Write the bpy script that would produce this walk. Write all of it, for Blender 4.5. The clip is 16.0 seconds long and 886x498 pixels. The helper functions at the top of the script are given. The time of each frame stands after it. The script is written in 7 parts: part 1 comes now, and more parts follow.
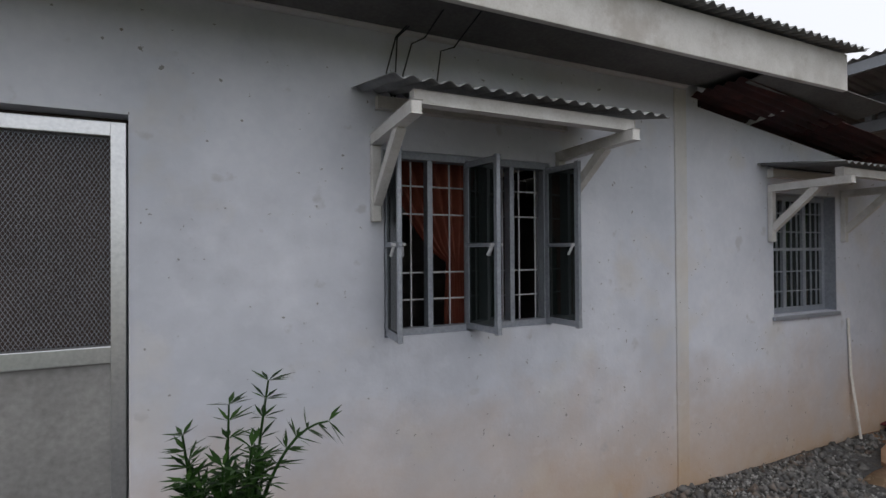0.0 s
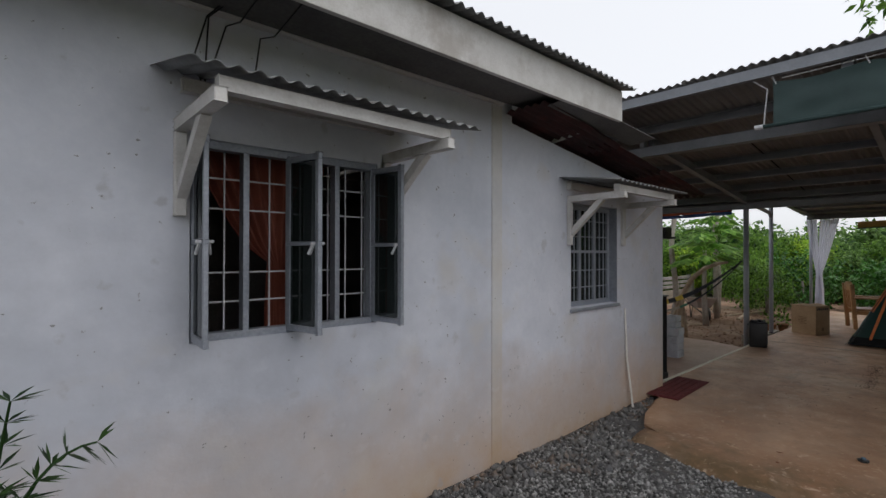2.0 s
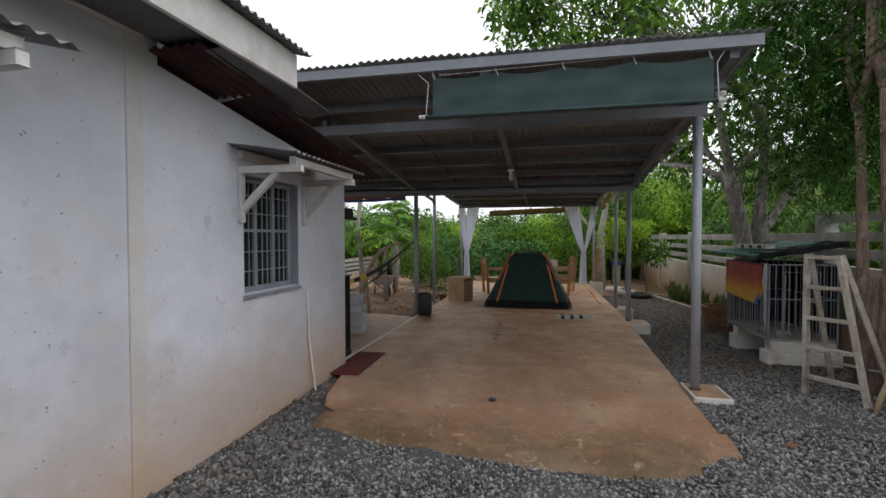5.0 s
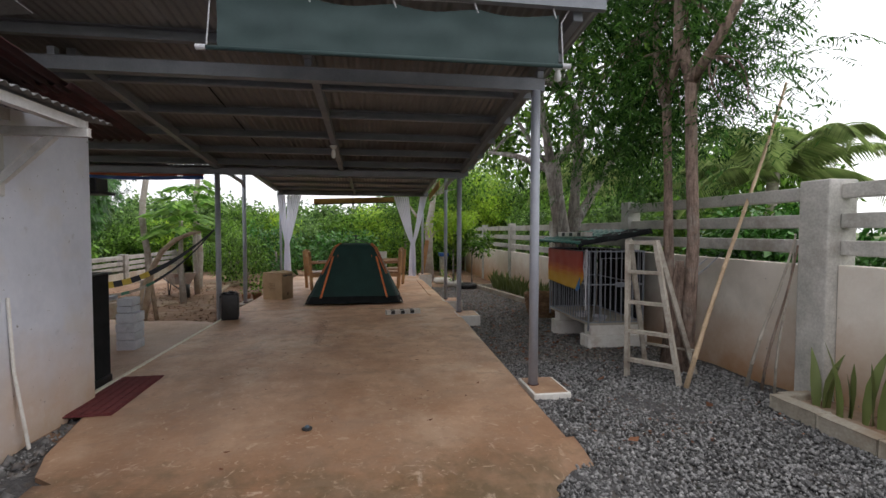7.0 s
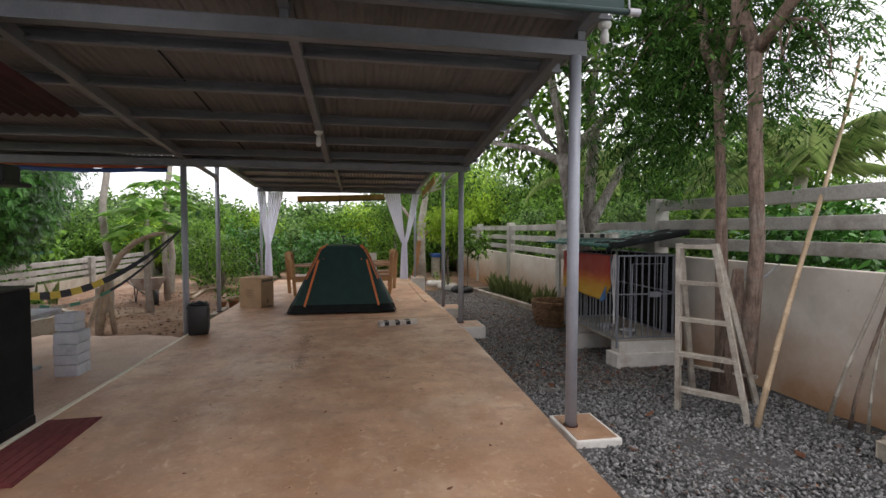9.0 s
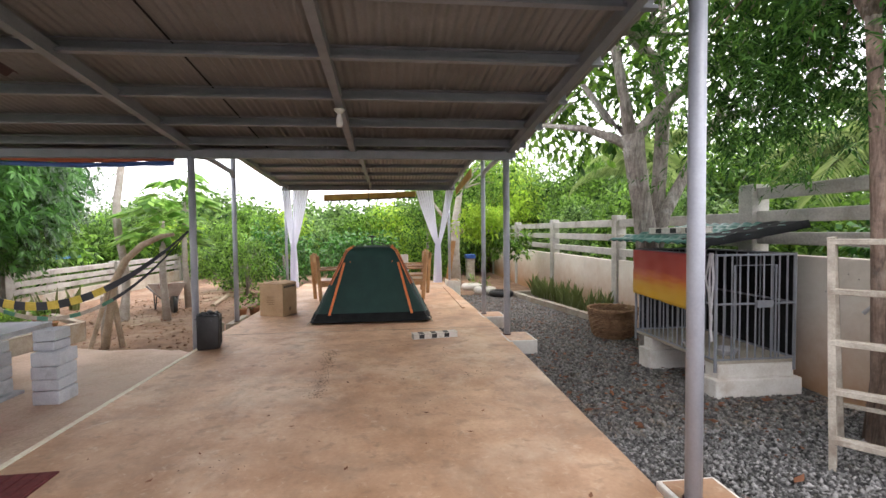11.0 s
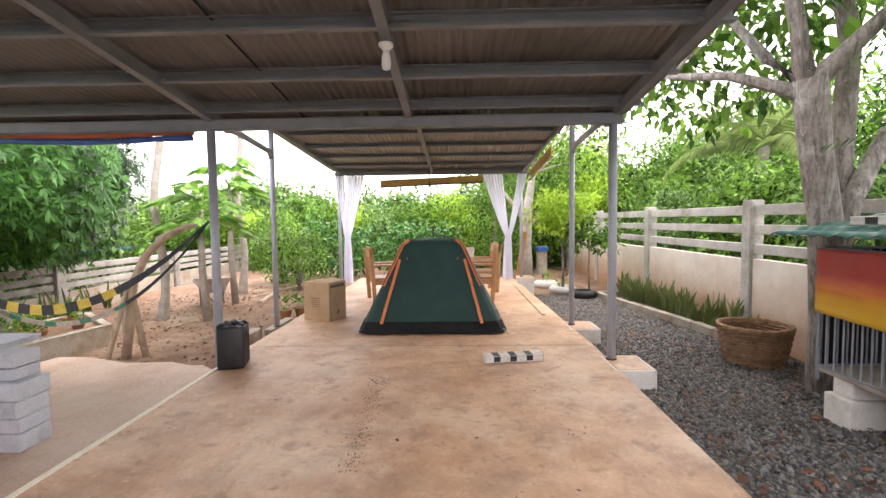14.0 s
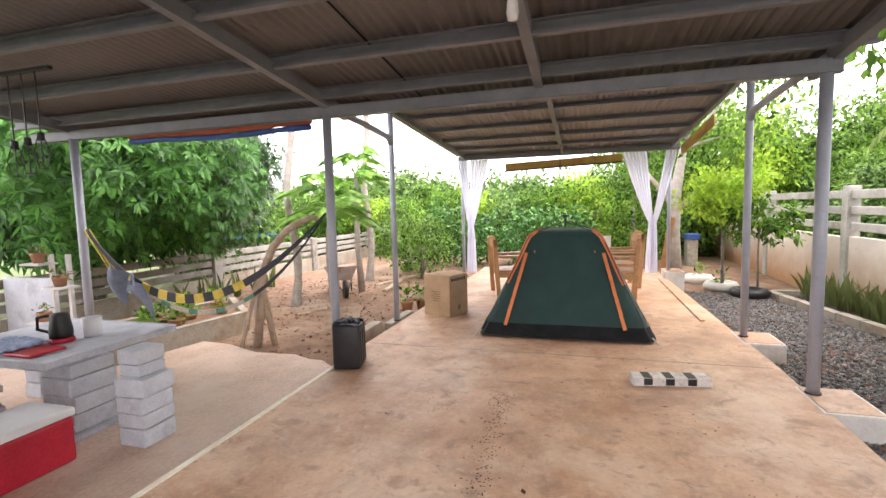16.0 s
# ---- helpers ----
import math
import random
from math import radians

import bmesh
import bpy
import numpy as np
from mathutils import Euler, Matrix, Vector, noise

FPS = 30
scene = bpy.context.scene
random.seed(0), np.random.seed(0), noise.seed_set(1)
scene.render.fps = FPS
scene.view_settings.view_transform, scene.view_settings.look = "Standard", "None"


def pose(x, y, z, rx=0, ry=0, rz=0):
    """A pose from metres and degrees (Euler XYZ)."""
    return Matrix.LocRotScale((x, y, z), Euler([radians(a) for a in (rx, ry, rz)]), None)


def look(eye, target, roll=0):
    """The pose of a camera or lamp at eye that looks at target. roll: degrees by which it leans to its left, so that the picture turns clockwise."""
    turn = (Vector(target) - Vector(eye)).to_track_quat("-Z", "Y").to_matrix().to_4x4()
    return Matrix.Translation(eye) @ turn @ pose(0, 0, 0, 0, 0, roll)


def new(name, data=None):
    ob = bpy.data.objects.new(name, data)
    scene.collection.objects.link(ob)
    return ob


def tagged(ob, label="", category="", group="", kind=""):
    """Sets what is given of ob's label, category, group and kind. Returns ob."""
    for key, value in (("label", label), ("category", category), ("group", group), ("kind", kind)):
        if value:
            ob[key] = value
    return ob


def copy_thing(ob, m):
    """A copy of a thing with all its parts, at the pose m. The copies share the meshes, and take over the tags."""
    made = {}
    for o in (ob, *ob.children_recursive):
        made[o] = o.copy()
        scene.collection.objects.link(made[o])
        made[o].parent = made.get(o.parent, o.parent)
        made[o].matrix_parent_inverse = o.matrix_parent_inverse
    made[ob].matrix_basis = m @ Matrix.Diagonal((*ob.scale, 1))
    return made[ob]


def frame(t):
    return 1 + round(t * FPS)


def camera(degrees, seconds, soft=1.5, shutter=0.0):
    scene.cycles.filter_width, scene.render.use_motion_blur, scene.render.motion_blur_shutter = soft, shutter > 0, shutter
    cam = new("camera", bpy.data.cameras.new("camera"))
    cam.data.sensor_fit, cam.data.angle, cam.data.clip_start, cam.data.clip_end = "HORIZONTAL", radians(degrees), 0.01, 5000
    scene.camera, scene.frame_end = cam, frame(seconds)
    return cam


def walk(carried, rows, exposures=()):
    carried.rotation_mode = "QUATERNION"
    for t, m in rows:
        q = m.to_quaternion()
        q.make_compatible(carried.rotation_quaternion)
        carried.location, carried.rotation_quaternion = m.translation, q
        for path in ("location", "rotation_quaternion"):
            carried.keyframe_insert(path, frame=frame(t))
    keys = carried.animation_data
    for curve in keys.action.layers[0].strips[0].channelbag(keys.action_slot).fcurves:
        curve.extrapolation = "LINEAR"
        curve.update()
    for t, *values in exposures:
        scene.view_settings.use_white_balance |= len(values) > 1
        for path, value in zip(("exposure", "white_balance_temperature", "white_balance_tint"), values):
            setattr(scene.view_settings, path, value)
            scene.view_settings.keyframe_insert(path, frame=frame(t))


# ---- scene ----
cam = camera(86.5, 16.0)
PATH = [
    (0, (0.0, -0.109, 1.555), (0.806, 1.721, 1.571), -0.4),
    (0.5, (0.017, -0.119, 1.556), (0.921, 1.665, 1.571), -0.2),
    (1, (0.038, -0.128, 1.554), (1.081, 1.579, 1.569), -0.1),
    (1.5, (0.075, -0.157, 1.554), (1.264, 1.45, 1.57), 0.0),
    (2, (0.109, -0.203, 1.549), (1.443, 1.288, 1.565), 0.1),
    (2.5, (0.142, -0.238, 1.541), (1.611, 1.119, 1.556), 0.1),
    (3, (0.173, -0.26, 1.544), (1.765, 0.95, 1.551), -0.0),
    (3.5, (0.208, -0.286, 1.536), (1.912, 0.761, 1.536), -0.1),
    (4, (0.271, -0.31, 1.527), (2.073, 0.557, 1.508), -0.4),
    (4.5, (0.392, -0.23, 1.524), (2.279, 0.431, 1.475), -0.5),
    (5, (0.492, -0.162, 1.508), (2.444, 0.272, 1.456), -0.1),
    (5.2, (0.56, -0.16, 1.509), (2.53, 0.178, 1.452), 0.1),
    (7.3, (1.558, -0.163, 1.406), (3.532, -0.477, 1.326), 0.2),
    (7.5, (1.662, -0.17, 1.414), (3.634, -0.495, 1.332), 0.3),
    (8, (1.865, -0.134, 1.407), (3.833, -0.481, 1.326), 0.2),
    (8.5, (2.107, -0.08, 1.428), (4.075, -0.428, 1.349), 0.1),
    (9, (2.324, -0.084, 1.437), (4.294, -0.421, 1.355), 0.1),
    (9.2, (2.41, -0.118, 1.454), (4.382, -0.441, 1.373), -0.2),
    (11.5, (3.583, -0.052, 1.377), (5.574, -0.224, 1.296), -0.6),
    (12, (3.84, -0.025, 1.374), (5.835, -0.146, 1.289), -0.7),
    (12.5, (4.079, -0.076, 1.366), (6.075, -0.145, 1.276), -0.5),
    (13, (4.316, -0.09, 1.364), (6.313, -0.126, 1.264), -0.6),
    (13.5, (4.551, -0.041, 1.377), (6.548, -0.041, 1.272), -0.7),
    (14, (4.761, -0.027, 1.396), (6.757, 0.021, 1.277), -0.7),
    (14.5, (4.959, -0.069, 1.435), (6.946, 0.115, 1.298), -0.9),
    (15, (5.093, -0.024, 1.435), (7.069, 0.246, 1.289), -1.2),
    (15.5, (5.26, 0.05, 1.438), (7.208, 0.473, 1.28), -1.6),
    (16, (5.398, 0.061, 1.451), (7.307, 0.63, 1.274), -1.5),
]
walk(cam, [(t, look(eye, target, roll)) for t, eye, target, roll in PATH],
     [(0.0, -0.40, 6500, 11), (2.0, -0.46, 6500, 11), (3.5, -0.44, 6500, 11), (5.0, -0.11, 6500, 11), (7.5, 0.2, 6600, 14), (9.0, 0.43, 6650, 15), (11.5, 1.61, 6700, 16), (12.5, 1.72, 6800, 18.5), (14.0, 1.87, 6830, 19.3), (15.0, 1.92, 6840, 19.7), (16.0, 1.93, 6850, 20)])

# ---- light ----
world = bpy.data.worlds.new("overcast_sky")
scene.world = world
world.use_nodes = True
wn = world.node_tree.nodes
wl = world.node_tree.links
sky = wn.new("ShaderNodeTexSky")
sky.sky_type = "NISHITA"
sky.sun_disc = False
sky.sun_elevation = radians(58)
sky.sun_rotation = radians(150)
sky.air_density = 1.0
sky.dust_density = 4.0
grey = wn.new("ShaderNodeHueSaturation")
grey.inputs["Saturation"].default_value = 0.3
cloud = wn.new("ShaderNodeMix")
cloud.data_type = "RGBA"
cloud.inputs[0].default_value = 0.6
cloud.inputs[7].default_value = (9.5, 9.8, 10.2, 1)
wl.new(sky.outputs[0], grey.inputs["Color"])
wl.new(grey.outputs[0], cloud.inputs[6])
wl.new(cloud.outputs[2], wn["Background"].inputs[0])
wn["Background"].inputs[1].default_value = 0.175
sun = new("sun", bpy.data.lights.new("sun", "SUN"))
sun.data.energy = 0.5
sun.data.angle = radians(25)
sun.data.color = (1.0, 0.97, 0.92)
sun.matrix_world = look((0, 0, 20), (5.0, 8.5, 0))

# ---- helpers ----
rng = np.random.default_rng(7)
V = Vector


def noise_mat(name, c1, c2, rough=0.8, scale=6.0, fine=60.0, bump=0.15, metal=0.0, c3=None, spec=0.5, detail_bump=0.004, island=0.0, grain=0.35):
    """A painted, worn or mineral surface: two colours mixed by coarse noise, a third in patches, fine relief."""
    m = bpy.data.materials.new(name)
    m.use_nodes = True
    n, l = m.node_tree.nodes, m.node_tree.links
    b = n["Principled BSDF"]
    co = n.new("ShaderNodeTexCoord")
    n1 = n.new("ShaderNodeTexNoise")
    n1.inputs["Scale"].default_value = scale
    n1.inputs["Detail"].default_value = 6
    n1.inputs["Roughness"].default_value = 0.65
    l.new(co.outputs["Object"], n1.inputs["Vector"])
    r1 = n.new("ShaderNodeValToRGB")
    r1.color_ramp.elements[0].position, r1.color_ramp.elements[1].position = 0.35, 0.68
    r1.color_ramp.elements[0].color, r1.color_ramp.elements[1].color = (*c1, 1), (*c2, 1)
    l.new(n1.outputs[0], r1.inputs[0])
    n2 = n.new("ShaderNodeTexNoise")
    n2.inputs["Scale"].default_value = fine
    n2.inputs["Detail"].default_value = 4
    l.new(co.outputs["Object"], n2.inputs["Vector"])
    mx = n.new("ShaderNodeMix")
    mx.data_type, mx.blend_type = "RGBA", "OVERLAY"
    mx.inputs[0].default_value = grain
    l.new(r1.outputs[0], mx.inputs[6])
    l.new(n2.outputs[0], mx.inputs[7])
    out = mx.outputs[2]
    if c3:
        n3 = n.new("ShaderNodeTexNoise")
        n3.inputs["Scale"].default_value = scale * 0.37
        n3.inputs["Detail"].default_value = 8
        n3.inputs["Roughness"].default_value = 0.7
        l.new(co.outputs["Object"], n3.inputs["Vector"])
        r3 = n.new("ShaderNodeValToRGB")
        r3.color_ramp.elements[0].position, r3.color_ramp.elements[1].position = 0.52, 0.66
        l.new(n3.outputs[0], r3.inputs[0])
        m3 = n.new("ShaderNodeMix")
        m3.data_type = "RGBA"
        m3.inputs[7].default_value = (*c3, 1)
        l.new(r3.outputs[0], m3.inputs[0])
        l.new(out, m3.inputs[6])
        out = m3.outputs[2]
    if island:
        geo = n.new("ShaderNodeNewGeometry")
        oi = n.new("ShaderNodeObjectInfo")
        add = n.new("ShaderNodeMath")
        add.operation = "ADD"
        l.new(geo.outputs["Random Per Island"], add.inputs[0])
        l.new(oi.outputs["Random"], add.inputs[1])
        mr = n.new("ShaderNodeMapRange")
        mr.inputs["From Max"].default_value = 2
        mr.inputs["To Min"].default_value, mr.inputs["To Max"].default_value = 1 - island, 1 + island
        l.new(add.outputs[0], mr.inputs["Value"])
        hs = n.new("ShaderNodeHueSaturation")
        l.new(mr.outputs[0], hs.inputs["Value"])
        l.new(out, hs.inputs["Color"])
        out = hs.outputs[0]
    l.new(out, b.inputs["Base Color"])
    b.inputs["Roughness"].default_value = rough
    b.inputs["Metallic"].default_value = metal
    b.inputs["Specular IOR Level"].default_value = spec
    if bump:
        bp = n.new("ShaderNodeBump")
        bp.inputs["Strength"].default_value = bump
        bp.inputs["Distance"].default_value = detail_bump
        ad = n.new("ShaderNodeMath")
        ad.operation = "MULTIPLY_ADD"
        ad.inputs[1].default_value = 0.4
        l.new(n2.outputs[0], ad.inputs[0])
        l.new(n1.outputs[0], ad.inputs[2])
        l.new(ad.outputs[0], bp.inputs["Height"])
        l.new(bp.outputs[0], b.inputs["Normal"])
    return m


def leaf_mat(name, dark, light, trans=0.35, rough=0.45):
    m = bpy.data.materials.new(name)
    m.use_nodes = True
    n, l = m.node_tree.nodes, m.node_tree.links
    b = n["Principled BSDF"]
    geo = n.new("ShaderNodeNewGeometry")
    r = n.new("ShaderNodeValToRGB")
    r.color_ramp.elements[0].color, r.color_ramp.elements[1].color = (*dark, 1), (*light, 1)
    l.new(geo.outputs["Random Per Island"], r.inputs[0])
    co = n.new("ShaderNodeTexCoord")
    nz = n.new("ShaderNodeTexNoise")
    nz.inputs["Scale"].default_value = 1.3
    l.new(co.outputs["Object"], nz.inputs["Vector"])
    mr = n.new("ShaderNodeMapRange")
    mr.inputs["From Min"].default_value, mr.inputs["From Max"].default_value = 0.3, 0.7
    mr.inputs["To Min"].default_value, mr.inputs["To Max"].default_value = 0.7, 1.3
    l.new(nz.outputs[0], mr.inputs["Value"])
    hs = n.new("ShaderNodeHueSaturation")
    l.new(mr.outputs[0], hs.inputs["Value"])
    l.new(r.outputs[0], hs.inputs["Color"])
    l.new(hs.outputs[0], b.inputs["Base Color"])
    b.inputs["Roughness"].default_value = rough
    b.inputs["Specular IOR Level"].default_value = 0.2
    tr = n.new("ShaderNodeBsdfTranslucent")
    l.new(hs.outputs[0], tr.inputs["Color"])
    mx = n.new("ShaderNodeMixShader")
    mx.inputs[0].default_value = trans
    l.new(b.outputs[0], mx.inputs[1])
    l.new(tr.outputs[0], mx.inputs[2])
    l.new(mx.outputs[0], n["Material Output"].inputs["Surface"])
    return m


def cloth_mat(name, c1, c2, trans=0.4, rough=0.9):
    m = noise_mat(name, c1, c2, rough, 3.0, 300.0, 0.1)
    n, l = m.node_tree.nodes, m.node_tree.links
    tr = n.new("ShaderNodeBsdfTranslucent")
    tr.inputs["Color"].default_value = (*c2, 1)
    mx = n.new("ShaderNodeMixShader")
    mx.inputs[0].default_value = trans
    l.new(n["Principled BSDF"].outputs[0], mx.inputs[1])
    l.new(tr.outputs[0], mx.inputs[2])
    l.new(mx.outputs[0], n["Material Output"].inputs["Surface"])
    return m


def glass_mat(name, tint=(0.6, 0.7, 0.7)):
    m = bpy.data.materials.new(name)
    m.use_nodes = True
    b = m.node_tree.nodes["Principled BSDF"]
    b.inputs["Base Color"].default_value = (*tint, 1)
    b.inputs["Roughness"].default_value = 0.03
    b.inputs["Transmission Weight"].default_value = 0.08
    b.inputs["IOR"].default_value = 1.45
    return m


def thing(name, loc, label, category, group=""):
    ob = new(name)
    ob.empty_display_size = 0.1
    ob.location = loc
    return tagged(ob, label, category, group)


def put_mesh(name, me, material, parent=None, label="", kind=""):
    if parent:
        root = parent
        while root.parent:
            root = root.parent
        me.transform(Matrix.Translation(-root.location))
    if material:
        me.materials.append(material)
    ob = new(name, me)
    if parent:
        ob.parent = parent
    return tagged(ob, label, kind=kind)


def part(name, bm, material, parent=None, label="", smooth=False, kind=""):
    """One mesh object from a bmesh in world coordinates, under a thing or a part."""
    bmesh.ops.recalc_face_normals(bm, faces=bm.faces)
    me = bpy.data.meshes.new(name)
    bm.to_mesh(me)
    bm.free()
    if smooth:
        me.polygons.foreach_set("use_smooth", [True] * len(me.polygons))
    return put_mesh(name, me, material, parent, label, kind)


def np_mesh(name, verts, faces, smooth=False):
    me = bpy.data.meshes.new(name)
    verts = np.asarray(verts, dtype=np.float32)
    faces = np.asarray(faces, dtype=np.int32)
    k = faces.shape[1]
    me.vertices.add(len(verts))
    me.vertices.foreach_set("co", verts.ravel())
    me.loops.add(faces.size)
    me.loops.foreach_set("vertex_index", faces.ravel())
    me.polygons.add(len(faces))
    me.polygons.foreach_set("loop_start", np.arange(0, faces.size, k, dtype=np.int32))
    if smooth:
        me.polygons.foreach_set("use_smooth", np.ones(len(faces), dtype=bool))
    me.update(calc_edges=True)
    return me


def box(bm, x0, x1, y0, y1, z0, z1, bev=0.0):
    r = bmesh.ops.create_cube(bm, size=1.0)
    for v in r["verts"]:
        v.co = V(((x0 + x1) / 2 + v.co.x * (x1 - x0), (y0 + y1) / 2 + v.co.y * (y1 - y0), (z0 + z1) / 2 + v.co.z * (z1 - z0)))
    if bev:
        es = {e for v in r["verts"] for e in v.link_edges}
        bmesh.ops.bevel(bm, geom=list(es), offset=bev, segments=2, affect="EDGES", profile=0.6)
    return r["verts"]


def boxed(bev=0.0, *dims):
    bm = bmesh.new()
    box(bm, *dims, bev)
    return bm


def beam(bm, p, q, w, h, up=(0, 0, 1), bev=0.0):
    """A bar from p to q, w wide and h deep along up."""
    p, q = V(p), V(q)
    d = (q - p)
    a = d.normalized()
    s = a.cross(V(up)).normalized()
    u = s.cross(a)
    r = bmesh.ops.create_cube(bm, size=1.0)
    for v in r["verts"]:
        c = v.co.copy()
        v.co = (p + q) / 2 + a * (c.x * d.length) + s * (c.y * w) + u * (c.z * h)
    if bev:
        es = {e for v in r["verts"] for e in v.link_edges}
        bmesh.ops.bevel(bm, geom=list(es), offset=bev, segments=1, affect="EDGES")


def beamed(p, q, w, h, up=(0, 0, 1), bev=0.0):
    bm = bmesh.new()
    beam(bm, p, q, w, h, up, bev)
    return bm


def tube(bm, pts, radii, seg=8, caps=True, wob=0.0):
    """A round limb through pts with a radius at each."""
    pts = [V(p) for p in pts]
    if not hasattr(radii, "__len__"):
        radii = [radii] * len(pts)
    rings = []
    ref = V((0.3, 0.5, 0.81))
    for i, p in enumerate(pts):
        d = (pts[min(i + 1, len(pts) - 1)] - pts[max(i - 1, 0)]).normalized()
        s = d.cross(ref).normalized() if abs(d.dot(ref)) < 0.97 else d.cross(V((1, 0, 0))).normalized()
        u = d.cross(s)
        ring = []
        for k in range(seg):
            a = 2 * math.pi * k / seg
            rr = radii[i] * (1 + wob * noise.noise(p * 3 + V((math.cos(a), math.sin(a), i * 0.4)) * 1.5))
            ring.append(bm.verts.new(p + (s * math.cos(a) + u * math.sin(a)) * rr))
        rings.append(ring)
    for a, b in zip(rings, rings[1:]):
        for k in range(seg):
            bm.faces.new((a[k], a[(k + 1) % seg], b[(k + 1) % seg], b[k]))
    if caps:
        bm.faces.new(rings[0][::-1])
        bm.faces.new(rings[-1])


def tubed(pts, radii, seg=8, wob=0.0):
    bm = bmesh.new()
    tube(bm, pts, radii, seg, True, wob)
    return bm


def bez(p0, p1, p2, n=8):
    p0, p1, p2 = V(p0), V(p1), V(p2)
    return [(1 - t) ** 2 * p0 + 2 * t * (1 - t) * p1 + t * t * p2 for t in (k / (n - 1) for k in range(n))]


def lathe(bm, c, prof, seg=20):
    """A turned shape about a vertical axis at c: prof is (radius, height) pairs."""
    tube_r = []
    for r, z in prof:
        tube_r.append([bm.verts.new((c[0] + r * math.cos(2 * math.pi * k / seg), c[1] + r * math.sin(2 * math.pi * k / seg), c[2] + z)) for k in range(seg)])
    for a, b in zip(tube_r, tube_r[1:]):
        for k in range(seg):
            bm.faces.new((a[k], a[(k + 1) % seg], b[(k + 1) % seg], b[k]))
    bm.faces.new(tube_r[0][::-1])
    bm.faces.new(tube_r[-1])


def lathed(c, prof, seg=20):
    bm = bmesh.new()
    lathe(bm, c, prof, seg)
    return bm


def corrugated(name, a, along, across, period, amp, material, parent=None, label="", rows=2, thick=0.003, sag=0.0):
    """A corrugated sheet from corner a; its ridges run along, the waves follow across."""
    a, along, across = np.array(a, float), np.array(along, float), np.array(across, float)
    w = np.linalg.norm(across)
    n = int(w / period * 8)
    nrm = np.cross(along, across)
    nrm /= np.linalg.norm(nrm)
    if nrm[2] < 0:
        nrm = -nrm
    vs = []
    for i in range(rows + 1):
        for j in range(n + 1):
            f = j / n
            p = a + along * (i / rows) + across * f + nrm * amp * math.sin(2 * math.pi * f * w / period)
            p = p + nrm * sag * math.sin(f * 9 + i * 1.7)
            vs.append(p)
    fs = [(i * (n + 1) + j, i * (n + 1) + j + 1, (i + 1) * (n + 1) + j + 1, (i + 1) * (n + 1) + j) for i in range(rows) for j in range(n)]
    ob = put_mesh(name, np_mesh(name, vs, fs, True), material, parent, label)
    so = ob.modifiers.new("sheet", "SOLIDIFY")
    so.thickness = thick
    return ob


def leaf_mesh(name, P, D, U, L, W, droop=0.15):
    """Folded leaves: base points P, directions D, side vectors U, lengths L, widths W."""
    P, D, U = (np.asarray(a, float) for a in (P, D, U))
    L, W = np.asarray(L)[:, None], np.asarray(W)[:, None]
    N = np.cross(D, U)
    mid = P + D * L * 0.45
    tip = P + D * L - np.array([0, 0, 1.0]) * L * droop
    lf = mid + U * W * 0.5 + N * W * 0.12
    rt = mid - U * W * 0.5 + N * W * 0.12
    vs = np.stack([P, lf, tip, rt], 1).reshape(-1, 3)
    b = np.arange(len(P))[:, None] * 4
    fs = np.concatenate([b + [0, 1, 2], b + [0, 2, 3]], 0)
    return np_mesh(name, vs, fs)


def unit(a):
    return a / np.maximum(np.linalg.norm(a, axis=1, keepdims=True), 1e-6)


def scatter_leaves(clumps, per, spread, size, aspect=0.4, down=0.3, seed=1):
    """Leaves round clump centres (an array of x, y, z): base points, directions, sides, lengths and widths."""
    r = np.random.default_rng(seed)
    c = np.repeat(np.asarray(clumps, float), per, 0)
    o = r.normal(size=c.shape)
    o = unit(o) * (r.random((len(c), 1)) ** 0.5)
    P = c + o * np.asarray(spread)
    D = unit(o * 0.8 + r.normal(size=c.shape) * 0.6 - np.array([0, 0, down]))
    U = unit(np.cross(D, unit(r.normal(size=c.shape) * 0.5 + np.array([0, 0, 1.0]))))
    L = size * r.uniform(0.6, 1.3, len(c))
    return P, D, U, L, L * aspect * r.uniform(0.8, 1.2, len(c))


def rosettes(centres, outward, per, size, aspect, seed, rise=0.3):
    """Whorls of long leaves at twig ends."""
    r = np.random.default_rng(seed)
    c = np.repeat(np.asarray(centres, float), per, 0)
    ax = unit(np.repeat(np.asarray(outward, float), per, 0))
    t = unit(np.cross(ax, r.normal(size=c.shape)))
    D = unit(t + ax * rise + r.normal(size=c.shape) * 0.15 - np.array([0, 0, 0.25]))
    U = unit(np.cross(D, ax))
    L = size * r.uniform(0.7, 1.2, len(c))
    return c + D * 0.01, D, U, L, L * aspect


def crown_clumps(c, radii, n, seed, hollow=0.45, zmin=-1.0):
    r = np.random.default_rng(seed)
    d = unit(r.normal(size=(n * 3, 3)))
    d = d[d[:, 2] > zmin][:n]
    return np.asarray(c) + d * np.asarray(radii) * (hollow + (1 - hollow) * r.random((len(d), 1)) ** 0.6) * (1 + 0.18 * np.sin(d[:, :1] * 7 + seed) * np.cos(d[:, 1:2] * 6))


def smooth01(t):
    t = np.clip(t, 0, 1)
    return t * t * (3 - 2 * t)


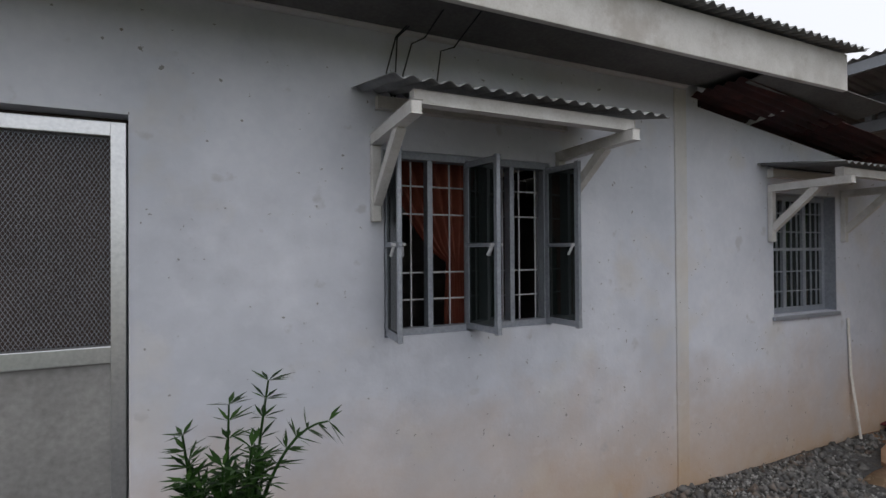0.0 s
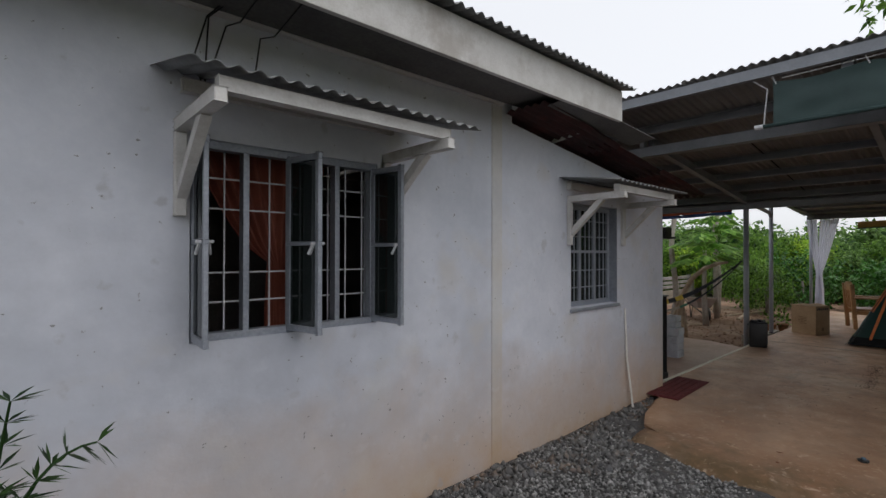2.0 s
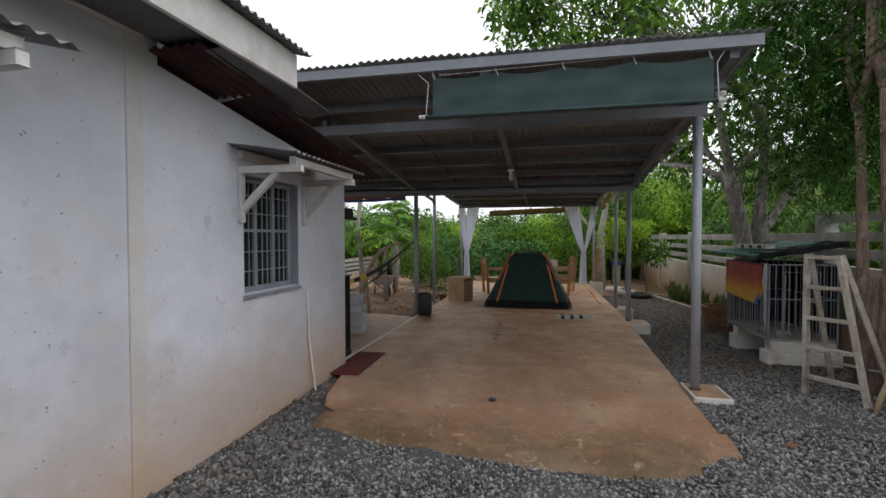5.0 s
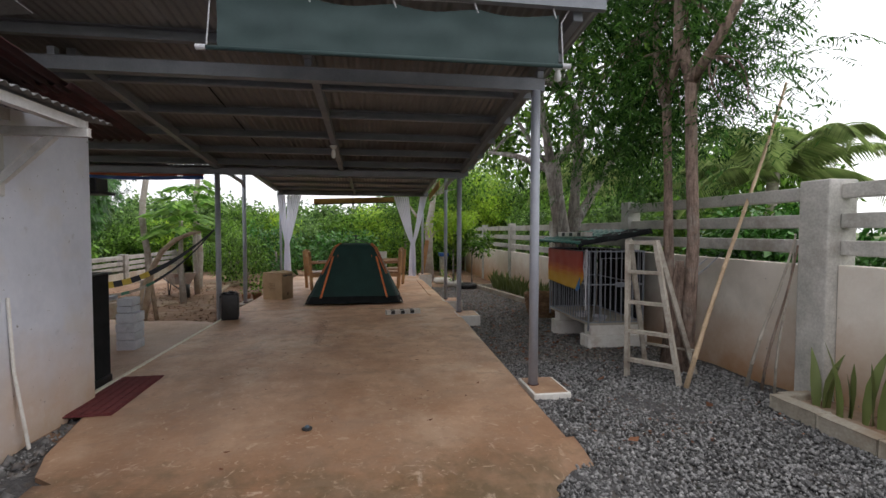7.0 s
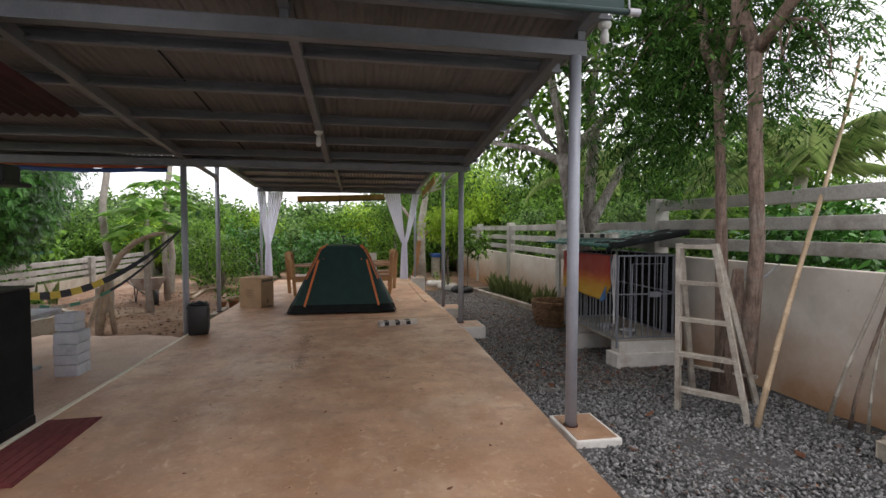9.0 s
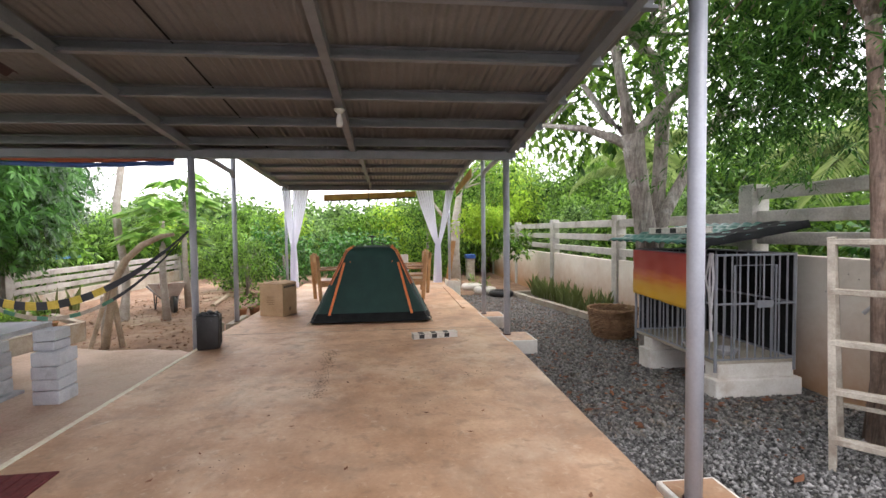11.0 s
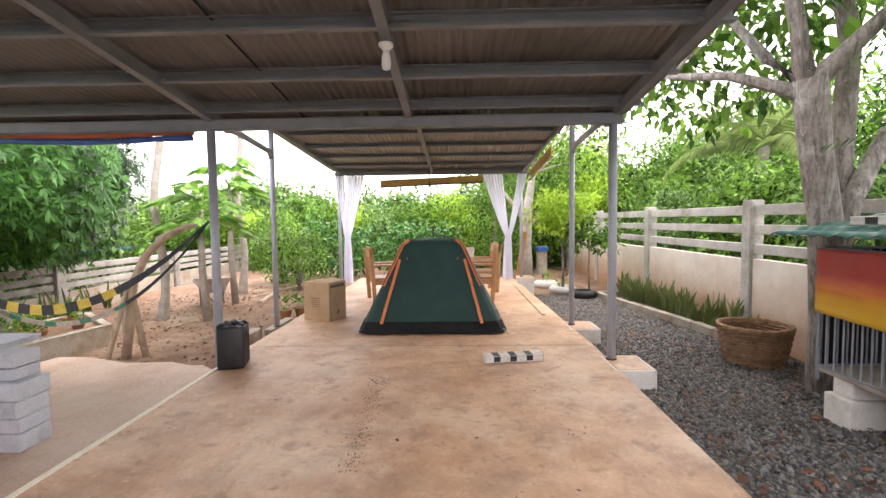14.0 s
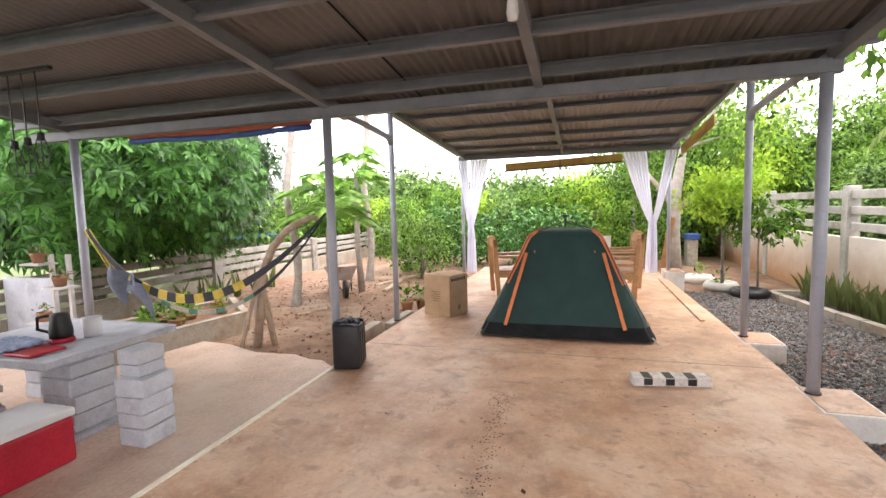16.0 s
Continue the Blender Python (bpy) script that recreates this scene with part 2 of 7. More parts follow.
def ground_z(x, y):
    """Height of the ground: gravel on one side of the slab, dug earth falling away on the other."""
    gravel = -0.05 - 0.15 * smooth01((x - 5.0) / 5.0) - 0.05 * smooth01((x - 10.0) / 5.0)
    earth = -0.15 - 0.22 * smooth01((y - 4.5) / 3.5)
    m = smooth01((y - 1.0) / 1.2) * smooth01((x - 5.0) / 1.0)
    return gravel * (1 - m) + earth * m


# ---- materials ----
M = {}
M["grey_paint"] = noise_mat("grey_steel_paint", (0.175, 0.187, 0.212), (0.235, 0.248, 0.278), 0.45, 4, 80, 0.05, grain=0.15)
# lighter copy of the grey steel paint, daylight on the posts put into its colour
M["post_paint"] = noise_mat("lit_grey_post_paint", (0.31, 0.325, 0.37), (0.39, 0.41, 0.46), 0.4, 3, 70, 0.05, grain=0.12)
M["roof_top"] = noise_mat("galvanised_roof", (0.15, 0.155, 0.16), (0.23, 0.235, 0.24), 0.55, 2, 40, 0.05, 0.3, (0.12, 0.115, 0.11))
M["roof_under"] = noise_mat("roof_underside", (0.185, 0.178, 0.175), (0.235, 0.226, 0.222), 0.55, 1.2, 50, 0.05, 0.0, (0.15, 0.143, 0.14), grain=0.15)
M["far_sheet"] = noise_mat("pale_galvanised_sheet", (0.24, 0.23, 0.23), (0.31, 0.30, 0.29), 0.6, 1.5, 50, 0.05, 0.0, (0.34, 0.32, 0.31), grain=0.15)
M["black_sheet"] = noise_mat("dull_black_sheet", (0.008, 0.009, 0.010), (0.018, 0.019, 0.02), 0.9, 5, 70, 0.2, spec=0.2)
M["rust"] = noise_mat("rusty_red_sheet", (0.030, 0.009, 0.010), (0.075, 0.017, 0.018), 0.7, 5, 60, 0.2, 0.0, (0.025, 0.013, 0.013))
M["white_wood"] = noise_mat("white_painted_wood", (0.54, 0.52, 0.50), (0.66, 0.645, 0.63), 0.6, 7, 90, 0.15, 0.0, (0.44, 0.41, 0.38), grain=0.2)
M["fence_conc"] = noise_mat("weathered_concrete_rail", (0.38, 0.37, 0.335), (0.57, 0.55, 0.51), 0.9, 3, 50, 0.4, 0.0, (0.26, 0.235, 0.20))
M["conc_white"] = noise_mat("whitewashed_concrete", (0.64, 0.61, 0.56), (0.76, 0.74, 0.70), 0.85, 6, 70, 0.3, 0.0, (0.53, 0.46, 0.39))
M["block"] = noise_mat("grey_painted_block", (0.46, 0.48, 0.52), (0.56, 0.58, 0.61), 0.75, 8, 110, 0.35, 0.0, (0.36, 0.37, 0.39), island=0.08)
M["dark_room"] = noise_mat("room_paint", (0.22, 0.20, 0.18), (0.28, 0.26, 0.23), 0.8, 3, 40, 0.1)
M["alu"] = noise_mat("brushed_aluminium", (0.55, 0.56, 0.58), (0.68, 0.69, 0.70), 0.3, 3, 60, 0.05, 0.9)
M["win_alu"] = noise_mat("grey_aluminium_frame", (0.25, 0.27, 0.31), (0.32, 0.34, 0.38), 0.4, 5, 60, 0.05, 0.2)
M["bar_white"] = noise_mat("white_painted_bar", (0.42, 0.42, 0.44), (0.54, 0.54, 0.56), 0.5, 10, 100, 0.05)
M["glass"] = glass_mat("window_glass", (0.012, 0.017, 0.016))
M["orange_curtain"] = cloth_mat("orange_curtain", (0.25, 0.07, 0.045), (0.36, 0.115, 0.075), 0.2)
M["gauze"] = cloth_mat("white_gauze", (0.82, 0.82, 0.90), (0.88, 0.88, 0.95), 0.5)
M["green_tarp"] = noise_mat("green_tarpaulin", (0.014, 0.036, 0.036), (0.024, 0.052, 0.05), 0.65, 3, 200, 0.2)
M["tent_green"] = noise_mat("dark_green_nylon", (0.004, 0.032, 0.027), (0.007, 0.046, 0.038), 0.65, 3, 260, 0.25, detail_bump=0.003)
M["black_nylon"] = noise_mat("black_nylon", (0.012, 0.014, 0.02), (0.025, 0.028, 0.036), 0.6, 6, 200, 0.2)
M["orange_tape"] = noise_mat("orange_tape", (0.62, 0.17, 0.05), (0.75, 0.24, 0.09), 0.6, 9, 200, 0.1)
M["carton"] = noise_mat("brown_cardboard", (0.38, 0.25, 0.14), (0.47, 0.33, 0.20), 0.85, 4, 90, 0.1)
M["black_plastic"] = noise_mat("black_plastic", (0.010, 0.010, 0.011), (0.022, 0.022, 0.024), 0.45, 7, 90, 0.1)
M["wood_chair"] = noise_mat("varnished_wood", (0.34, 0.17, 0.07), (0.50, 0.28, 0.13), 0.45, 5, 60, 0.15)
M["old_wood"] = noise_mat("weathered_wood", (0.33, 0.29, 0.24), (0.52, 0.48, 0.41), 0.85, 9, 90, 0.35, 0.0, (0.25, 0.20, 0.16))
M["bamboo"] = noise_mat("dry_bamboo", (0.44, 0.31, 0.19), (0.56, 0.42, 0.28), 0.55, 5, 70, 0.1)


def bark_mat(name, groove, ridge, lichen, scale):
    """Furrowed bark: noise drawn out along the trunk, pale lichen in blotches."""
    m = noise_mat(name, groove, ridge, 0.95, scale, 45, 0, 0.0, lichen)
    n, l = m.node_tree.nodes, m.node_tree.links
    co = n.new("ShaderNodeTexCoord")
    mp = n.new("ShaderNodeMapping")
    mp.inputs["Scale"].default_value = (26, 26, 4.5)
    l.new(co.outputs["Object"], mp.inputs[0])
    nz = n.new("ShaderNodeTexNoise")
    nz.inputs["Scale"].default_value = 1.0
    nz.inputs["Detail"].default_value = 6
    nz.inputs["Roughness"].default_value = 0.7
    nz.inputs["Distortion"].default_value = 0.6
    l.new(mp.outputs[0], nz.inputs["Vector"])
    mr = n.new("ShaderNodeMapRange")
    mr.inputs["From Min"].default_value, mr.inputs["From Max"].default_value = 0.36, 0.58
    mr.inputs["To Min"].default_value, mr.inputs["To Max"].default_value = 0.45, 1.15
    l.new(nz.outputs[0], mr.inputs["Value"])
    hs = n.new("ShaderNodeHueSaturation")
    b = n["Principled BSDF"]
    l.new(b.inputs["Base Color"].links[0].from_socket, hs.inputs["Color"])
    l.new(mr.outputs[0], hs.inputs["Value"])
    l.new(hs.outputs[0], b.inputs["Base Color"])
    bp = n.new("ShaderNodeBump")
    bp.inputs["Strength"].default_value, bp.inputs["Distance"].default_value = 1.0, 0.02
    l.new(nz.outputs[0], bp.inputs["Height"])
    l.new(bp.outputs[0], b.inputs["Normal"])
    return m


M["bark"] = bark_mat("grey_bark", (0.22, 0.19, 0.165), (0.36, 0.32, 0.29), (0.46, 0.44, 0.41), 7)
M["bark_red"] = bark_mat("reddish_bark", (0.20, 0.135, 0.105), (0.31, 0.225, 0.18), (0.30, 0.25, 0.21), 8)
M["bark_pale"] = noise_mat("pale_palm_bark", (0.34, 0.30, 0.26), (0.48, 0.44, 0.40), 0.95, 6, 40, 0.6, 0.0, (0.28, 0.20, 0.15), detail_bump=0.012)
M["leaf_mango"] = leaf_mat("mango_leaf", (0.022, 0.085, 0.016), (0.095, 0.27, 0.045), 0.08, 0.33)
M["leaf_neem"] = leaf_mat("feathery_leaf", (0.014, 0.052, 0.014), (0.12, 0.27, 0.055), 0.45)
M["leaf_big"] = leaf_mat("broad_leaf", (0.018, 0.065, 0.010), (0.22, 0.40, 0.06), 0.5)
M["leaf_bush"] = leaf_mat("bush_leaf", (0.008, 0.038, 0.006), (0.25, 0.46, 0.07), 0.38)
M["leaf_far"] = leaf_mat("far_leaf", (0.016, 0.055, 0.015), (0.26, 0.43, 0.12), 0.4)
M["leaf_lime"] = leaf_mat("lime_leaf", (0.24, 0.42, 0.04), (0.45, 0.62, 0.08), 0.5)
M["leaf_papaya"] = leaf_mat("papaya_leaf", (0.07, 0.20, 0.03), (0.34, 0.58, 0.12), 0.5)
M["leaf_sans"] = leaf_mat("snake_plant_leaf", (0.08, 0.12, 0.04), (0.30, 0.33, 0.11), 0.1, 0.4)
M["leaf_oleander"] = leaf_mat("narrow_leaf", (0.008, 0.030, 0.008), (0.055, 0.125, 0.025), 0.2, 0.4)
M["leaf_palm"] = leaf_mat("palm_leaf", (0.20, 0.30, 0.09), (0.46, 0.56, 0.22), 0.5)
M["dry_leaf"] = leaf_mat("dry_leaf", (0.07, 0.03, 0.018), (0.24, 0.11, 0.06), 0.1, 0.8)
M["stone"] = noise_mat("gravel_stone", (0.15, 0.148, 0.148), (0.38, 0.373, 0.365), 0.85, 20, 120, 0.3, 0.0, island=1.0)
# fence gravel: tree shade darkened into the colour, brown litter stain in patches
M["stone_far"] = noise_mat("shaded_litter_gravel", (0.105, 0.10, 0.095), (0.26, 0.25, 0.24), 0.88, 20, 120, 0.3, 0.0, (0.20, 0.16, 0.125), island=1.0)
M["tarp_dim"] = noise_mat("dull_blue_plastic", (0.06, 0.10, 0.14), (0.10, 0.15, 0.20), 0.5, 12, 80, 0.1)
M["mud"] = noise_mat("dark_mud", (0.06, 0.038, 0.026), (0.11, 0.07, 0.048), 0.95, 40, 120, 0.3)
M["river"] = noise_mat("river_stone", (0.09, 0.09, 0.095), (0.20, 0.19, 0.18), 0.8, 8, 90, 0.3, 0.0, (0.24, 0.16, 0.11), island=0.5)
M["gravel_bed"] = noise_mat("gravel_bed", (0.045, 0.043, 0.043), (0.10, 0.098, 0.10), 0.95, 30, 150, 0.8, 0.0, (0.10, 0.085, 0.07), detail_bump=0.02)
M["earth"] = noise_mat("red_earth", (0.16, 0.088, 0.052), (0.31, 0.19, 0.118), 0.95, 2.5, 30, 0.8, 0.0, (0.34, 0.25, 0.18), detail_bump=0.03)
M["far_ground"] = noise_mat("grassy_ground", (0.07, 0.11, 0.03), (0.14, 0.16, 0.06), 0.95, 0.6, 8, 0.6, detail_bump=0.05)
M["slab"] = noise_mat("ochre_cement", (0.44, 0.25, 0.145), (0.68, 0.45, 0.295), 0.55, 1.9, 35, 0.2, 0.0, (0.70, 0.53, 0.385), 0.4, grain=0.22)
M["slab_left"] = noise_mat("worn_cement", (0.47, 0.33, 0.235), (0.64, 0.48, 0.37), 0.7, 1.8, 40, 0.3, 0.0, (0.58, 0.47, 0.37))
M["edge_line"] = noise_mat("pale_cement_edge", (0.783, 0.675, 0.540), (0.850, 0.850, 0.702), 0.8, 12, 60, 0.2)
M["planter"] = noise_mat("planter_concrete", (0.34, 0.30, 0.24), (0.46, 0.42, 0.35), 0.9, 4, 50, 0.4, 0.0, (0.30, 0.22, 0.15))


def stain_wall(name, paint1, paint2, dirt, z_lo, z_hi, amount):
    """Weathered wall paint: mottled grey-white, with earth splashed up from the ground in ragged patches."""
    m = noise_mat(name, paint1, paint2, 0.8, 1.1, 26, 0.55, 0.0, tuple(c * 0.84 for c in paint1), detail_bump=0.009, grain=0.12)
    n, l = m.node_tree.nodes, m.node_tree.links
    b = n["Principled BSDF"]
    old = b.inputs["Base Color"].links[0].from_socket
    co = n.new("ShaderNodeTexCoord")
    sp = n.new("ShaderNodeSeparateXYZ")
    l.new(co.outputs["Object"], sp.inputs[0])
    nz = n.new("ShaderNodeTexNoise")
    nz.inputs["Scale"].default_value = 1.7
    nz.inputs["Detail"].default_value = 9
    nz.inputs["Roughness"].default_value = 0.7
    l.new(co.outputs["Object"], nz.inputs["Vector"])
    ad = n.new("ShaderNodeMath")
    ad.operation = "MULTIPLY_ADD"
    ad.inputs[1].default_value = -1.0
    l.new(nz.outputs[0], ad.inputs[0])
    l.new(sp.outputs["Z"], ad.inputs[2])
    mr = n.new("ShaderNodeMapRange")
    mr.inputs["From Min"].default_value, mr.inputs["From Max"].default_value = z_lo - 0.5, z_hi - 0.5
    mr.inputs["To Min"].default_value, mr.inputs["To Max"].default_value = amount, 0.0
    l.new(ad.outputs[0], mr.inputs["Value"])
    mx = n.new("ShaderNodeMix")
    mx.data_type = "RGBA"
    mx.inputs[7].default_value = (*dirt, 1)
    l.new(mr.outputs[0], mx.inputs[0])
    l.new(old, mx.inputs[6])
    # small dark pits and flakes
    vo = n.new("ShaderNodeTexVoronoi")
    vo.inputs["Scale"].default_value = 5.5
    l.new(co.outputs["Object"], vo.inputs["Vector"])
    lt = n.new("ShaderNodeMath")
    lt.operation = "LESS_THAN"
    lt.inputs[1].default_value = 0.035
    l.new(vo.outputs["Distance"], lt.inputs[0])
    m2 = n.new("ShaderNodeMix")
    m2.data_type = "RGBA"
    m2.inputs[7].default_value = (0.22, 0.20, 0.18, 1)
    l.new(lt.outputs[0], m2.inputs[0])
    l.new(mx.outputs[2], m2.inputs[6])
    l.new(m2.outputs[2], b.inputs["Base Color"])
    return m




def slab_dirt(m):
    """Brown soil trodden in over the open front of the slab, and scattered dark spots."""
    n, l = m.node_tree.nodes, m.node_tree.links
    b = n["Principled BSDF"]
    old = b.inputs["Base Color"].links[0].from_socket
    co = n.new("ShaderNodeTexCoord")
    sp = n.new("ShaderNodeSeparateXYZ")
    l.new(co.outputs["Object"], sp.inputs[0])
    nz = n.new("ShaderNodeTexNoise")
    nz.inputs["Scale"].default_value = 0.9
    nz.inputs["Detail"].default_value = 10
    nz.inputs["Roughness"].default_value = 0.72
    l.new(co.outputs["Object"], nz.inputs["Vector"])
    ad = n.new("ShaderNodeMath")
    ad.operation = "MULTIPLY_ADD"
    ad.inputs[1].default_value = 5.0
    l.new(nz.outputs[0], ad.inputs[0])
    l.new(sp.outputs["X"], ad.inputs[2])
    mr = n.new("ShaderNodeMapRange")
    mr.inputs["From Min"].default_value, mr.inputs["From Max"].default_value = 6.4, 10.0
    mr.inputs["To Min"].default_value, mr.inputs["To Max"].default_value = 0.9, 0.0
    l.new(ad.outputs[0], mr.inputs["Value"])
    mx = n.new("ShaderNodeMix")
    mx.data_type = "RGBA"
    mx.inputs[7].default_value = (0.20, 0.105, 0.055, 1)
    l.new(mr.outputs[0], mx.inputs[0])
    l.new(old, mx.inputs[6])
    n4 = n.new("ShaderNodeTexNoise")
    n4.inputs["Scale"].default_value = 9
    n4.inputs["Detail"].default_value = 8
    l.new(co.outputs["Object"], n4.inputs["Vector"])
    r4 = n.new("ShaderNodeValToRGB")
    r4.color_ramp.elements[0].position, r4.color_ramp.elements[1].position = 0.64, 0.72
    r4.color_ramp.elements[1].color = (0.55, 0.55, 0.55, 1)
    l.new(n4.outputs[0], r4.inputs[0])
    m4 = n.new("ShaderNodeMix")
    m4.data_type = "RGBA"
    m4.inputs[7].default_value = (0.22, 0.13, 0.08, 1)
    l.new(r4.outputs[0], m4.inputs[0])
    l.new(mx.outputs[2], m4.inputs[6])
    n5 = n.new("ShaderNodeTexNoise")
    n5.inputs["Scale"].default_value = 3.2
    n5.inputs["Detail"].default_value = 9
    n5.inputs["Roughness"].default_value = 0.7
    l.new(co.outputs["Object"], n5.inputs["Vector"])
    a5 = n.new("ShaderNodeMath")
    a5.operation = "MULTIPLY_ADD"
    a5.inputs[1].default_value = 2.4
    l.new(n5.outputs[0], a5.inputs[0])
    l.new(sp.outputs["X"], a5.inputs[2])
    r5 = n.new("ShaderNodeMapRange")
    r5.inputs["From Min"].default_value, r5.inputs["From Max"].default_value = 5.0, 5.55
    r5.inputs["To Min"].default_value, r5.inputs["To Max"].default_value = 0.85, 0.0
    l.new(a5.outputs[0], r5.inputs["Value"])
    m5 = n.new("ShaderNodeMix")
    m5.data_type = "RGBA"
    m5.inputs[7].default_value = (0.105, 0.072, 0.035, 1)
    l.new(r5.outputs[0], m5.inputs[0])
    l.new(m4.outputs[2], m5.inputs[6])
    n6 = n.new("ShaderNodeTexNoise")
    n6.inputs["Scale"].default_value = 14
    n6.inputs["Detail"].default_value = 6
    n6.inputs["Distortion"].default_value = 1.5
    l.new(co.outputs["Object"], n6.inputs["Vector"])
    r6 = n.new("ShaderNodeValToRGB")
    r6.color_ramp.elements[0].position, r6.color_ramp.elements[1].position = 0.60, 0.75
    r6.color_ramp.elements[1].color = (0.5, 0.5, 0.5, 1)
    l.new(n6.outputs[0], r6.inputs[0])
    m6 = n.new("ShaderNodeMix")
    m6.data_type = "RGBA"
    m6.inputs[7].default_value = (0.60, 0.47, 0.34, 1)
    l.new(r6.outputs[0], m6.inputs[0])
    l.new(m5.outputs[2], m6.inputs[6])
    old = m6.outputs[2]
    for sc, stretch, lo, hi, f, col, seed in ((1.7, 1.0, 0.50, 0.66, 0.5, (0.27, 0.185, 0.13, 1), 3.1), (6.5, 0.8, 0.55, 0.64, 0.5, (0.25, 0.16, 0.105, 1), 7.7), (5.0, 0.9, 0.60, 0.70, 0.45, (0.70, 0.56, 0.43, 1), 1.3), (42.0, 1.0, 0.62, 0.69, 0.6, (0.15, 0.09, 0.06, 1), 5.2)):
        mp = n.new("ShaderNodeMapping")
        mp.inputs["Location"].default_value = (seed, seed * 2, 0)
        mp.inputs["Scale"].default_value = (1, stretch, 1)
        l.new(co.outputs["Object"], mp.inputs[0])
        nz = n.new("ShaderNodeTexNoise")
        nz.inputs["Scale"].default_value = sc
        nz.inputs["Detail"].default_value = 12
        nz.inputs["Roughness"].default_value = 0.68
        nz.inputs["Distortion"].default_value = 0.5
        l.new(mp.outputs[0], nz.inputs["Vector"])
        rg = n.new("ShaderNodeMapRange")
        rg.inputs["From Min"].default_value, rg.inputs["From Max"].default_value = lo, hi
        rg.inputs["To Max"].default_value = f
        l.new(nz.outputs[0], rg.inputs["Value"])
        mk = n.new("ShaderNodeMix")
        mk.data_type = "RGBA"
        mk.inputs[7].default_value = col
        l.new(rg.outputs[0], mk.inputs[0])
        l.new(old, mk.inputs[6])
        old = mk.outputs[2]
    l.new(old, b.inputs["Base Color"])


slab_dirt(M["slab"])
M["house"] = stain_wall("house_paint", (0.56, 0.58, 0.645), (0.70, 0.715, 0.78), (0.50, 0.32, 0.17), -0.1, 0.85, 0.85)

M["house_trim"] = stain_wall("cream_trim_paint", (0.56, 0.55, 0.55), (0.68, 0.665, 0.65), (0.50, 0.32, 0.17), -0.1, 0.85, 0.85)


def flecks(m):
    """Small dark chips and scuffs in the paint."""
    n, l = m.node_tree.nodes, m.node_tree.links
    b = n["Principled BSDF"]
    old = b.inputs["Base Color"].links[0].from_socket
    co = n.new("ShaderNodeTexCoord")
    for scale, lo, hi, c, f in ((1.4, 0.50, 0.70, (0.47, 0.50, 0.56, 1), 0.42), (2.6, 0.55, 0.72, (0.60, 0.55, 0.48, 1), 0.4), (9, 0.62, 0.72, (0.74, 0.75, 0.79, 1), 0.14), (26, 0.705, 0.73, (0.17, 0.16, 0.15, 1), 0.75), (7, 0.66, 0.72, (0.40, 0.39, 0.40, 1), 0.45)):
        nz = n.new("ShaderNodeTexNoise")
        nz.inputs["Scale"].default_value = scale
        nz.inputs["Detail"].default_value = 5
        l.new(co.outputs["Object"], nz.inputs["Vector"])
        r = n.new("ShaderNodeMapRange")
        r.inputs["From Min"].default_value, r.inputs["From Max"].default_value = lo, hi
        r.inputs["To Max"].default_value = f
        l.new(nz.outputs[0], r.inputs["Value"])
        mx = n.new("ShaderNodeMix")
        mx.data_type = "RGBA"
        mx.inputs[7].default_value = c
        l.new(r.outputs[0], mx.inputs[0])
        l.new(old, mx.inputs[6])
        old = mx.outputs[2]
    l.new(old, b.inputs["Base Color"])


flecks(M["house"])
flecks(M["house_trim"])
M["fence_wall"] = stain_wall("fence_wall_plaster", (0.66, 0.60, 0.52), (0.80, 0.74, 0.66), (0.42, 0.22, 0.10), 0.15, 1.05, 0.95)

# ---- ground ----
def ground_sheet():
    xs = np.concatenate([[-600, -200, -60, -20], np.arange(-8, 26, 0.3), [30, 40, 60, 120, 250, 600]])
    ys = np.concatenate([[-600, -200, -60, -20], np.arange(-8, 16, 0.3), [20, 30, 60, 200, 600]])
    X, Y = np.meshgrid(xs, ys)
    r = np.random.default_rng(3)
    Z = ground_z(X, Y) + r.normal(0, 0.008, X.shape) * (np.abs(X) < 30)
    vs = np.stack([X.ravel(), Y.ravel(), Z.ravel()], 1)
    nx, ny = len(xs), len(ys)
    i, j = np.meshgrid(np.arange(nx - 1), np.arange(ny - 1))
    b = (j * nx + i).ravel()
    fs = np.stack([b, b + 1, b + nx + 1, b + nx], 1)
    me = np_mesh("ground", vs, fs, True)
    ob = put_mesh("ground", me, M["gravel_bed"])
    me.materials.append(M["earth"])
    me.materials.append(M["far_ground"])
    c = vs[fs].mean(1)
    idx = np.where((c[:, 1] > 1.6) & (c[:, 0] > 5), 1, 0)
    idx = np.where((c[:, 0] > 15.2), 1, idx)
    idx = np.where((c[:, 1] < -4) | (c[:, 0] > 22) | (c[:, 1] > 8.3), 2, idx)
    me.polygons.foreach_set("material_index", idx.astype(np.int32))
    tagged(ob, "gravel, red earth and grass ground", "ground", kind="structure")


ground_sheet()


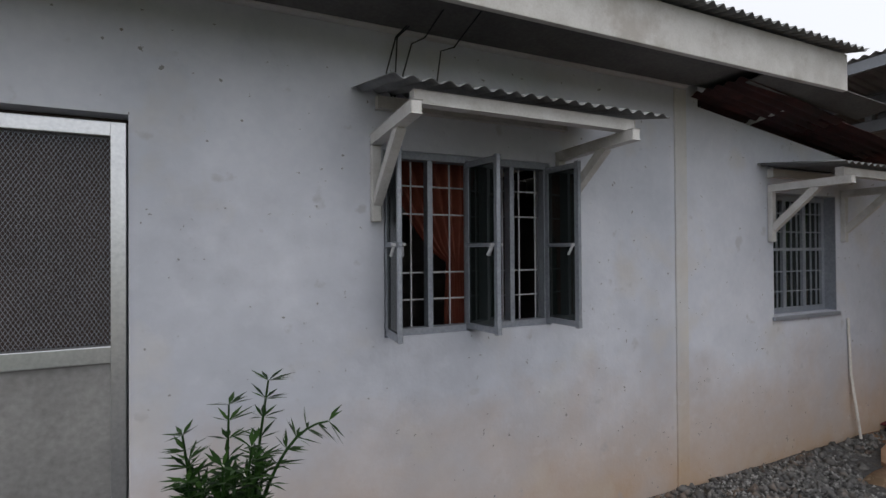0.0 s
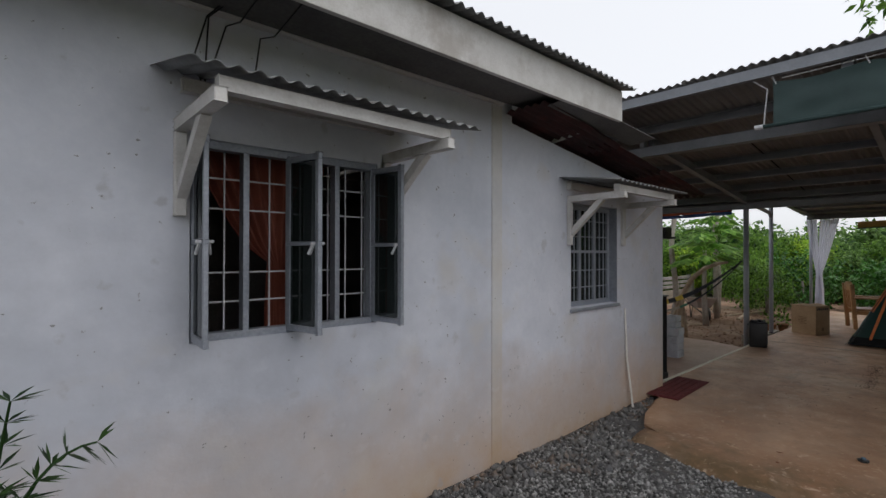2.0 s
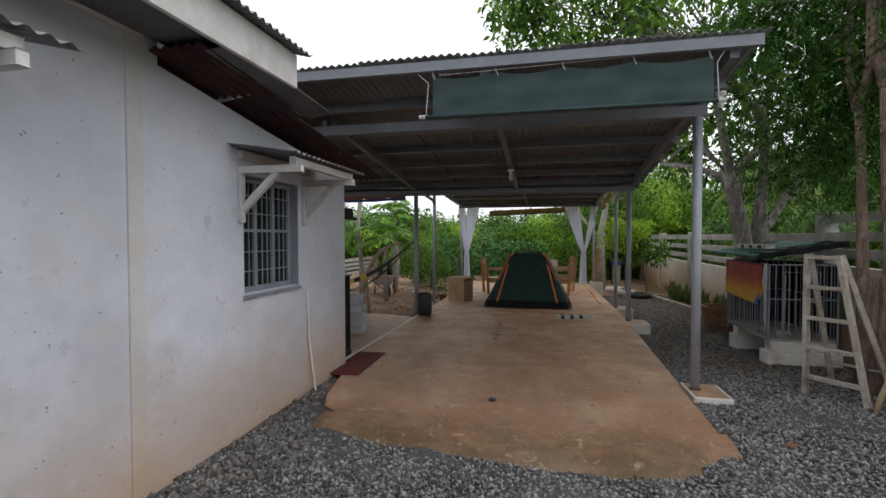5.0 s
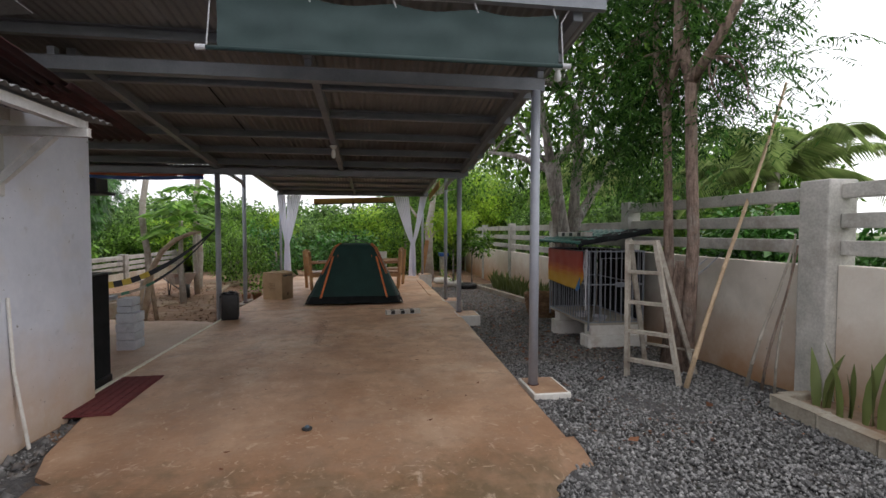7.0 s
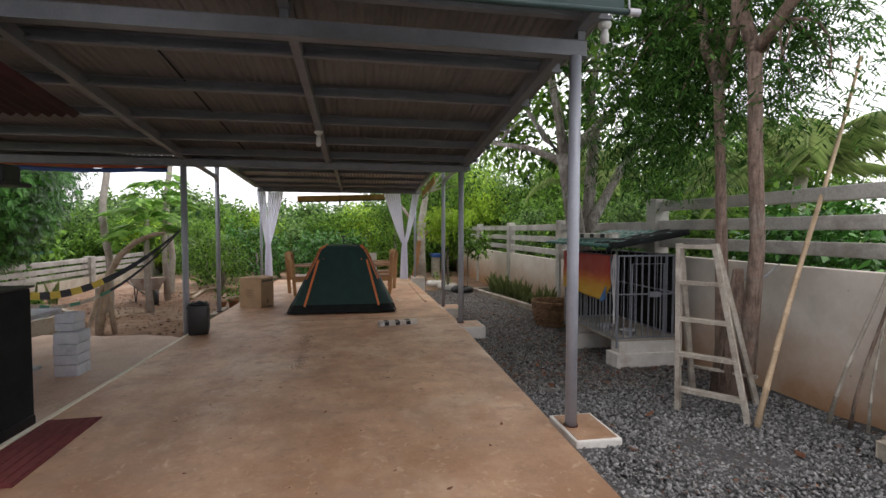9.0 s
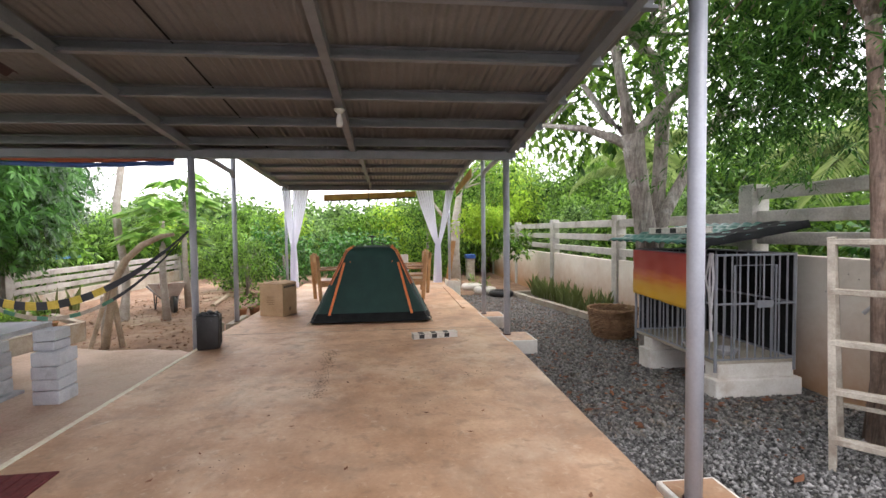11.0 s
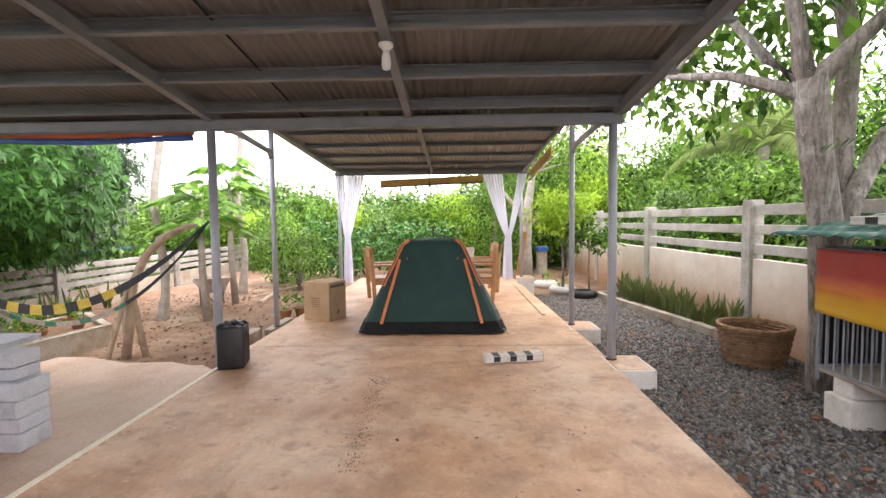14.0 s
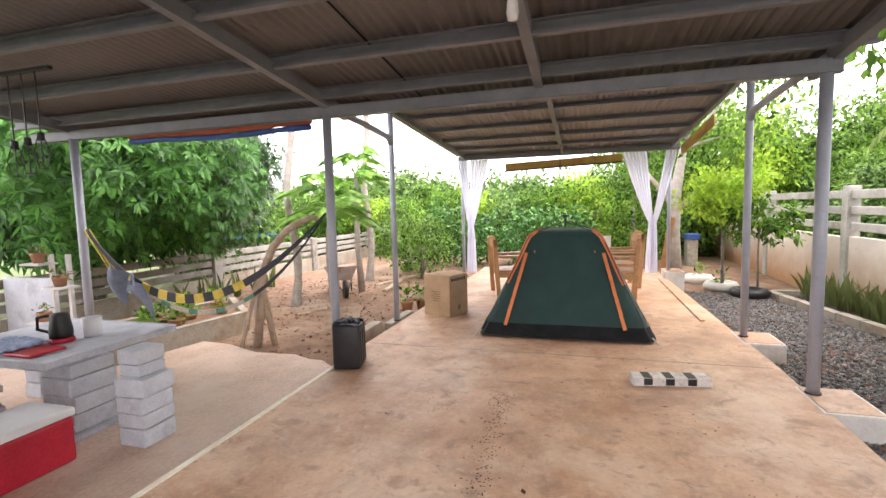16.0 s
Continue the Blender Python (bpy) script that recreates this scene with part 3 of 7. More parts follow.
def slab(name, outline, z0, z1, material, label, kind="structure", lip=()):
    bm = bmesh.new()
    f = bm.faces.new([bm.verts.new((x, y, z1)) for x, y in outline])
    r = bmesh.ops.extrude_face_region(bm, geom=[f])
    for v in r["geom"]:
        if isinstance(v, bmesh.types.BMVert):
            v.co.z = z0
    top = [e for e in bm.edges if all(v.co.z > z1 - 0.001 for v in e.verts) and not (lip and all(v.co.x < 4.7 and v.co.y < 1.75 for v in e.verts))]
    bmesh.ops.bevel(bm, geom=top, offset=0.055, segments=8, affect="EDGES")
    for f in bm.faces:
        f.smooth = 0.05 < f.normal.z < 0.98
    if lip:
        # trodden, rounded lip sloping from the slab to the gravel
        rows = [[bm.verts.new((x + 0.36 * s / 8 - 0.06 * (1 - s / 8), y, z1 - 0.10 * (1 - s / 8) ** 2.2 - 0.0005 * (s == 8) + 0.006 * (1 - s / 8) * math.sin(y * 9 + s))) for x, y in lip] for s in range(9)]
        rows.insert(0, [bm.verts.new((v.co.x, v.co.y, z0)) for v in rows[0]])
        for p, q in zip(rows, rows[1:]):
            for i in range(len(lip) - 1):
                bm.faces.new((p[i], p[i + 1], q[i + 1], q[i])).smooth = True
        for i in (0, -1):
            foot = bm.verts.new((rows[-1][i].co.x, rows[-1][i].co.y, z0))
            ring = [rw[i] for rw in rows] + [foot]
            bm.faces.new(ring if i else ring[::-1])
        bmesh.ops.recalc_face_normals(bm, faces=list(bm.faces))
    ob = part(name, bm, material)
    return tagged(ob, label, "pavement", kind=kind)


near_edge = [(3.86 - 0.24 * smooth01((1.75 - y) / 1.6) + 0.03 * math.sin(y * 4) + 0.012 * math.sin(y * 13) + (0.45 * smooth01((-0.95 - y) / 0.55)), y) for y in np.linspace(1.72, -1.5, 34)]
slab("pavement", [(x + 0.36, y) for x, y in near_edge] + [(9.95, -1.56), (16.4, -1.5), (16.4, 2.35), (9.95, 2.32), (5.66, 2.3), (5.66, 2.16), (5.3, 2.1), (4.6, 1.95), (4.3, 1.82)], -0.4, 0.0, M["slab"], "ochre cement patio slab with a stained, rounded front edge", lip=near_edge)
tagged(part("joint", beamed((9.96, -1.5, 0.001), (9.98, 2.28, 0.001), 0.007, 0.004), M["planter"]), "narrow joint across the patio slab", "joint", kind="structure")
slab("pavement", [(5.66, 2.312), (9.4, 2.312), (9.55, 2.62), (9.72, 3.0), (9.7, 3.5), (9.9, 4.0), (9.95, 4.48), (8.98, 4.68), (8.9, 5.9), (5.66, 5.9)], -0.4, -0.08, M["slab_left"], "pale worn cement floor of the outdoor kitchen")
bm = bmesh.new()
box(bm, 5.7, 9.42, 2.255, 2.295, -0.05, 0.006)
tagged(part("trim", bm, M["edge_line"]), "pale cement line along the slab edge", "trim", kind="structure")
bm = bmesh.new()
beam(bm, (11.6, -1.32, 0.008), (14.9, -1.32, 0.008), 0.05, 0.024)
tagged(part("trim", bm, M["slab"]), "low cement ridge along the slab edge", "trim", kind="structure")

# ---- house ----
WY, WT = 2.17, 0.15
DX0, DX1, DTOP = -1.25, -0.40, 2.13
A0, A1, AZ0, AZ1 = 0.68, 1.70, 1.13, 2.08
B0, B1, BZ0, BZ1 = 3.765, 4.595, 1.05, 2.0


def front_wall():
    bm = bmesh.new()
    y0, y1, lo = WY, WY + WT, -0.4
    box(bm, -6, DX0, y0, y1, lo, 3.0)
    box(bm, DX0, DX1, y0, y1, DTOP, 3.0)
    box(bm, DX1, A0, y0, y1, lo, 3.0)
    box(bm, A0, A1, y0, y1, lo, AZ0)
    box(bm, A0, A1, y0, y1, AZ1, 3.0)
    box(bm, A1, 2.95, y0, y1, lo, 3.0)
    box(bm, 2.95, B0, y0, y1, lo, 2.30)
    box(bm, B0, B1, y0, y1, lo, BZ0)
    box(bm, B0, B1, y0, y1, BZ1, 2.15)
    box(bm, B1, 5.65, y0, y1, lo, 2.10)
    # sloping top under the lean-to roof
    for x0, x1, zb in ((2.95, B0, 2.30), (B0, B1, 2.15), (B1, 5.65, 2.10)):
        vs = []
        for x in (x0, x1):
            zt = 2.56 - 0.134 * (x - 2.95)
            for y in (y0, y1):
                for z in (zb, zt):
                    vs.append(bm.verts.new((x, y, z)))
        a = vs
        for q in ((0, 1, 5, 4), (2, 3, 7, 6), (1, 3, 7, 5), (0, 2, 6, 4), (0, 1, 3, 2), (4, 5, 7, 6)):
            bm.faces.new([a[k] for k in q])
    return bm


tagged(part("wall_north", front_wall(), M["house"]), "weathered white-painted plaster house wall with earth stains", "wall", kind="structure")
bm = bmesh.new()
box(bm, 2.715, 2.825, WY - 0.012, WY + 0.02, -0.4, 2.66, 0.006)
tagged(part("trim", bm, M["house_trim"]), "plastered column edge in the house wall", "trim", kind="structure")
bm = bmesh.new()
box(bm, -6, 2.81, WY - 0.05, WY - 0.004, 2.662, 2.98, 0.01)
tagged(part("trim", bm, M["house_trim"]), "plastered beam band below the eave", "trim", kind="structure")
bm = bmesh.new()
box(bm, 5.5, 5.648, WY + WT, 6.0, -0.4, 2.2)
box(bm, -6, 5.5, 6.0, 6.15, -0.4, 2.2)
box(bm, -6.15, -6, WY, 6.15, -0.4, 3.0)
tagged(part("wall_east", bm, M["house"]), "white-painted side and rear walls of the house", "wall", kind="structure")
bm = bmesh.new()
box(bm, -5.99, 5.49, WY + WT, 5.99, -0.05, 0.02)
tagged(part("floor", bm, M["dark_room"]), "dark floor inside the house", "floor", kind="structure")
bm = bmesh.new()
box(bm, -5.99, 2.9, WY + WT + 0.01, 5.99, 2.5, 2.53)
box(bm, 2.9, 5.49, WY + WT + 0.01, 5.99, 2.12, 2.15)
tagged(part("ceiling", bm, M["dark_room"]), "dark ceiling inside the house", "ceiling", kind="structure")
bm = bmesh.new()
box(bm, -5.98, 5.48, 5.2, 5.3, 0.02, 2.5)
box(bm, 2.9, 3.0, WY + WT + 0.01, 5.2, 0.02, 2.12)
tagged(part("wall_inner", bm, M["dark_room"]), "dim inner walls of the house", "wall", kind="structure")

# eave, fascia and house roof
FZ = 2.575
bm = bmesh.new()
box(bm, -6.2, 3.6, 1.60, 1.63, FZ, FZ + 0.235, 0.004)
tagged(part("fascia", bm, M["white_wood"]), "white-painted wooden fascia board of the eave", "fascia", kind="structure")
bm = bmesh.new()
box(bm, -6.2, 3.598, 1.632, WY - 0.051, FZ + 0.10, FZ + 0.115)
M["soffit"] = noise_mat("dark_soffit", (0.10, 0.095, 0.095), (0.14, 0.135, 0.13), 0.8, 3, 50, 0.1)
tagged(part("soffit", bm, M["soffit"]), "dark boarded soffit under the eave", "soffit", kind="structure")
roof = tagged(corrugated("roof", (-6.3, 1.52, FZ + 0.245), (0, 4.8, 1.25), (9.98, 0, 0), 0.076, 0.012, M["roof_top"]), "grey corrugated iron house roof", "roof", kind="structure")
bm = bmesh.new()
vs = [bm.verts.new(p) for p in ((3.59, 1.632, FZ + 0.02), (3.59, 1.632, FZ + 0.24), (3.59, 6.1, FZ + 1.38), (3.59, 6.1, 2.0), (3.59, 2.3, 2.5))]
bm.faces.new(vs)
r = bmesh.ops.extrude_face_region(bm, geom=list(bm.faces))
for v in r["geom"]:
    if isinstance(v, bmesh.types.BMVert):
        v.co.x -= 0.03
tagged(part("wall_gable", bm, M["white_wood"]), "white boarded gable end of the house roof", "wall", kind="structure")

# lean-to roof of rusty sheets over the lower part of the house
leanto = thing("lean_to_roof", (2.9, 1.85, 2.6), "rusty dark red corrugated lean-to roof over the house end", "roof")
leanto["kind"] = "structure"
for k in range(3):
    corrugated("sheet", (2.88 + 0.98 * k, 1.80 + 0.05 * (k % 2), 2.625 - 0.131 * k + 0.012 * (k % 2)), (1.12, 0, -0.15), (0, 4.3, 0), 0.076, 0.013, M["rust"], leanto, sag=0.008)
for k, x in enumerate((3.05, 3.9, 4.8, 5.6)):
    zt = 2.6 - 0.134 * (x - 2.9)
    part("purlin", beamed((x, 2.33, zt - 0.05), (x, 6.0, zt - 0.05), 0.05, 0.06), M["old_wood"], leanto)
part("flap", beamed((2.95, 1.74, 2.63), (4.15, 1.70, 2.52), 0.22, 0.006, (0, 0.1, 1)), M["soffit"], leanto, "loose grey sheet metal flap")

# ---- patio roof ----
def raft_z(x):
    return 2.368 + 0.1175 * (9.41 - x)


patio = thing("patio_roof", (5.53, 0.4, 2.75), "long grey steel-framed patio roof with corrugated sheets", "roof")
patio["kind"] = "structure"
RY0, RY1 = -1.80, 6.3
part("girder", beamed((5.53, RY0 + 0.14, 2.72), (5.53, 2.9, 2.72), 0.075, 0.11, bev=0.006), M["grey_paint"], patio)
for y in (-1.62, 0.40, 2.34):
    part("cleat", boxed(0.004, 5.50, 5.56, y - 0.028, y + 0.028, 2.776, 2.842), M["grey_paint"], patio)
part("girder", beamed((9.41, RY0 + 0.14, 2.36), (9.41, 6.2, 2.36), 0.075, 0.10, bev=0.006), M["grey_paint"], patio)
for y in (-1.62, 0.40, 2.34, 5.6):
    x0 = 4.72 if y < 2.3 else 5.75
    part("rafter", beamed((x0, y, raft_z(x0) + 0.07), (9.75, y, raft_z(9.75) + 0.07), 0.06, 0.10, bev=0.005), M["grey_paint"], patio)


def channel(x, y0, y1, z, w, h):
    """A cold-formed steel C purlin, open towards the front."""
    bm = bmesh.new()
    box(bm, x - w / 2, x + w / 2, y0, y1, z - h / 2, z - h / 2 + 0.006)
    box(bm, x - w / 2, x + w / 2, y0, y1, z + h / 2 - 0.006, z + h / 2)
    box(bm, x + w / 2 - 0.006, x + w / 2, y0, y1, z - h / 2 + 0.006, z + h / 2 - 0.006)
    box(bm, x - w / 2, x - w / 2 + 0.005, y0, y1, z - h / 2 + 0.006, z - h / 2 + 0.024)
    return bm


part("purlin", beamed((4.66, RY0, raft_z(4.66) + 0.115), (4.66, RY1, raft_z(4.66) + 0.115), 0.05, 0.09, bev=0.004), M["grey_paint"], patio)
for x in (5.44, 6.26, 7.04, 7.83, 8.58, 9.27, 9.75):
    part("purlin", channel(x, RY0, RY1, raft_z(x) + 0.115, 0.06, 0.10), M["grey_paint"], patio)
sheet_y = [RY0 - 0.05, -1.2, -0.3, 0.6, 1.5, 2.4, 3.3, 4.2, 5.1, 6.0, 6.35]
for a, b in zip(sheet_y, sheet_y[1:]):
    x0 = 4.62
    corrugated("roof_sheet", (x0, a, raft_z(x0) + 0.178 + 0.012 * (sheet_y.index(a) % 2)), (9.85 - x0, 0, raft_z(9.85) - raft_z(x0)), (0, b - a + 0.06, 0), 0.076, 0.011, M["roof_under"], patio)

part("end_plate", beamed((9.815, RY0, raft_z(9.815) + 0.125), (9.815, RY1, raft_z(9.815) + 0.125), 0.02, 0.10), M["grey_paint"], patio)
# the shadow in the lap of two sheets, laid on as a black strip
part("lap_seam", beamed((6.3, 1.52, raft_z(6.3) + 0.16), (9.7, 1.52, raft_z(9.7) + 0.16), 0.016, 0.004), M["black_sheet"], patio, "black strip drawn as the shadow in the sheet lap")


def steel_post(x, y, z0, z1, r, label="grey-painted steel post of the patio roof"):
    t = thing("post", (x, y, z0), label, "post", "posts of the patio roof")
    part("shaft", tubed([(x, y, z0 + 0.002), (x, y, z1)], r, 14), M["post_paint"], t, smooth=True)
    part("base_plate", lathed((x, y, z0), [(r * 1.25, 0.0), (r * 1.25, 0.012)], 14), M["rust"], t, "rusty base collar")
    return t


steel_post(5.51, -1.58, 0.004, 2.665, 0.042)
steel_post(9.41, -1.575, 0.004, 2.31, 0.042)
steel_post(9.41, 2.36, -0.08, 2.33, 0.042)
steel_post(9.41, 5.58, -0.2, 2.33, 0.045)
steel_post(10.98, 2.37, 0.004, 2.66, 0.036)
steel_post(10.98, -1.57, 0.004, 2.66, 0.036)
steel_post(15.15, 2.50, -0.2, 2.41, 0.034)
steel_post(15.15, -1.50, 0.004, 2.41, 0.034)


def pedestal(x0, x1, y0, y1, z1):
    t = boxed(0.012, x0, x1, y0, y1, -0.5, z1)
    ob = part("pedestal", t, M["conc_white"])
    part("cap", boxed(0.0, x0 + 0.025, x1 - 0.025, y0 + 0.025, y1 - 0.025, z1, z1 + 0.004), M["slab"], ob, "ochre stained top")
    return tagged(ob, "whitewashed concrete footing block with a stained top", "footing", "footings of the posts")


pedestal(5.25, 5.72, -1.84, -1.5, 0.005)
pedestal(9.05, 9.56, -1.88, -1.5, 0.0)
pedestal(10.72, 11.2, -1.88, -1.5, 0.0)
pedestal(14.95, 15.45, -1.75, -1.42, 0.14)

# second roof over the tent, falling away from the patio roof
far = thing("tent_roof", (11.0, 0.4, 2.6), "grey steel-framed roof with pale corrugated sheets over the tent", "roof")
far["kind"] = "structure"


def far_z(x):
    return 2.45 + 0.062 * (15.15 - x)


for x in (10.98, 15.15):
    part("girder", beamed((x, -1.66, far_z(x)), (x, 2.58, far_z(x)), 0.06, 0.08, bev=0.005), M["grey_paint"], far)
for y in (-1.54, 0.45, 2.46):
    part("rafter", beamed((9.75, y, far_z(9.75) + 0.035), (15.3, y, far_z(15.3) + 0.035), 0.05, 0.07, bev=0.004), M["grey_paint"], far)
for k in range(7):
    x = 10.1 + 0.86 * k
    part("purlin", channel(x, -1.62, 2.56, far_z(x) + 0.068, 0.05, 0.065), M["grey_paint"], far)
part("end_beam", beamed((15.24, -1.66, far_z(15.24) + 0.055), (15.24, 2.58, far_z(15.24) + 0.055), 0.05, 0.09, bev=0.004), M["grey_paint"], far)
for a in np.arange(-1.66, 2.5, 0.72):
    corrugated("roof_sheet", (9.7, a, far_z(9.7) + 0.11), (5.75, 0, far_z(15.45) - far_z(9.7)), (0, 0.75, 0), 0.076, 0.011, M["far_sheet"], far)
for y, yy in ((2.36, 2.37), (-1.58, -1.57)):
    part("brace", tubed([(9.45, y, 2.42), (10.2, (y + yy) / 2, 2.385), (10.9, yy, 2.33), (10.97, yy, 2.26)], [0.035] * 4, 10), M["post_paint"], far, smooth=True)
M["yellow_old"] = noise_mat("yellowed_board", (0.42, 0.26, 0.06), (0.58, 0.40, 0.11), 0.7, 4, 60, 0.1, 0.0, (0.33, 0.17, 0.05))
part("side_board", beamed((12.9, -1.70, far_z(12.9) - 0.02), (15.2, -1.70, far_z(15.2) - 0.06), 0.02, 0.17), M["yellow_old"], far, "yellowed rolled side awning")

# ---- fence beside the gravel ----
def rail_fence(name, segs, y, th, material_rail, material_wall, label):
    f = thing(name, (segs[0][0], y, -0.3), label, "fence")
    f["kind"] = "structure"
    for x0, x1, base, wall_top, rails in segs:
        part("panel", boxed(0.008, x0, x1, y - th / 2, y + th / 2, base, wall_top), material_wall, f)
        for a, b in rails:
            part("rail", boxed(0.012, x0, x1, y - th * 0.4, y + th * 0.4, a, b), material_rail, f)
    return f


def fence_post(f, x, y, w, z0, z1):
    part("post", boxed(0.015, x - w / 2, x + w / 2, y - w / 2, y + w / 2, z0, z1), M["fence_conc" if y < 0 else "old_rail"], f)


hi = [(1.22, 1.34), (1.44, 1.56), (1.68, 1.80)]
mid = [(0.93, 1.05), (1.18, 1.30), (1.42, 1.55)]
FY = -3.92
fence = rail_fence("fence", [(-2.0, 4.72, -0.5, 1.14, hi), (5.0, 7.88, -0.5, 1.12, hi), (8.08, 10.9, -0.6, 0.86, mid), (11.08, 14.1, -0.6, 0.84, mid), (14.3, 17.4, -0.7, 0.82, mid), (17.6, 20.7, -0.7, 0.80, mid), (20.9, 24, -0.7, 0.8, mid)], FY, 0.11, M["fence_conc"], M["fence_wall"], "weathered concrete fence with three rails over a stained plaster wall")
fence_post(fence, 4.86, FY + 0.02, 0.27, -0.5, 1.84)
fence_post(fence, 7.98, FY, 0.2, -0.5, 1.84)
for x in (11.0, 14.2, 17.5, 20.8):
    fence_post(fence, x, FY, 0.18, -0.6, 1.62)

# fence beyond the dug garden
M["old_rail"] = noise_mat("mossy_grey_rail", (0.29, 0.275, 0.25), (0.45, 0.43, 0.395), 0.95, 3, 50, 0.4, 0.0, (0.17, 0.155, 0.13))
low = [(0.10, 0.22), (0.27, 0.39), (0.45, 0.58)]
gfence = rail_fence("fence", [(6.0, 9.3, -0.7, 0.02, low), (9.5, 13.9, -0.7, 0.02, low), (14.15, 17.9, -0.7, 0.02, low), (18.1, 22, -0.7, 0.02, low), (22.2, 26, -0.7, 0.05, low)], 8.0, 0.11, M["old_rail"], M["planter"], "weathered grey rail fence beyond the dug garden")
for x in (9.4, 14.02, 18.0, 22.1):
    fence_post(gfence, x, 8.0, 0.24, -0.7, 0.62)
bm = bmesh.new()
box(bm, 9.95, 10.05, 7.0, 7.93, -0.5, 0.62, 0.01)
tagged(part("wall_garden", bm, M["block"]), "low grey wall behind the plant stand", "wall", kind="structure")
bm = bmesh.new()
box(bm, -8.0, -7.85, -3.9, 2.0, -0.5, 1.8)
tagged(part("wall_west", bm, M["fence_wall"]), "plain plaster boundary wall", "wall", kind="structure")

# ---- house openings ----
M["dark_wood"] = noise_mat("dark_brown_door", (0.035, 0.022, 0.018), (0.055, 0.036, 0.03), 0.7, 3, 50, 0.1)
def screen_door():
    t = thing("door_1", (DX0, WY + 0.02, 0), "aluminium screen door with a diamond mesh upper panel", "door")
    t["kind"] = "structure"
    y0, y1 = WY + 0.03, WY + 0.075
    for x0, x1 in ((DX0 + 0.01, DX0 + 0.09), (DX1 - 0.066, DX1 - 0.012)):
        part("stile", boxed(0.004, x0, x1, y0 - 0.012, y1, 0.0, DTOP - 0.03), M["alu"], t)
    for z0, z1 in ((DTOP - 0.09, DTOP - 0.03), (1.115, 1.185), (0.0, 0.09)):
        part("rail", boxed(0.004, DX0 + 0.09, DX1 - 0.066, y0 - 0.008, y1 - 0.004, z0, z1), M["alu"], t)
    M["kick"] = noise_mat("dull_metal_panel", (0.24, 0.235, 0.235), (0.31, 0.305, 0.30), 0.55, 3, 40, 0.15, 0.3, (0.19, 0.18, 0.175))
    part("kick_panel", boxed(0.0, DX0 + 0.09, DX1 - 0.066, y0 + 0.01, y0 + 0.02, 0.09, 1.115), M["kick"], t, "dull scratched metal lower panel")
    bm = bmesh.new()
    X0, X1, Z0, Z1 = DX0 + 0.09, DX1 - 0.066, 1.185, DTOP - 0.09
    w, h = X1 - X0, Z1 - Z0
    step = 0.0155
    slope = 1.7
    for s in (1, -1):
        k = -h / slope
        while k < w:
            a, b = k, k + h / slope
            ta, tb = max(0, -a / (b - a)), min(1, (w - a) / (b - a))
            if tb > ta:
                za, zb = Z0 + h * ta, Z0 + h * tb
                xa, xb = a + (b - a) * ta, a + (b - a) * tb
                if s < 0:
                    xa, xb = w - xa, w - xb
                beam(bm, (X0 + xa, y0 + 0.012 + 0.002 * s, za), (X0 + xb, y0 + 0.012 + 0.002 * s, zb), 0.0014, 0.0014, (0, 1, 0))
            k += step
    part("mesh_screen", bm, M["win_alu"], t, "diamond expanded-metal mesh")
    part("backing_door", boxed(0.0, DX0, DX1, WY + 0.10, WY + 0.13, 0.0, DTOP), M["dark_wood"], t, "dark wooden inner door")


screen_door()


def casement(parent, hx, y_h, z0, z1, w, side, angle):
    """An outward-opened casement leaf hinged at hx; side is the way it lies when shut; angle is how far it is open."""
    a = radians(angle)
    d = V((side * math.cos(a), -math.sin(a), 0))
    h = V((hx, y_h, 0))
    leaf = part("leaf", beamed(h + V((0, 0, z0 + 0.02)), h + d * w + V((0, 0, z0 + 0.02)), 0.022, 0.032, bev=0.003), M["win_alu"], parent, "opened grey casement leaf")

    def bar(p, q, ww=0.022, hh=0.03, m="win_alu", nm="stile", up=(0, 0, 1)):
        return part(nm, beamed(p, q, ww, hh, up, 0.003), M[m], leaf)
    bar(h + V((0, 0, z1 - 0.02)), h + d * w + V((0, 0, z1 - 0.02)), nm="rail")
    zm = z0 + (z1 - z0) * 0.5
    bar(h + V((0, 0, zm)), h + d * w + V((0, 0, zm)), 0.02, 0.02, nm="glazing_bar")
    for f in (0.013, w - 0.013):
        bar(h + d * f + V((0, 0, z0)), h + d * f + V((0, 0, z1)), 0.022, 0.022, up=d)
    g = part("pane", beamed(h + d * 0.02 + V((0, 0, (z0 + z1) / 2)), h + d * (w - 0.02) + V((0, 0, (z0 + z1) / 2)), 0.004, z1 - z0 - 0.05), M["glass"], leaf)
    g.visible_shadow = False
    p = h + d * (w - 0.03) + V((0, 0, zm))
    bm = bmesh.new()
    n = d.cross(V((0, 0, 1)))
    for s in (1, -1):
        beam(bm, p + n * s * 0.02, p + n * s * 0.03 - d * 0.025 - V((0, 0, 0.055)), 0.008, 0.012)
        beam(bm, p + n * s * 0.012, p + n * s * 0.035, 0.012, 0.012)
    part("latch", bm, M["bar_white"], leaf, "white casement latch")


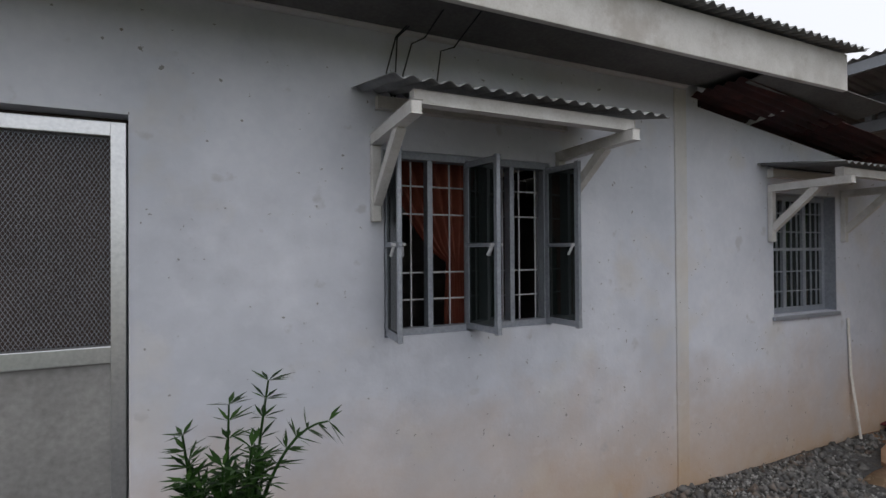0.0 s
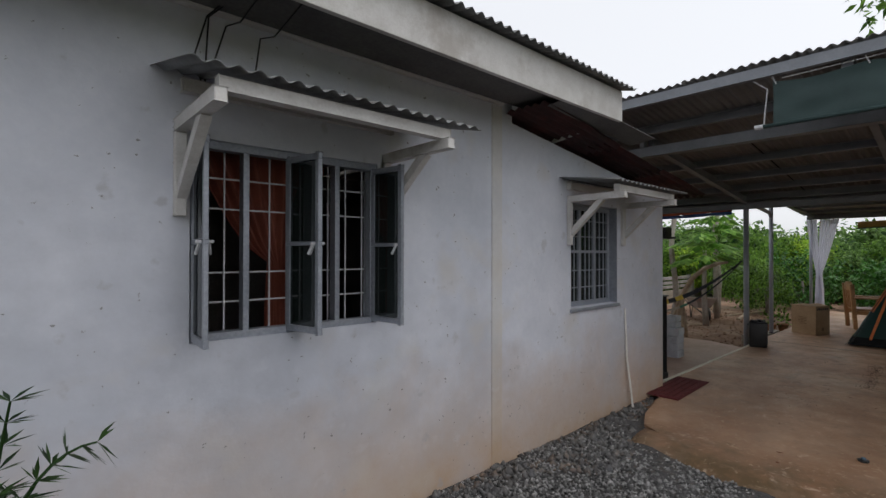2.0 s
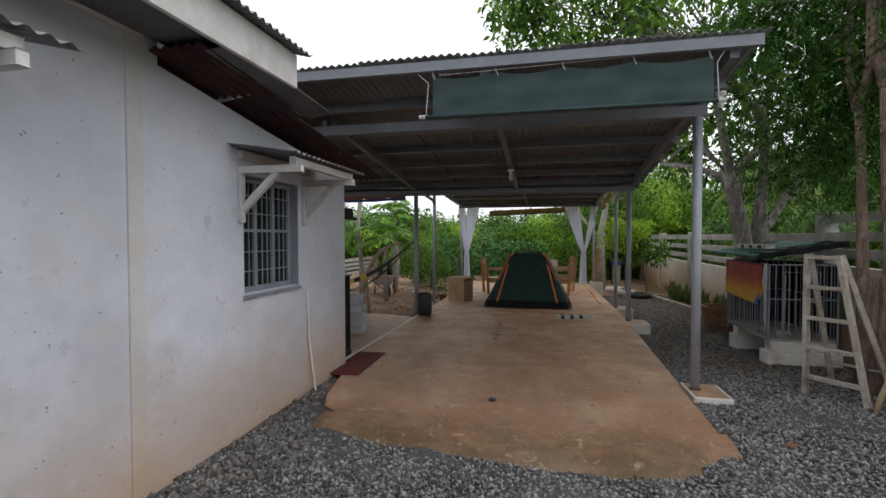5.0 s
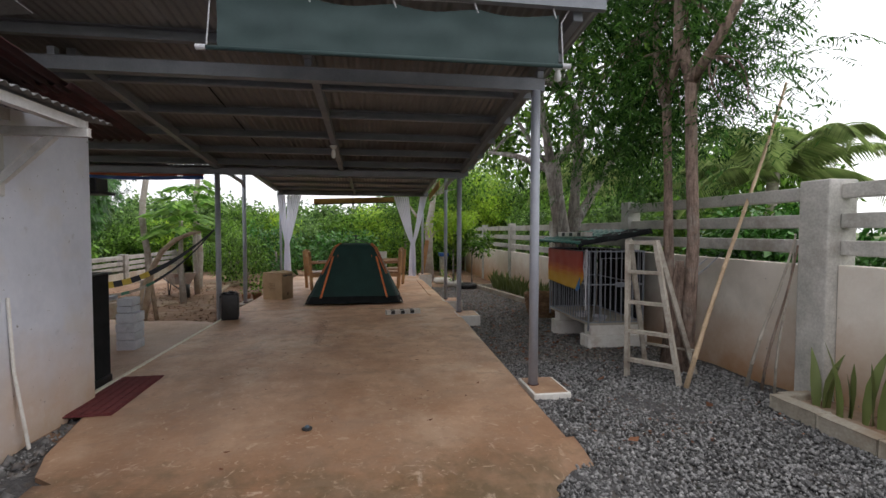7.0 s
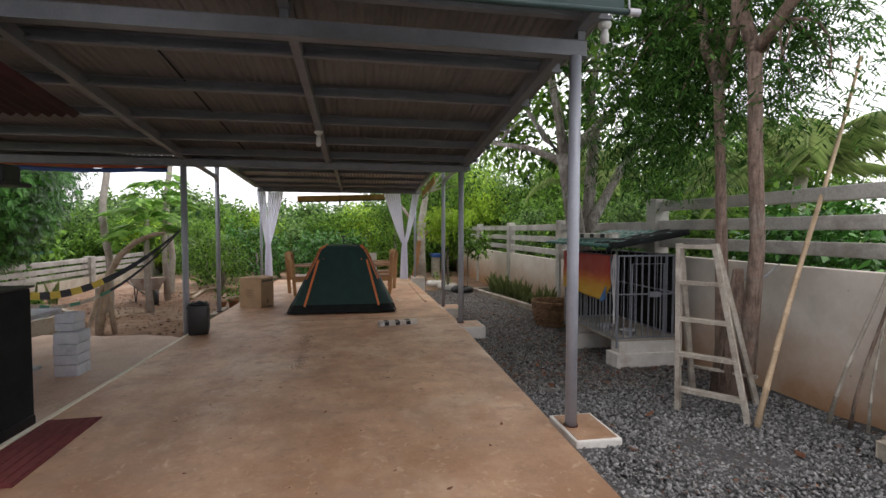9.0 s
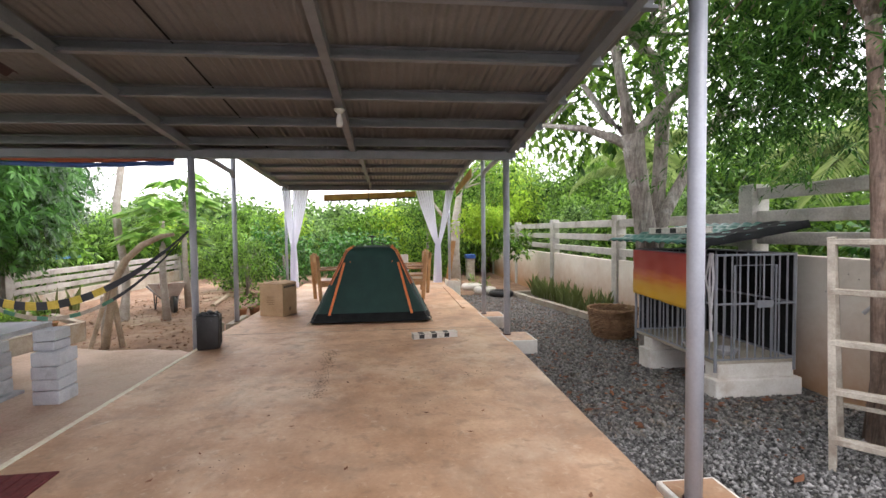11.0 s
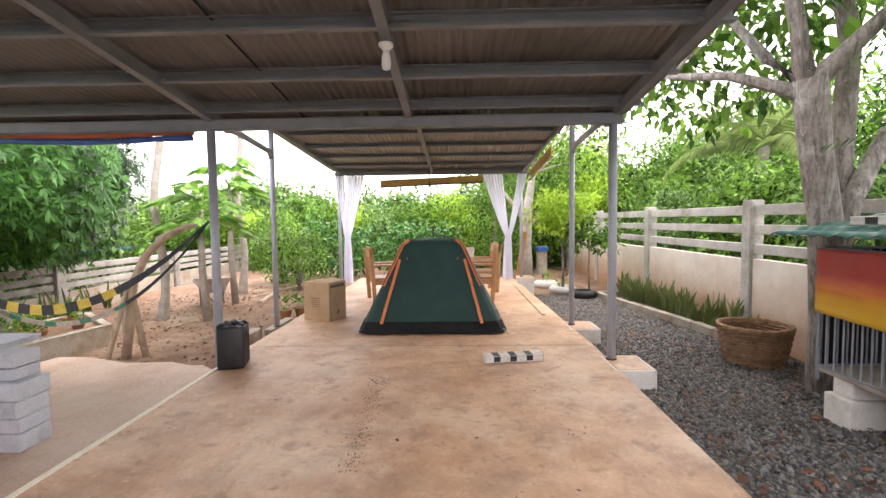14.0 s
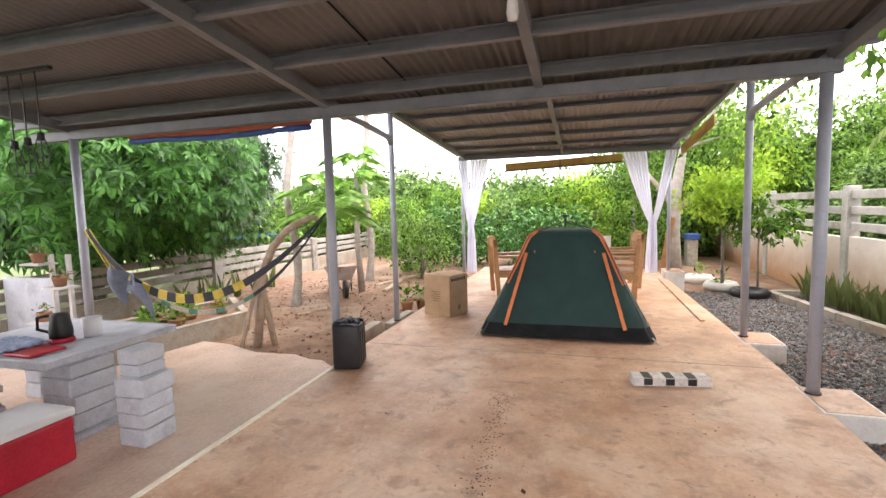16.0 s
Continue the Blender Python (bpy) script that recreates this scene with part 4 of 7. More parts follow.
def curtain(name, x0, x1, y, z0, z1, tie_x, tie_z, tie_w, material, label, folds=6, seed=1, parent=None, axis=0, tail=0.32, lean=0.75):
    """A pleated curtain tied in at one height; axis 0 hangs it along x, 1 along y."""
    nu, nv = folds * 10, 36
    vs = []
    for j in range(nv + 1):
        z = z1 + (z0 - z1) * j / nv
        if z > tie_z:
            f = (z - tie_z) / (z1 - tie_z)
            f = f ** lean
        else:
            f = min(1, (tie_z - z) / max(tie_z - z0, 1e-3)) ** 0.6 * tail
        c = (x0 + x1) / 2 * f + tie_x * (1 - f) if z > tie_z else tie_x
        w = tie_w + (abs(x1 - x0) - tie_w) * f
        for i in range(nu + 1):
            u = i / nu
            s = c + (u - 0.5) * w
            dep = 0.028 * math.sin(u * folds * 2 * math.pi + 0.7 * math.sin(z * 3 + seed)) * (0.5 + 0.5 * f) + 0.012 * noise.noise(V((u * 7, z * 4, seed)))
            vs.append((s, y + dep, z) if axis == 0 else (y + dep, s, z))
    fs = [(j * (nu + 1) + i, j * (nu + 1) + i + 1, (j + 1) * (nu + 1) + i + 1, (j + 1) * (nu + 1) + i) for j in range(nv) for i in range(nu)]
    return tagged(put_mesh(name, np_mesh(name, vs, fs, True), material, parent), label, "curtain")


def window_big():
    t = thing("window_1", (A0, WY, AZ0), "grey aluminium casement window standing open, with white security bars", "window")
    t["kind"] = "structure"
    y0, y1 = WY + 0.02, WY + 0.08
    for x0, x1 in ((A0, A0 + 0.035), (A0 + 0.245, A0 + 0.275), (A0 + 0.485, A0 + 0.535), (A0 + 0.75, A0 + 0.78), (A1 - 0.035, A1)):
        part("mullion", boxed(0.003, x0, x1, y0, y1, AZ0 + 0.002, AZ1 - 0.002), M["win_alu"], t)
    for z0, z1 in ((AZ0 - 0.01, AZ0 + 0.035), (AZ1 - 0.04, AZ1)):
        part("frame_rail", boxed(0.003, A0, A1, y0 - 0.004, y1, z0, z1), M["win_alu"], t)
    for k in range(9):
        x = A0 + 0.06 + k * 0.113
        part("bar", boxed(0.0, x, x + 0.007, y1 + 0.007, y1 + 0.014, AZ0 + 0.03, AZ1 - 0.03), M["bar_white"], t)
    for z in (1.30, 1.445, 1.76, 1.91):
        part("bar", boxed(0.0, A0 + 0.03, A1 - 0.03, y1 + 0.016, y1 + 0.026, z, z + 0.008), M["bar_white"], t)
    casement(t, A0 + 0.02, y0, AZ0 + 0.01, AZ1 - 0.03, 0.255, 1, 93)
    casement(t, A0 + 0.475, y0, AZ0 + 0.01, AZ1 - 0.03, 0.255, -1, 103)
    casement(t, A0 + 0.55, y0, AZ0 + 0.01, AZ1 - 0.03, 0.255, 1, 95)
    casement(t, A1 - 0.02, y0, AZ0 + 0.01, AZ1 - 0.03, 0.255, -1, 98)


window_big()
curtain("window_curtain", 0.72, 1.24, WY + 0.24, 1.0, 2.12, 1.165, 1.51, 0.07, M["orange_curtain"], "orange curtain tied back inside the open window", 6, 1, tail=0.10, lean=0.62)
curtain("window_curtain", 1.20, 1.52, WY + 0.25, 1.0, 2.12, 1.23, 1.62, 0.05, M["orange_curtain"], "orange curtain tied back inside the open window", 5, 2, tail=0.08)


def window_small():
    t = thing("window_2", (B0, WY, BZ0), "shut grey aluminium window with barred panes in a deep reveal", "window")
    t["kind"] = "structure"
    y0, y1 = WY + 0.085, WY + 0.13
    w = (B1 - B0)
    for f in (0.0, 1 / 3, 2 / 3, 1.0):
        x = B0 + 0.02 + f * (w - 0.04)
        part("mullion", boxed(0.003, x - 0.022, x + 0.022, y0, y1, BZ0 + 0.002, BZ1 - 0.002), M["win_alu"], t)
    for z0, z1 in ((BZ0, BZ0 + 0.045), (BZ1 - 0.045, BZ1), (1.55, 1.575)):
        part("frame_rail", boxed(0.003, B0 + 0.002, B1 - 0.002, y0 - 0.003, y1, z0, z1), M["win_alu"], t)
    for k in range(3):
        x0 = B0 + 0.045 + k * (w - 0.04) / 3
        g = part("pane", boxed(0.0, x0, x0 + (w - 0.04) / 3 - 0.05, y0 + 0.02, y0 + 0.024, BZ0 + 0.045, BZ1 - 0.045), M["glass"], t)
        g.visible_shadow = False
        for j in (1, 2):
            x = x0 + j * 0.075
            part("bar", boxed(0.0, x, x + 0.009, y0 + 0.006, y0 + 0.016, BZ0 + 0.04, BZ1 - 0.04), M["win_alu"], t)
    for z in (1.22, 1.38, 1.70, 1.85):
        part("bar", boxed(0.0, B0 + 0.04, B1 - 0.04, y0 + 0.004, y0 + 0.013, z, z + 0.009), M["win_alu"], t)
    for x0, x1 in ((B0, B0 + 0.006), (B1 - 0.006, B1)):
        part("reveal", boxed(0.0, x0, x1, WY + 0.002, y0, BZ0 + 0.006, BZ1 - 0.006), M["win_alu"], t, "grey painted reveal")
    part("reveal", boxed(0.0, B0, B1, WY + 0.002, y0, BZ1 - 0.006, BZ1), M["win_alu"], t, "grey painted reveal")
    part("sill", boxed(0.006, B0 - 0.02, B1 + 0.02, WY - 0.02, WY + 0.08, BZ0 - 0.035, BZ0 - 0.003), M["win_alu"], t)


window_small()
M["pale_curtain"] = cloth_mat("pale_curtain", (0.20, 0.17, 0.16), (0.27, 0.24, 0.23), 0.1)
curtain("window_curtain", 4.25, 4.62, WY + 0.25, 0.9, 2.05, 4.45, 0.95, 0.34, M["pale_curtain"], "pale curtain inside the barred window", 4, 4)


def awning(x0, x1, ywall, z_wall, yf, z_f, label, bl, br):
    t = thing("window_awning", ((x0 + x1) / 2, ywall, z_f), label, "awning", "window awnings")
    corrugated("sheet", (x0 - 0.12, ywall - 0.005, z_wall), (0, yf - ywall - 0.08, z_f - z_wall + 0.045), (x1 - x0 + 0.29, 0, 0), 0.076, 0.009, M["roof_top"], t)
    part("front_beam", beamed((x0 + 0.0, yf, z_f), (x1, yf, z_f), 0.045, 0.055, bev=0.004), M["white_wood"], t)
    part("wall_plate", beamed((x0, ywall - 0.022, z_wall - 0.06), (x1, ywall - 0.022, z_wall - 0.06), 0.04, 0.06, bev=0.004), M["white_wood"], t)
    for x in (bl, br):
        b = part("bracket_arm", beamed((x, ywall - 0.003, z_f - 0.055), (x, yf - 0.07, z_f - 0.055), 0.045, 0.055, bev=0.004), M["white_wood"], t)
        part("upright", beamed((x, ywall - 0.02, z_f - 0.46), (x, ywall - 0.02, z_f - 0.083), 0.05, 0.035, (0, 1, 0), 0.004), M["white_wood"], b)
        part("strut", beamed((x + 0.004, ywall - 0.03, z_f - 0.36), (x + 0.004, yf + 0.14, z_f - 0.075), 0.035, 0.05, bev=0.004), M["white_wood"], b)


awning(0.64, 1.79, WY, 2.36, 1.64, 2.17, "white timber window awning with corrugated iron", 0.635, 1.755)
awning(3.70, 4.75, WY, 2.20, 1.70, 2.08, "small white timber window awning with corrugated iron", 3.72, 4.68)

# cables on the wall
for x, zt, zb in ((0.72, 2.75, 2.33), (0.735, 2.75, 2.33), (0.79, 2.68, 2.36), (0.95, 2.66, 2.36)):
    bm = tubed([(x + 0.10, WY - 0.38, zt + 0.02), (x + 0.07, WY - 0.12, zt - 0.06), (x + 0.03 + 0.02 * math.sin(x * 40), WY - 0.03, (zt + zb) / 2 + 0.1), (x + 0.04 * math.sin(x * 60), WY - 0.02, (zt * 0.3 + zb * 0.7)), (x, WY - 0.02, zb)], 0.004, 6)
    tagged(part("cable", bm, M["black_plastic"]), "thin black cable hanging from the eave", "cable", "cables at the eave")
bm = tubed([(4.73, WY - 0.012, 0.98), (4.75, WY - 0.02, 0.5), (4.80, WY - 0.06, -0.03)], [0.011, 0.011, 0.011], 8)
tagged(part("wall_pipe", bm, M["conc_white"]), "thin white plastic pipe down the house wall", "pipe")
t = thing("wall_lamp", (5.85, 2.30, 1.75), "small black lamp on the house corner", "lamp")
part("housing", boxed(0.01, 5.80, 5.98, 2.20, 2.38, 1.75, 1.86), M["black_plastic"], t)
part("visor", boxed(0.006, 5.76, 6.02, 2.16, 2.42, 1.72, 1.748), M["black_plastic"], t)
part("arm", boxed(0.004, 5.65, 5.80, 2.27, 2.31, 1.79, 1.83), M["black_plastic"], t)

# ---- rolled green tarpaulin at the roof edge ----
def tarp():
    t = thing("green_tarpaulin", (4.66, -0.3, 2.6), "dark green tarpaulin blind tied under the roof edge", "tarpaulin")
    nu, nv = 60, 12
    vs = []
    for j in range(nv + 1):
        for i in range(nu + 1):
            u, v = i / nu, j / nv
            y = 0.86 - 2.32 * u
            ztop = 2.955 - 0.03 * abs(math.sin(u * math.pi * 4))
            z = ztop + (2.60 - ztop) * v
            x = 4.68 + 0.012 * noise.noise(V((u * 9, v * 3, 2))) + 0.01 * math.sin(u * 25 + v * 4) * (1 - v)
            vs.append((x, y, z))
    fs = [(j * (nu + 1) + i, j * (nu + 1) + i + 1, (j + 1) * (nu + 1) + i + 1, (j + 1) * (nu + 1) + i) for j in range(nv) for i in range(nu)]
    ob = put_mesh("sheet", np_mesh("sheet", vs, fs, True), M["green_tarp"], t)
    part("bottom_pipe", tubed([(4.68, 0.96, 2.597), (4.68, -1.52, 2.597)], 0.016, 10), M["green_tarp"], t, smooth=True)
    for y in (0.96, -1.52):
        part("pipe_cap", tubed([(4.68, y - 0.03, 2.597), (4.68, y + 0.03, 2.597)], 0.02, 10), M["bar_white"], t, "white pipe end")
    for k in range(5):
        y = 0.84 - 0.57 * k
        part("tie", tubed([(4.68, y, 2.93), (4.675, y + 0.02, 2.98), (4.66, y + 0.03, 3.05)], 0.006, 6), M["bar_white"], t, "white rope tie")
    part("guy_rope", tubed([(4.69, 0.93, 2.60), (4.68, 0.90, 2.9), (4.68, 1.0, 2.99)], 0.005, 6), M["bar_white"], t)
    part("guy_rope", tubed([(4.69, -1.5, 2.60), (4.68, -1.48, 2.9), (4.7, -1.56, 3.03)], 0.005, 6), M["bar_white"], t)
    part("rope", tubed([(4.675, 0.8, 2.965), (4.675, -0.3, 2.985), (4.675, -1.5, 3.02)], 0.004, 6), M["bar_white"], t)


tarp()

# ---- tent ----
def tent():
    t = thing("tent", (11.3, 0.262, 0), "dark green pop-up tent with orange tapes and a black skirt", "tent")
    cy, hw = 0.262, 0.925
    fx, bx = 10.45, 12.2
    H = 1.14

    def ring_pt(u, v):
        """u 0..1 round the base, v 0..1 up to the crown."""
        a = u * 2 * math.pi
        p = 14.0
        ca, sa = math.cos(a), math.sin(a)
        sq = (abs(ca) ** p + abs(sa) ** p) ** (-1 / p)
        if v < 0.8:
            h = v / 0.8 * 0.92
            k = 1 - 0.585 * h
        elif v < 0.9:
            h = 0.92 + 0.08 * math.sin((v - 0.8) / 0.1 * math.pi / 2)
            k = 0.462 - 0.15 * ((v - 0.8) / 0.1) ** 1.4
        else:
            h = 1.0 + 0.02 * (v - 0.9) / 0.1
            k = 0.312 * (1 - (v - 0.9) / 0.1)
        z = 0.03 + (H - 0.03) * h
        sagf = 1 - 0.035 * math.sin(min(v, 0.9) * math.pi) * (1 - abs(math.sin(2 * a)))
        x = (fx + bx) / 2 + ca * sq * (bx - fx) / 2 * k * sagf
        y = cy + sa * sq * hw * k * sagf
        w = 0.008 * noise.noise(V((u * 30, v * 9, 1)))
        return (x + w, y + w, z)
    nu, nv = 96, 30
    vs = [ring_pt(i / nu, j / nv) for j in range(nv + 1) for i in range(nu)]
    fs = [(j * nu + i, j * nu + (i + 1) % nu, (j + 1) * nu + (i + 1) % nu, (j + 1) * nu + i) for j in range(nv) for i in range(nu)]
    hi_f = [f for f in fs if f[0] // nu >= 2]
    put_mesh("shell", np_mesh("shell", vs, hi_f, True), M["tent_green"], t)
    sk = [(x + (x - 11.28) * 0.012, y + (y - cy) * 0.012, z) for x, y, z in vs[:nu * 4]]
    put_mesh("skirt", np_mesh("skirt", sk, [f for f in fs if f[0] // nu < 3], True), M["black_sheet"], t, "black floor skirt")

    def tape(pts, w):
        bm = bmesh.new()
        rows = []
        for i, p in enumerate(pts):
            d = (V(pts[min(i + 1, len(pts) - 1)]) - V(pts[max(i - 1, 0)])).normalized()
            up = V((-1 if p[0] < 11.28 else 1, 0, 0.4)).normalized()
            sd = d.cross(up).normalized() * w / 2
            rows.append([bm.verts.new(V(p) + sd), bm.verts.new(V(p) - sd), bm.verts.new(V(p) - sd + up * 0.006), bm.verts.new(V(p) + sd + up * 0.006)])
        for ra, rb in zip(rows, rows[1:]):
            for k in range(4):
                bm.faces.new((ra[k], ra[(k + 1) % 4], rb[(k + 1) % 4], rb[k]))
        bm.faces.new(rows[0])
        bm.faces.new(rows[-1][::-1])
        part("tape", bm, M["orange_tape"], t, "orange seam tape")

    def front(y, v):
        """A point on the front face at side offset y, height fraction v."""
        best = min((ring_pt(0.5 + s, v) for s in np.linspace(-0.13, 0.13, 521)), key=lambda q: abs(q[1] - y))
        return V(best) + V((-0.012, 0, 0.004))
    for s in (1, -1):
        tape([front(cy + s * (0.62 - 0.20 * f), 0.08 + 0.60 * f) for f in np.linspace(0, 1, 9)], 0.036)
        cr = 0.5 - 0.121 * s
        tape([V(ring_pt(cr, v)) + V((-0.008, 0.012 * s, 0.006)) for v in np.linspace(0.42, 0.88, 9)], 0.042)
        cb = -0.121 * -s
        tape([V(ring_pt(cb, v)) + V((0.008, 0.012 * s, 0.006)) for v in np.linspace(0.1, 0.88, 9)], 0.05)
        part("pole", tubed([V(ring_pt(cr, v)) + V((-0.02, 0.02 * s, 0.0)) for v in np.linspace(0.0, 0.9, 14)] + [V((11.28, cy, H + 0.10))], 0.006, 6), M["black_plastic"], t)
        part("pole", tubed([V(ring_pt(cb, v)) + V((0.02, 0.02 * s, 0.0)) for v in np.linspace(0.0, 0.9, 14)] + [V((11.28, cy, H + 0.10))], 0.006, 6), M["black_plastic"], t)
        c = V(ring_pt(cr, 0.0))
        part("guy_peg", tubed([c + V((-0.02, 0.02 * s, 0.05)), c + V((-0.10, 0.07 * s, 0.004))], 0.007, 6), M["old_wood"], t)
        fl = front(cy + s * 0.33, 0.70)
        part("tab", beamed(fl, fl + V((0.008, 0, -0.04)), 0.012, 0.006, (-1, 0, 0)), M["orange_tape"], t)
    part("hub", lathed((11.28, cy, H + 0.03), [(0.012, 0), (0.012, 0.12), (0.06, 0.13), (0.05, 0.15), (0.01, 0.155)], 12), M["black_plastic"], t, "black pole hub")


tent()

# ---- curtains at the far posts ----
for y0, y1, knot, k in ((2.58, 2.36, 2.34, 4), (2.31, 1.93, 2.31, 6), (-0.66, -1.10, -1.19, 7), (-1.42, -1.62, -1.23, 4)):
    curtain("gauze_curtain", y1, y0, 15.04 + 0.012 * k, 0.05 if y0 > 0 else 0.09, 2.40, knot, 1.06, 0.09, M["gauze"], "white gauze curtain tied in at the waist", k, k, None, 1, 0.34 if k > 4 else 0.5, 0.85)

# ---- box, drum, board ----
M["carton_print"] = noise_mat("faded_print", (0.18, 0.11, 0.06), (0.24, 0.16, 0.09), 0.85, 20, 90, 0.05)


def carton():
    c = V((11.52, 1.86, 0))
    t = thing("cardboard_box", c, "large brown cardboard box with dark printing, flaps shut", "box")
    R = Matrix.Translation(c) @ Matrix.Rotation(radians(-22), 4, "Z")

    def add(name, bm, m, label=""):
        bmesh.ops.transform(bm, matrix=R, verts=bm.verts)
        part(name, bm, m, t, label)
    add("body", boxed(0.006, -0.20, 0.20, -0.22, 0.22, 0.002, 0.545), M["carton"])
    add("flap", boxed(0.0, -0.198, 0.198, 0.012, 0.218, 0.547, 0.552), M["carton"])
    add("flap", beamed((-0.198, -0.11, 0.56), (0.198, -0.11, 0.56), 0.20, 0.005, (0, -0.15, 1)), M["carton"])
    for k in range(6):
        add("print", boxed(0.0, -0.16 + 0.054 * k, -0.122 + 0.054 * k, -0.2225, -0.2205, 0.47, 0.51), M["black_plastic"], "dark printed lettering")
    for k in range(5):
        add("print", boxed(0.0, -0.2025, -0.2005, -0.06, 0.06 + 0.02 * (k % 3), 0.20 + 0.03 * k, 0.21 + 0.03 * k), M["carton_print"], "small faded print")
    add("print", boxed(0.0, -0.03, 0.03, -0.2225, -0.2205, 0.08, 0.14), M["carton_print"], "small faded mark")


carton()


def drum():
    c = V((9.27, 2.15, 0.0))
    t = thing("black_can", c, "black square plastic can, cut open and full of bags", "can")
    R = Matrix.Translation(c) @ Matrix.Rotation(radians(14), 4, "Z")
    bm = boxed(0.028, -0.15, 0.15, -0.125, 0.125, 0.002, 0.42)
    top = [f for f in bm.faces if f.normal.z > 0.9]
    bmesh.ops.delete(bm, geom=top, context="FACES")
    for v in bm.verts:
        if v.co.z > 0.38:
            v.co.z += 0.022 * math.sin(v.co.x * 31 + v.co.y * 47)
        v.co.x *= 1 + 0.05 * math.sin(v.co.z * 9)
    bmesh.ops.transform(bm, matrix=R, verts=bm.verts)
    ob = part("tub", bm, M["black_plastic"], t, smooth=True)
    ob.modifiers.new("wall", "SOLIDIFY").thickness = 0.006
    for sx in (-0.08, 0.0, 0.08):
        rib = boxed(0.004, sx - 0.012, sx + 0.012, -0.131, -0.124, 0.05, 0.35)
        bmesh.ops.transform(rib, matrix=R, verts=rib.verts)
        part("rib", rib, M["black_plastic"], t)
    bm = bmesh.new()
    bmesh.ops.create_icosphere(bm, subdivisions=4, radius=0.13)
    for v in bm.verts:
        q = v.co.copy()
        v.co = c + V((0, 0, 0.38)) + V((q.x, q.y * 0.85, q.z * 0.45)) * (1 + 0.55 * noise.noise(q * 16) + 0.25 * noise.noise(q * 40))
    part("bag", bm, M["black_nylon"], t, "crumpled black plastic bags")


drum()


def striped_board(p, q, w, h, label):
    p, q = V(p), V(q)
    t = thing("striped_board", (p + q) / 2, label, "board")
    n = 7
    M.setdefault("board_white", noise_mat("chipped_white_paint", (0.58, 0.55, 0.50), (0.72, 0.70, 0.66), 0.7, 20, 90, 0.2, 0.0, (0.40, 0.33, 0.26)))
    part("plank", beamed(p, q, w, h, bev=0.008), M["board_white"], t)
    for k in range(3):
        a = p.lerp(q, (k * 2 + 0.9) / n)
        b = p.lerp(q, (k * 2 + 1.7) / n)
        part("stripe", beamed(a, b, w + 0.004, h + 0.004), M["black_plastic"], t, "black painted stripe")


striped_board((9.36, -0.32, 0.035), (9.45, -0.89, 0.035), 0.13, 0.064, "white board with black stripes lying on the slab")

# door mat
M["mat_red"] = noise_mat("dark_red_mat", (0.10, 0.018, 0.02), (0.16, 0.03, 0.03), 0.95, 20, 200, 0.6)
mat = thing("door_mat", (5.75, 2.0, 0), "dark red ribbed door mat on the slab", "mat")
part("base", beamed((5.24, 2.02, 0.006), (6.24, 2.06, 0.006), 0.36, 0.008), M["mat_red"], mat)
for k in range(5):
    y = 1.88 + 0.07 * k
    part("rib", beamed((5.26, y, 0.013), (6.22, y + 0.04, 0.013), 0.045, 0.006), M["mat_red"], mat)

t = thing("drain_cap", (4.79, 0.33, 0.0), "small dark plastic cap lying on the slab", "cap")
part("rim", lathed((4.79, 0.33, 0.001), [(0.035, 0), (0.036, 0.012), (0.026, 0.016)], 16), M["black_plastic"], t, smooth=True)
part("stub", lathed((4.79, 0.33, 0.015), [(0.018, 0), (0.014, 0.014), (0.004, 0.016)], 12), M["tarp_dim"], t, smooth=True)

# ---- bulbs and hanging lamps ----
M["bulb"] = noise_mat("white_bulb", (0.75, 0.75, 0.75), (0.82, 0.82, 0.82), 0.3, 5, 50, 0.0)
t = thing("bulb_lamp", (7.87, 0.40, 2.54), "white bulb in a ceiling holder under the rafter", "lamp")
part("holder", lathed((7.87, 0.40, 2.50), [(0.02, 0), (0.03, 0.01), (0.05, 0.03), (0.05, 0.045)], 16), M["bulb"], t, smooth=True)
part("bulb", lathed((7.87, 0.40, 2.375), [(0.006, 0), (0.026, 0.008), (0.032, 0.04), (0.028, 0.09), (0.018, 0.124)], 16), M["bulb"], t, smooth=True)
t = thing("bulb_lamp", (5.45, -1.78, 2.7), "white bulb at the roof corner", "lamp")
part("bulb", lathed((5.40, -1.74, 2.72), [(0.006, 0), (0.028, 0.01), (0.03, 0.05), (0.02, 0.1)], 14), M["bulb"], t, smooth=True)
part("holder", lathed((5.40, -1.74, 2.821), [(0.03, 0), (0.045, 0.02), (0.045, 0.04)], 14), M["bulb"], t)


def cage_lamp(x, y, z_top, z, label):
    t = thing("pendant_lamp", (x, y, z), label, "lamp", "black cage pendant lamps")
    part("cord", tubed([(x, y, z_top), (x, y, z + 0.16)], 0.006, 6), M["black_plastic"], t)
    part("socket", lathed((x, y, z + 0.10), [(0.025, 0), (0.025, 0.06), (0.01, 0.07)], 10), M["black_plastic"], t)
    for k in range(6):
        a = k * math.pi / 3
        c, s = math.cos(a), math.sin(a)
        part("wire", tubed([(x + 0.02 * c, y + 0.02 * s, z + 0.14), (x + 0.06 * c, y + 0.06 * s, z), (x + 0.03 * c, y + 0.03 * s, z - 0.12)], 0.003, 4), M["black_plastic"], t)
    part("wire_ring", lathed((x, y, z - 0.122), [(0.03, 0), (0.032, 0.004)], 12), M["black_plastic"], t)


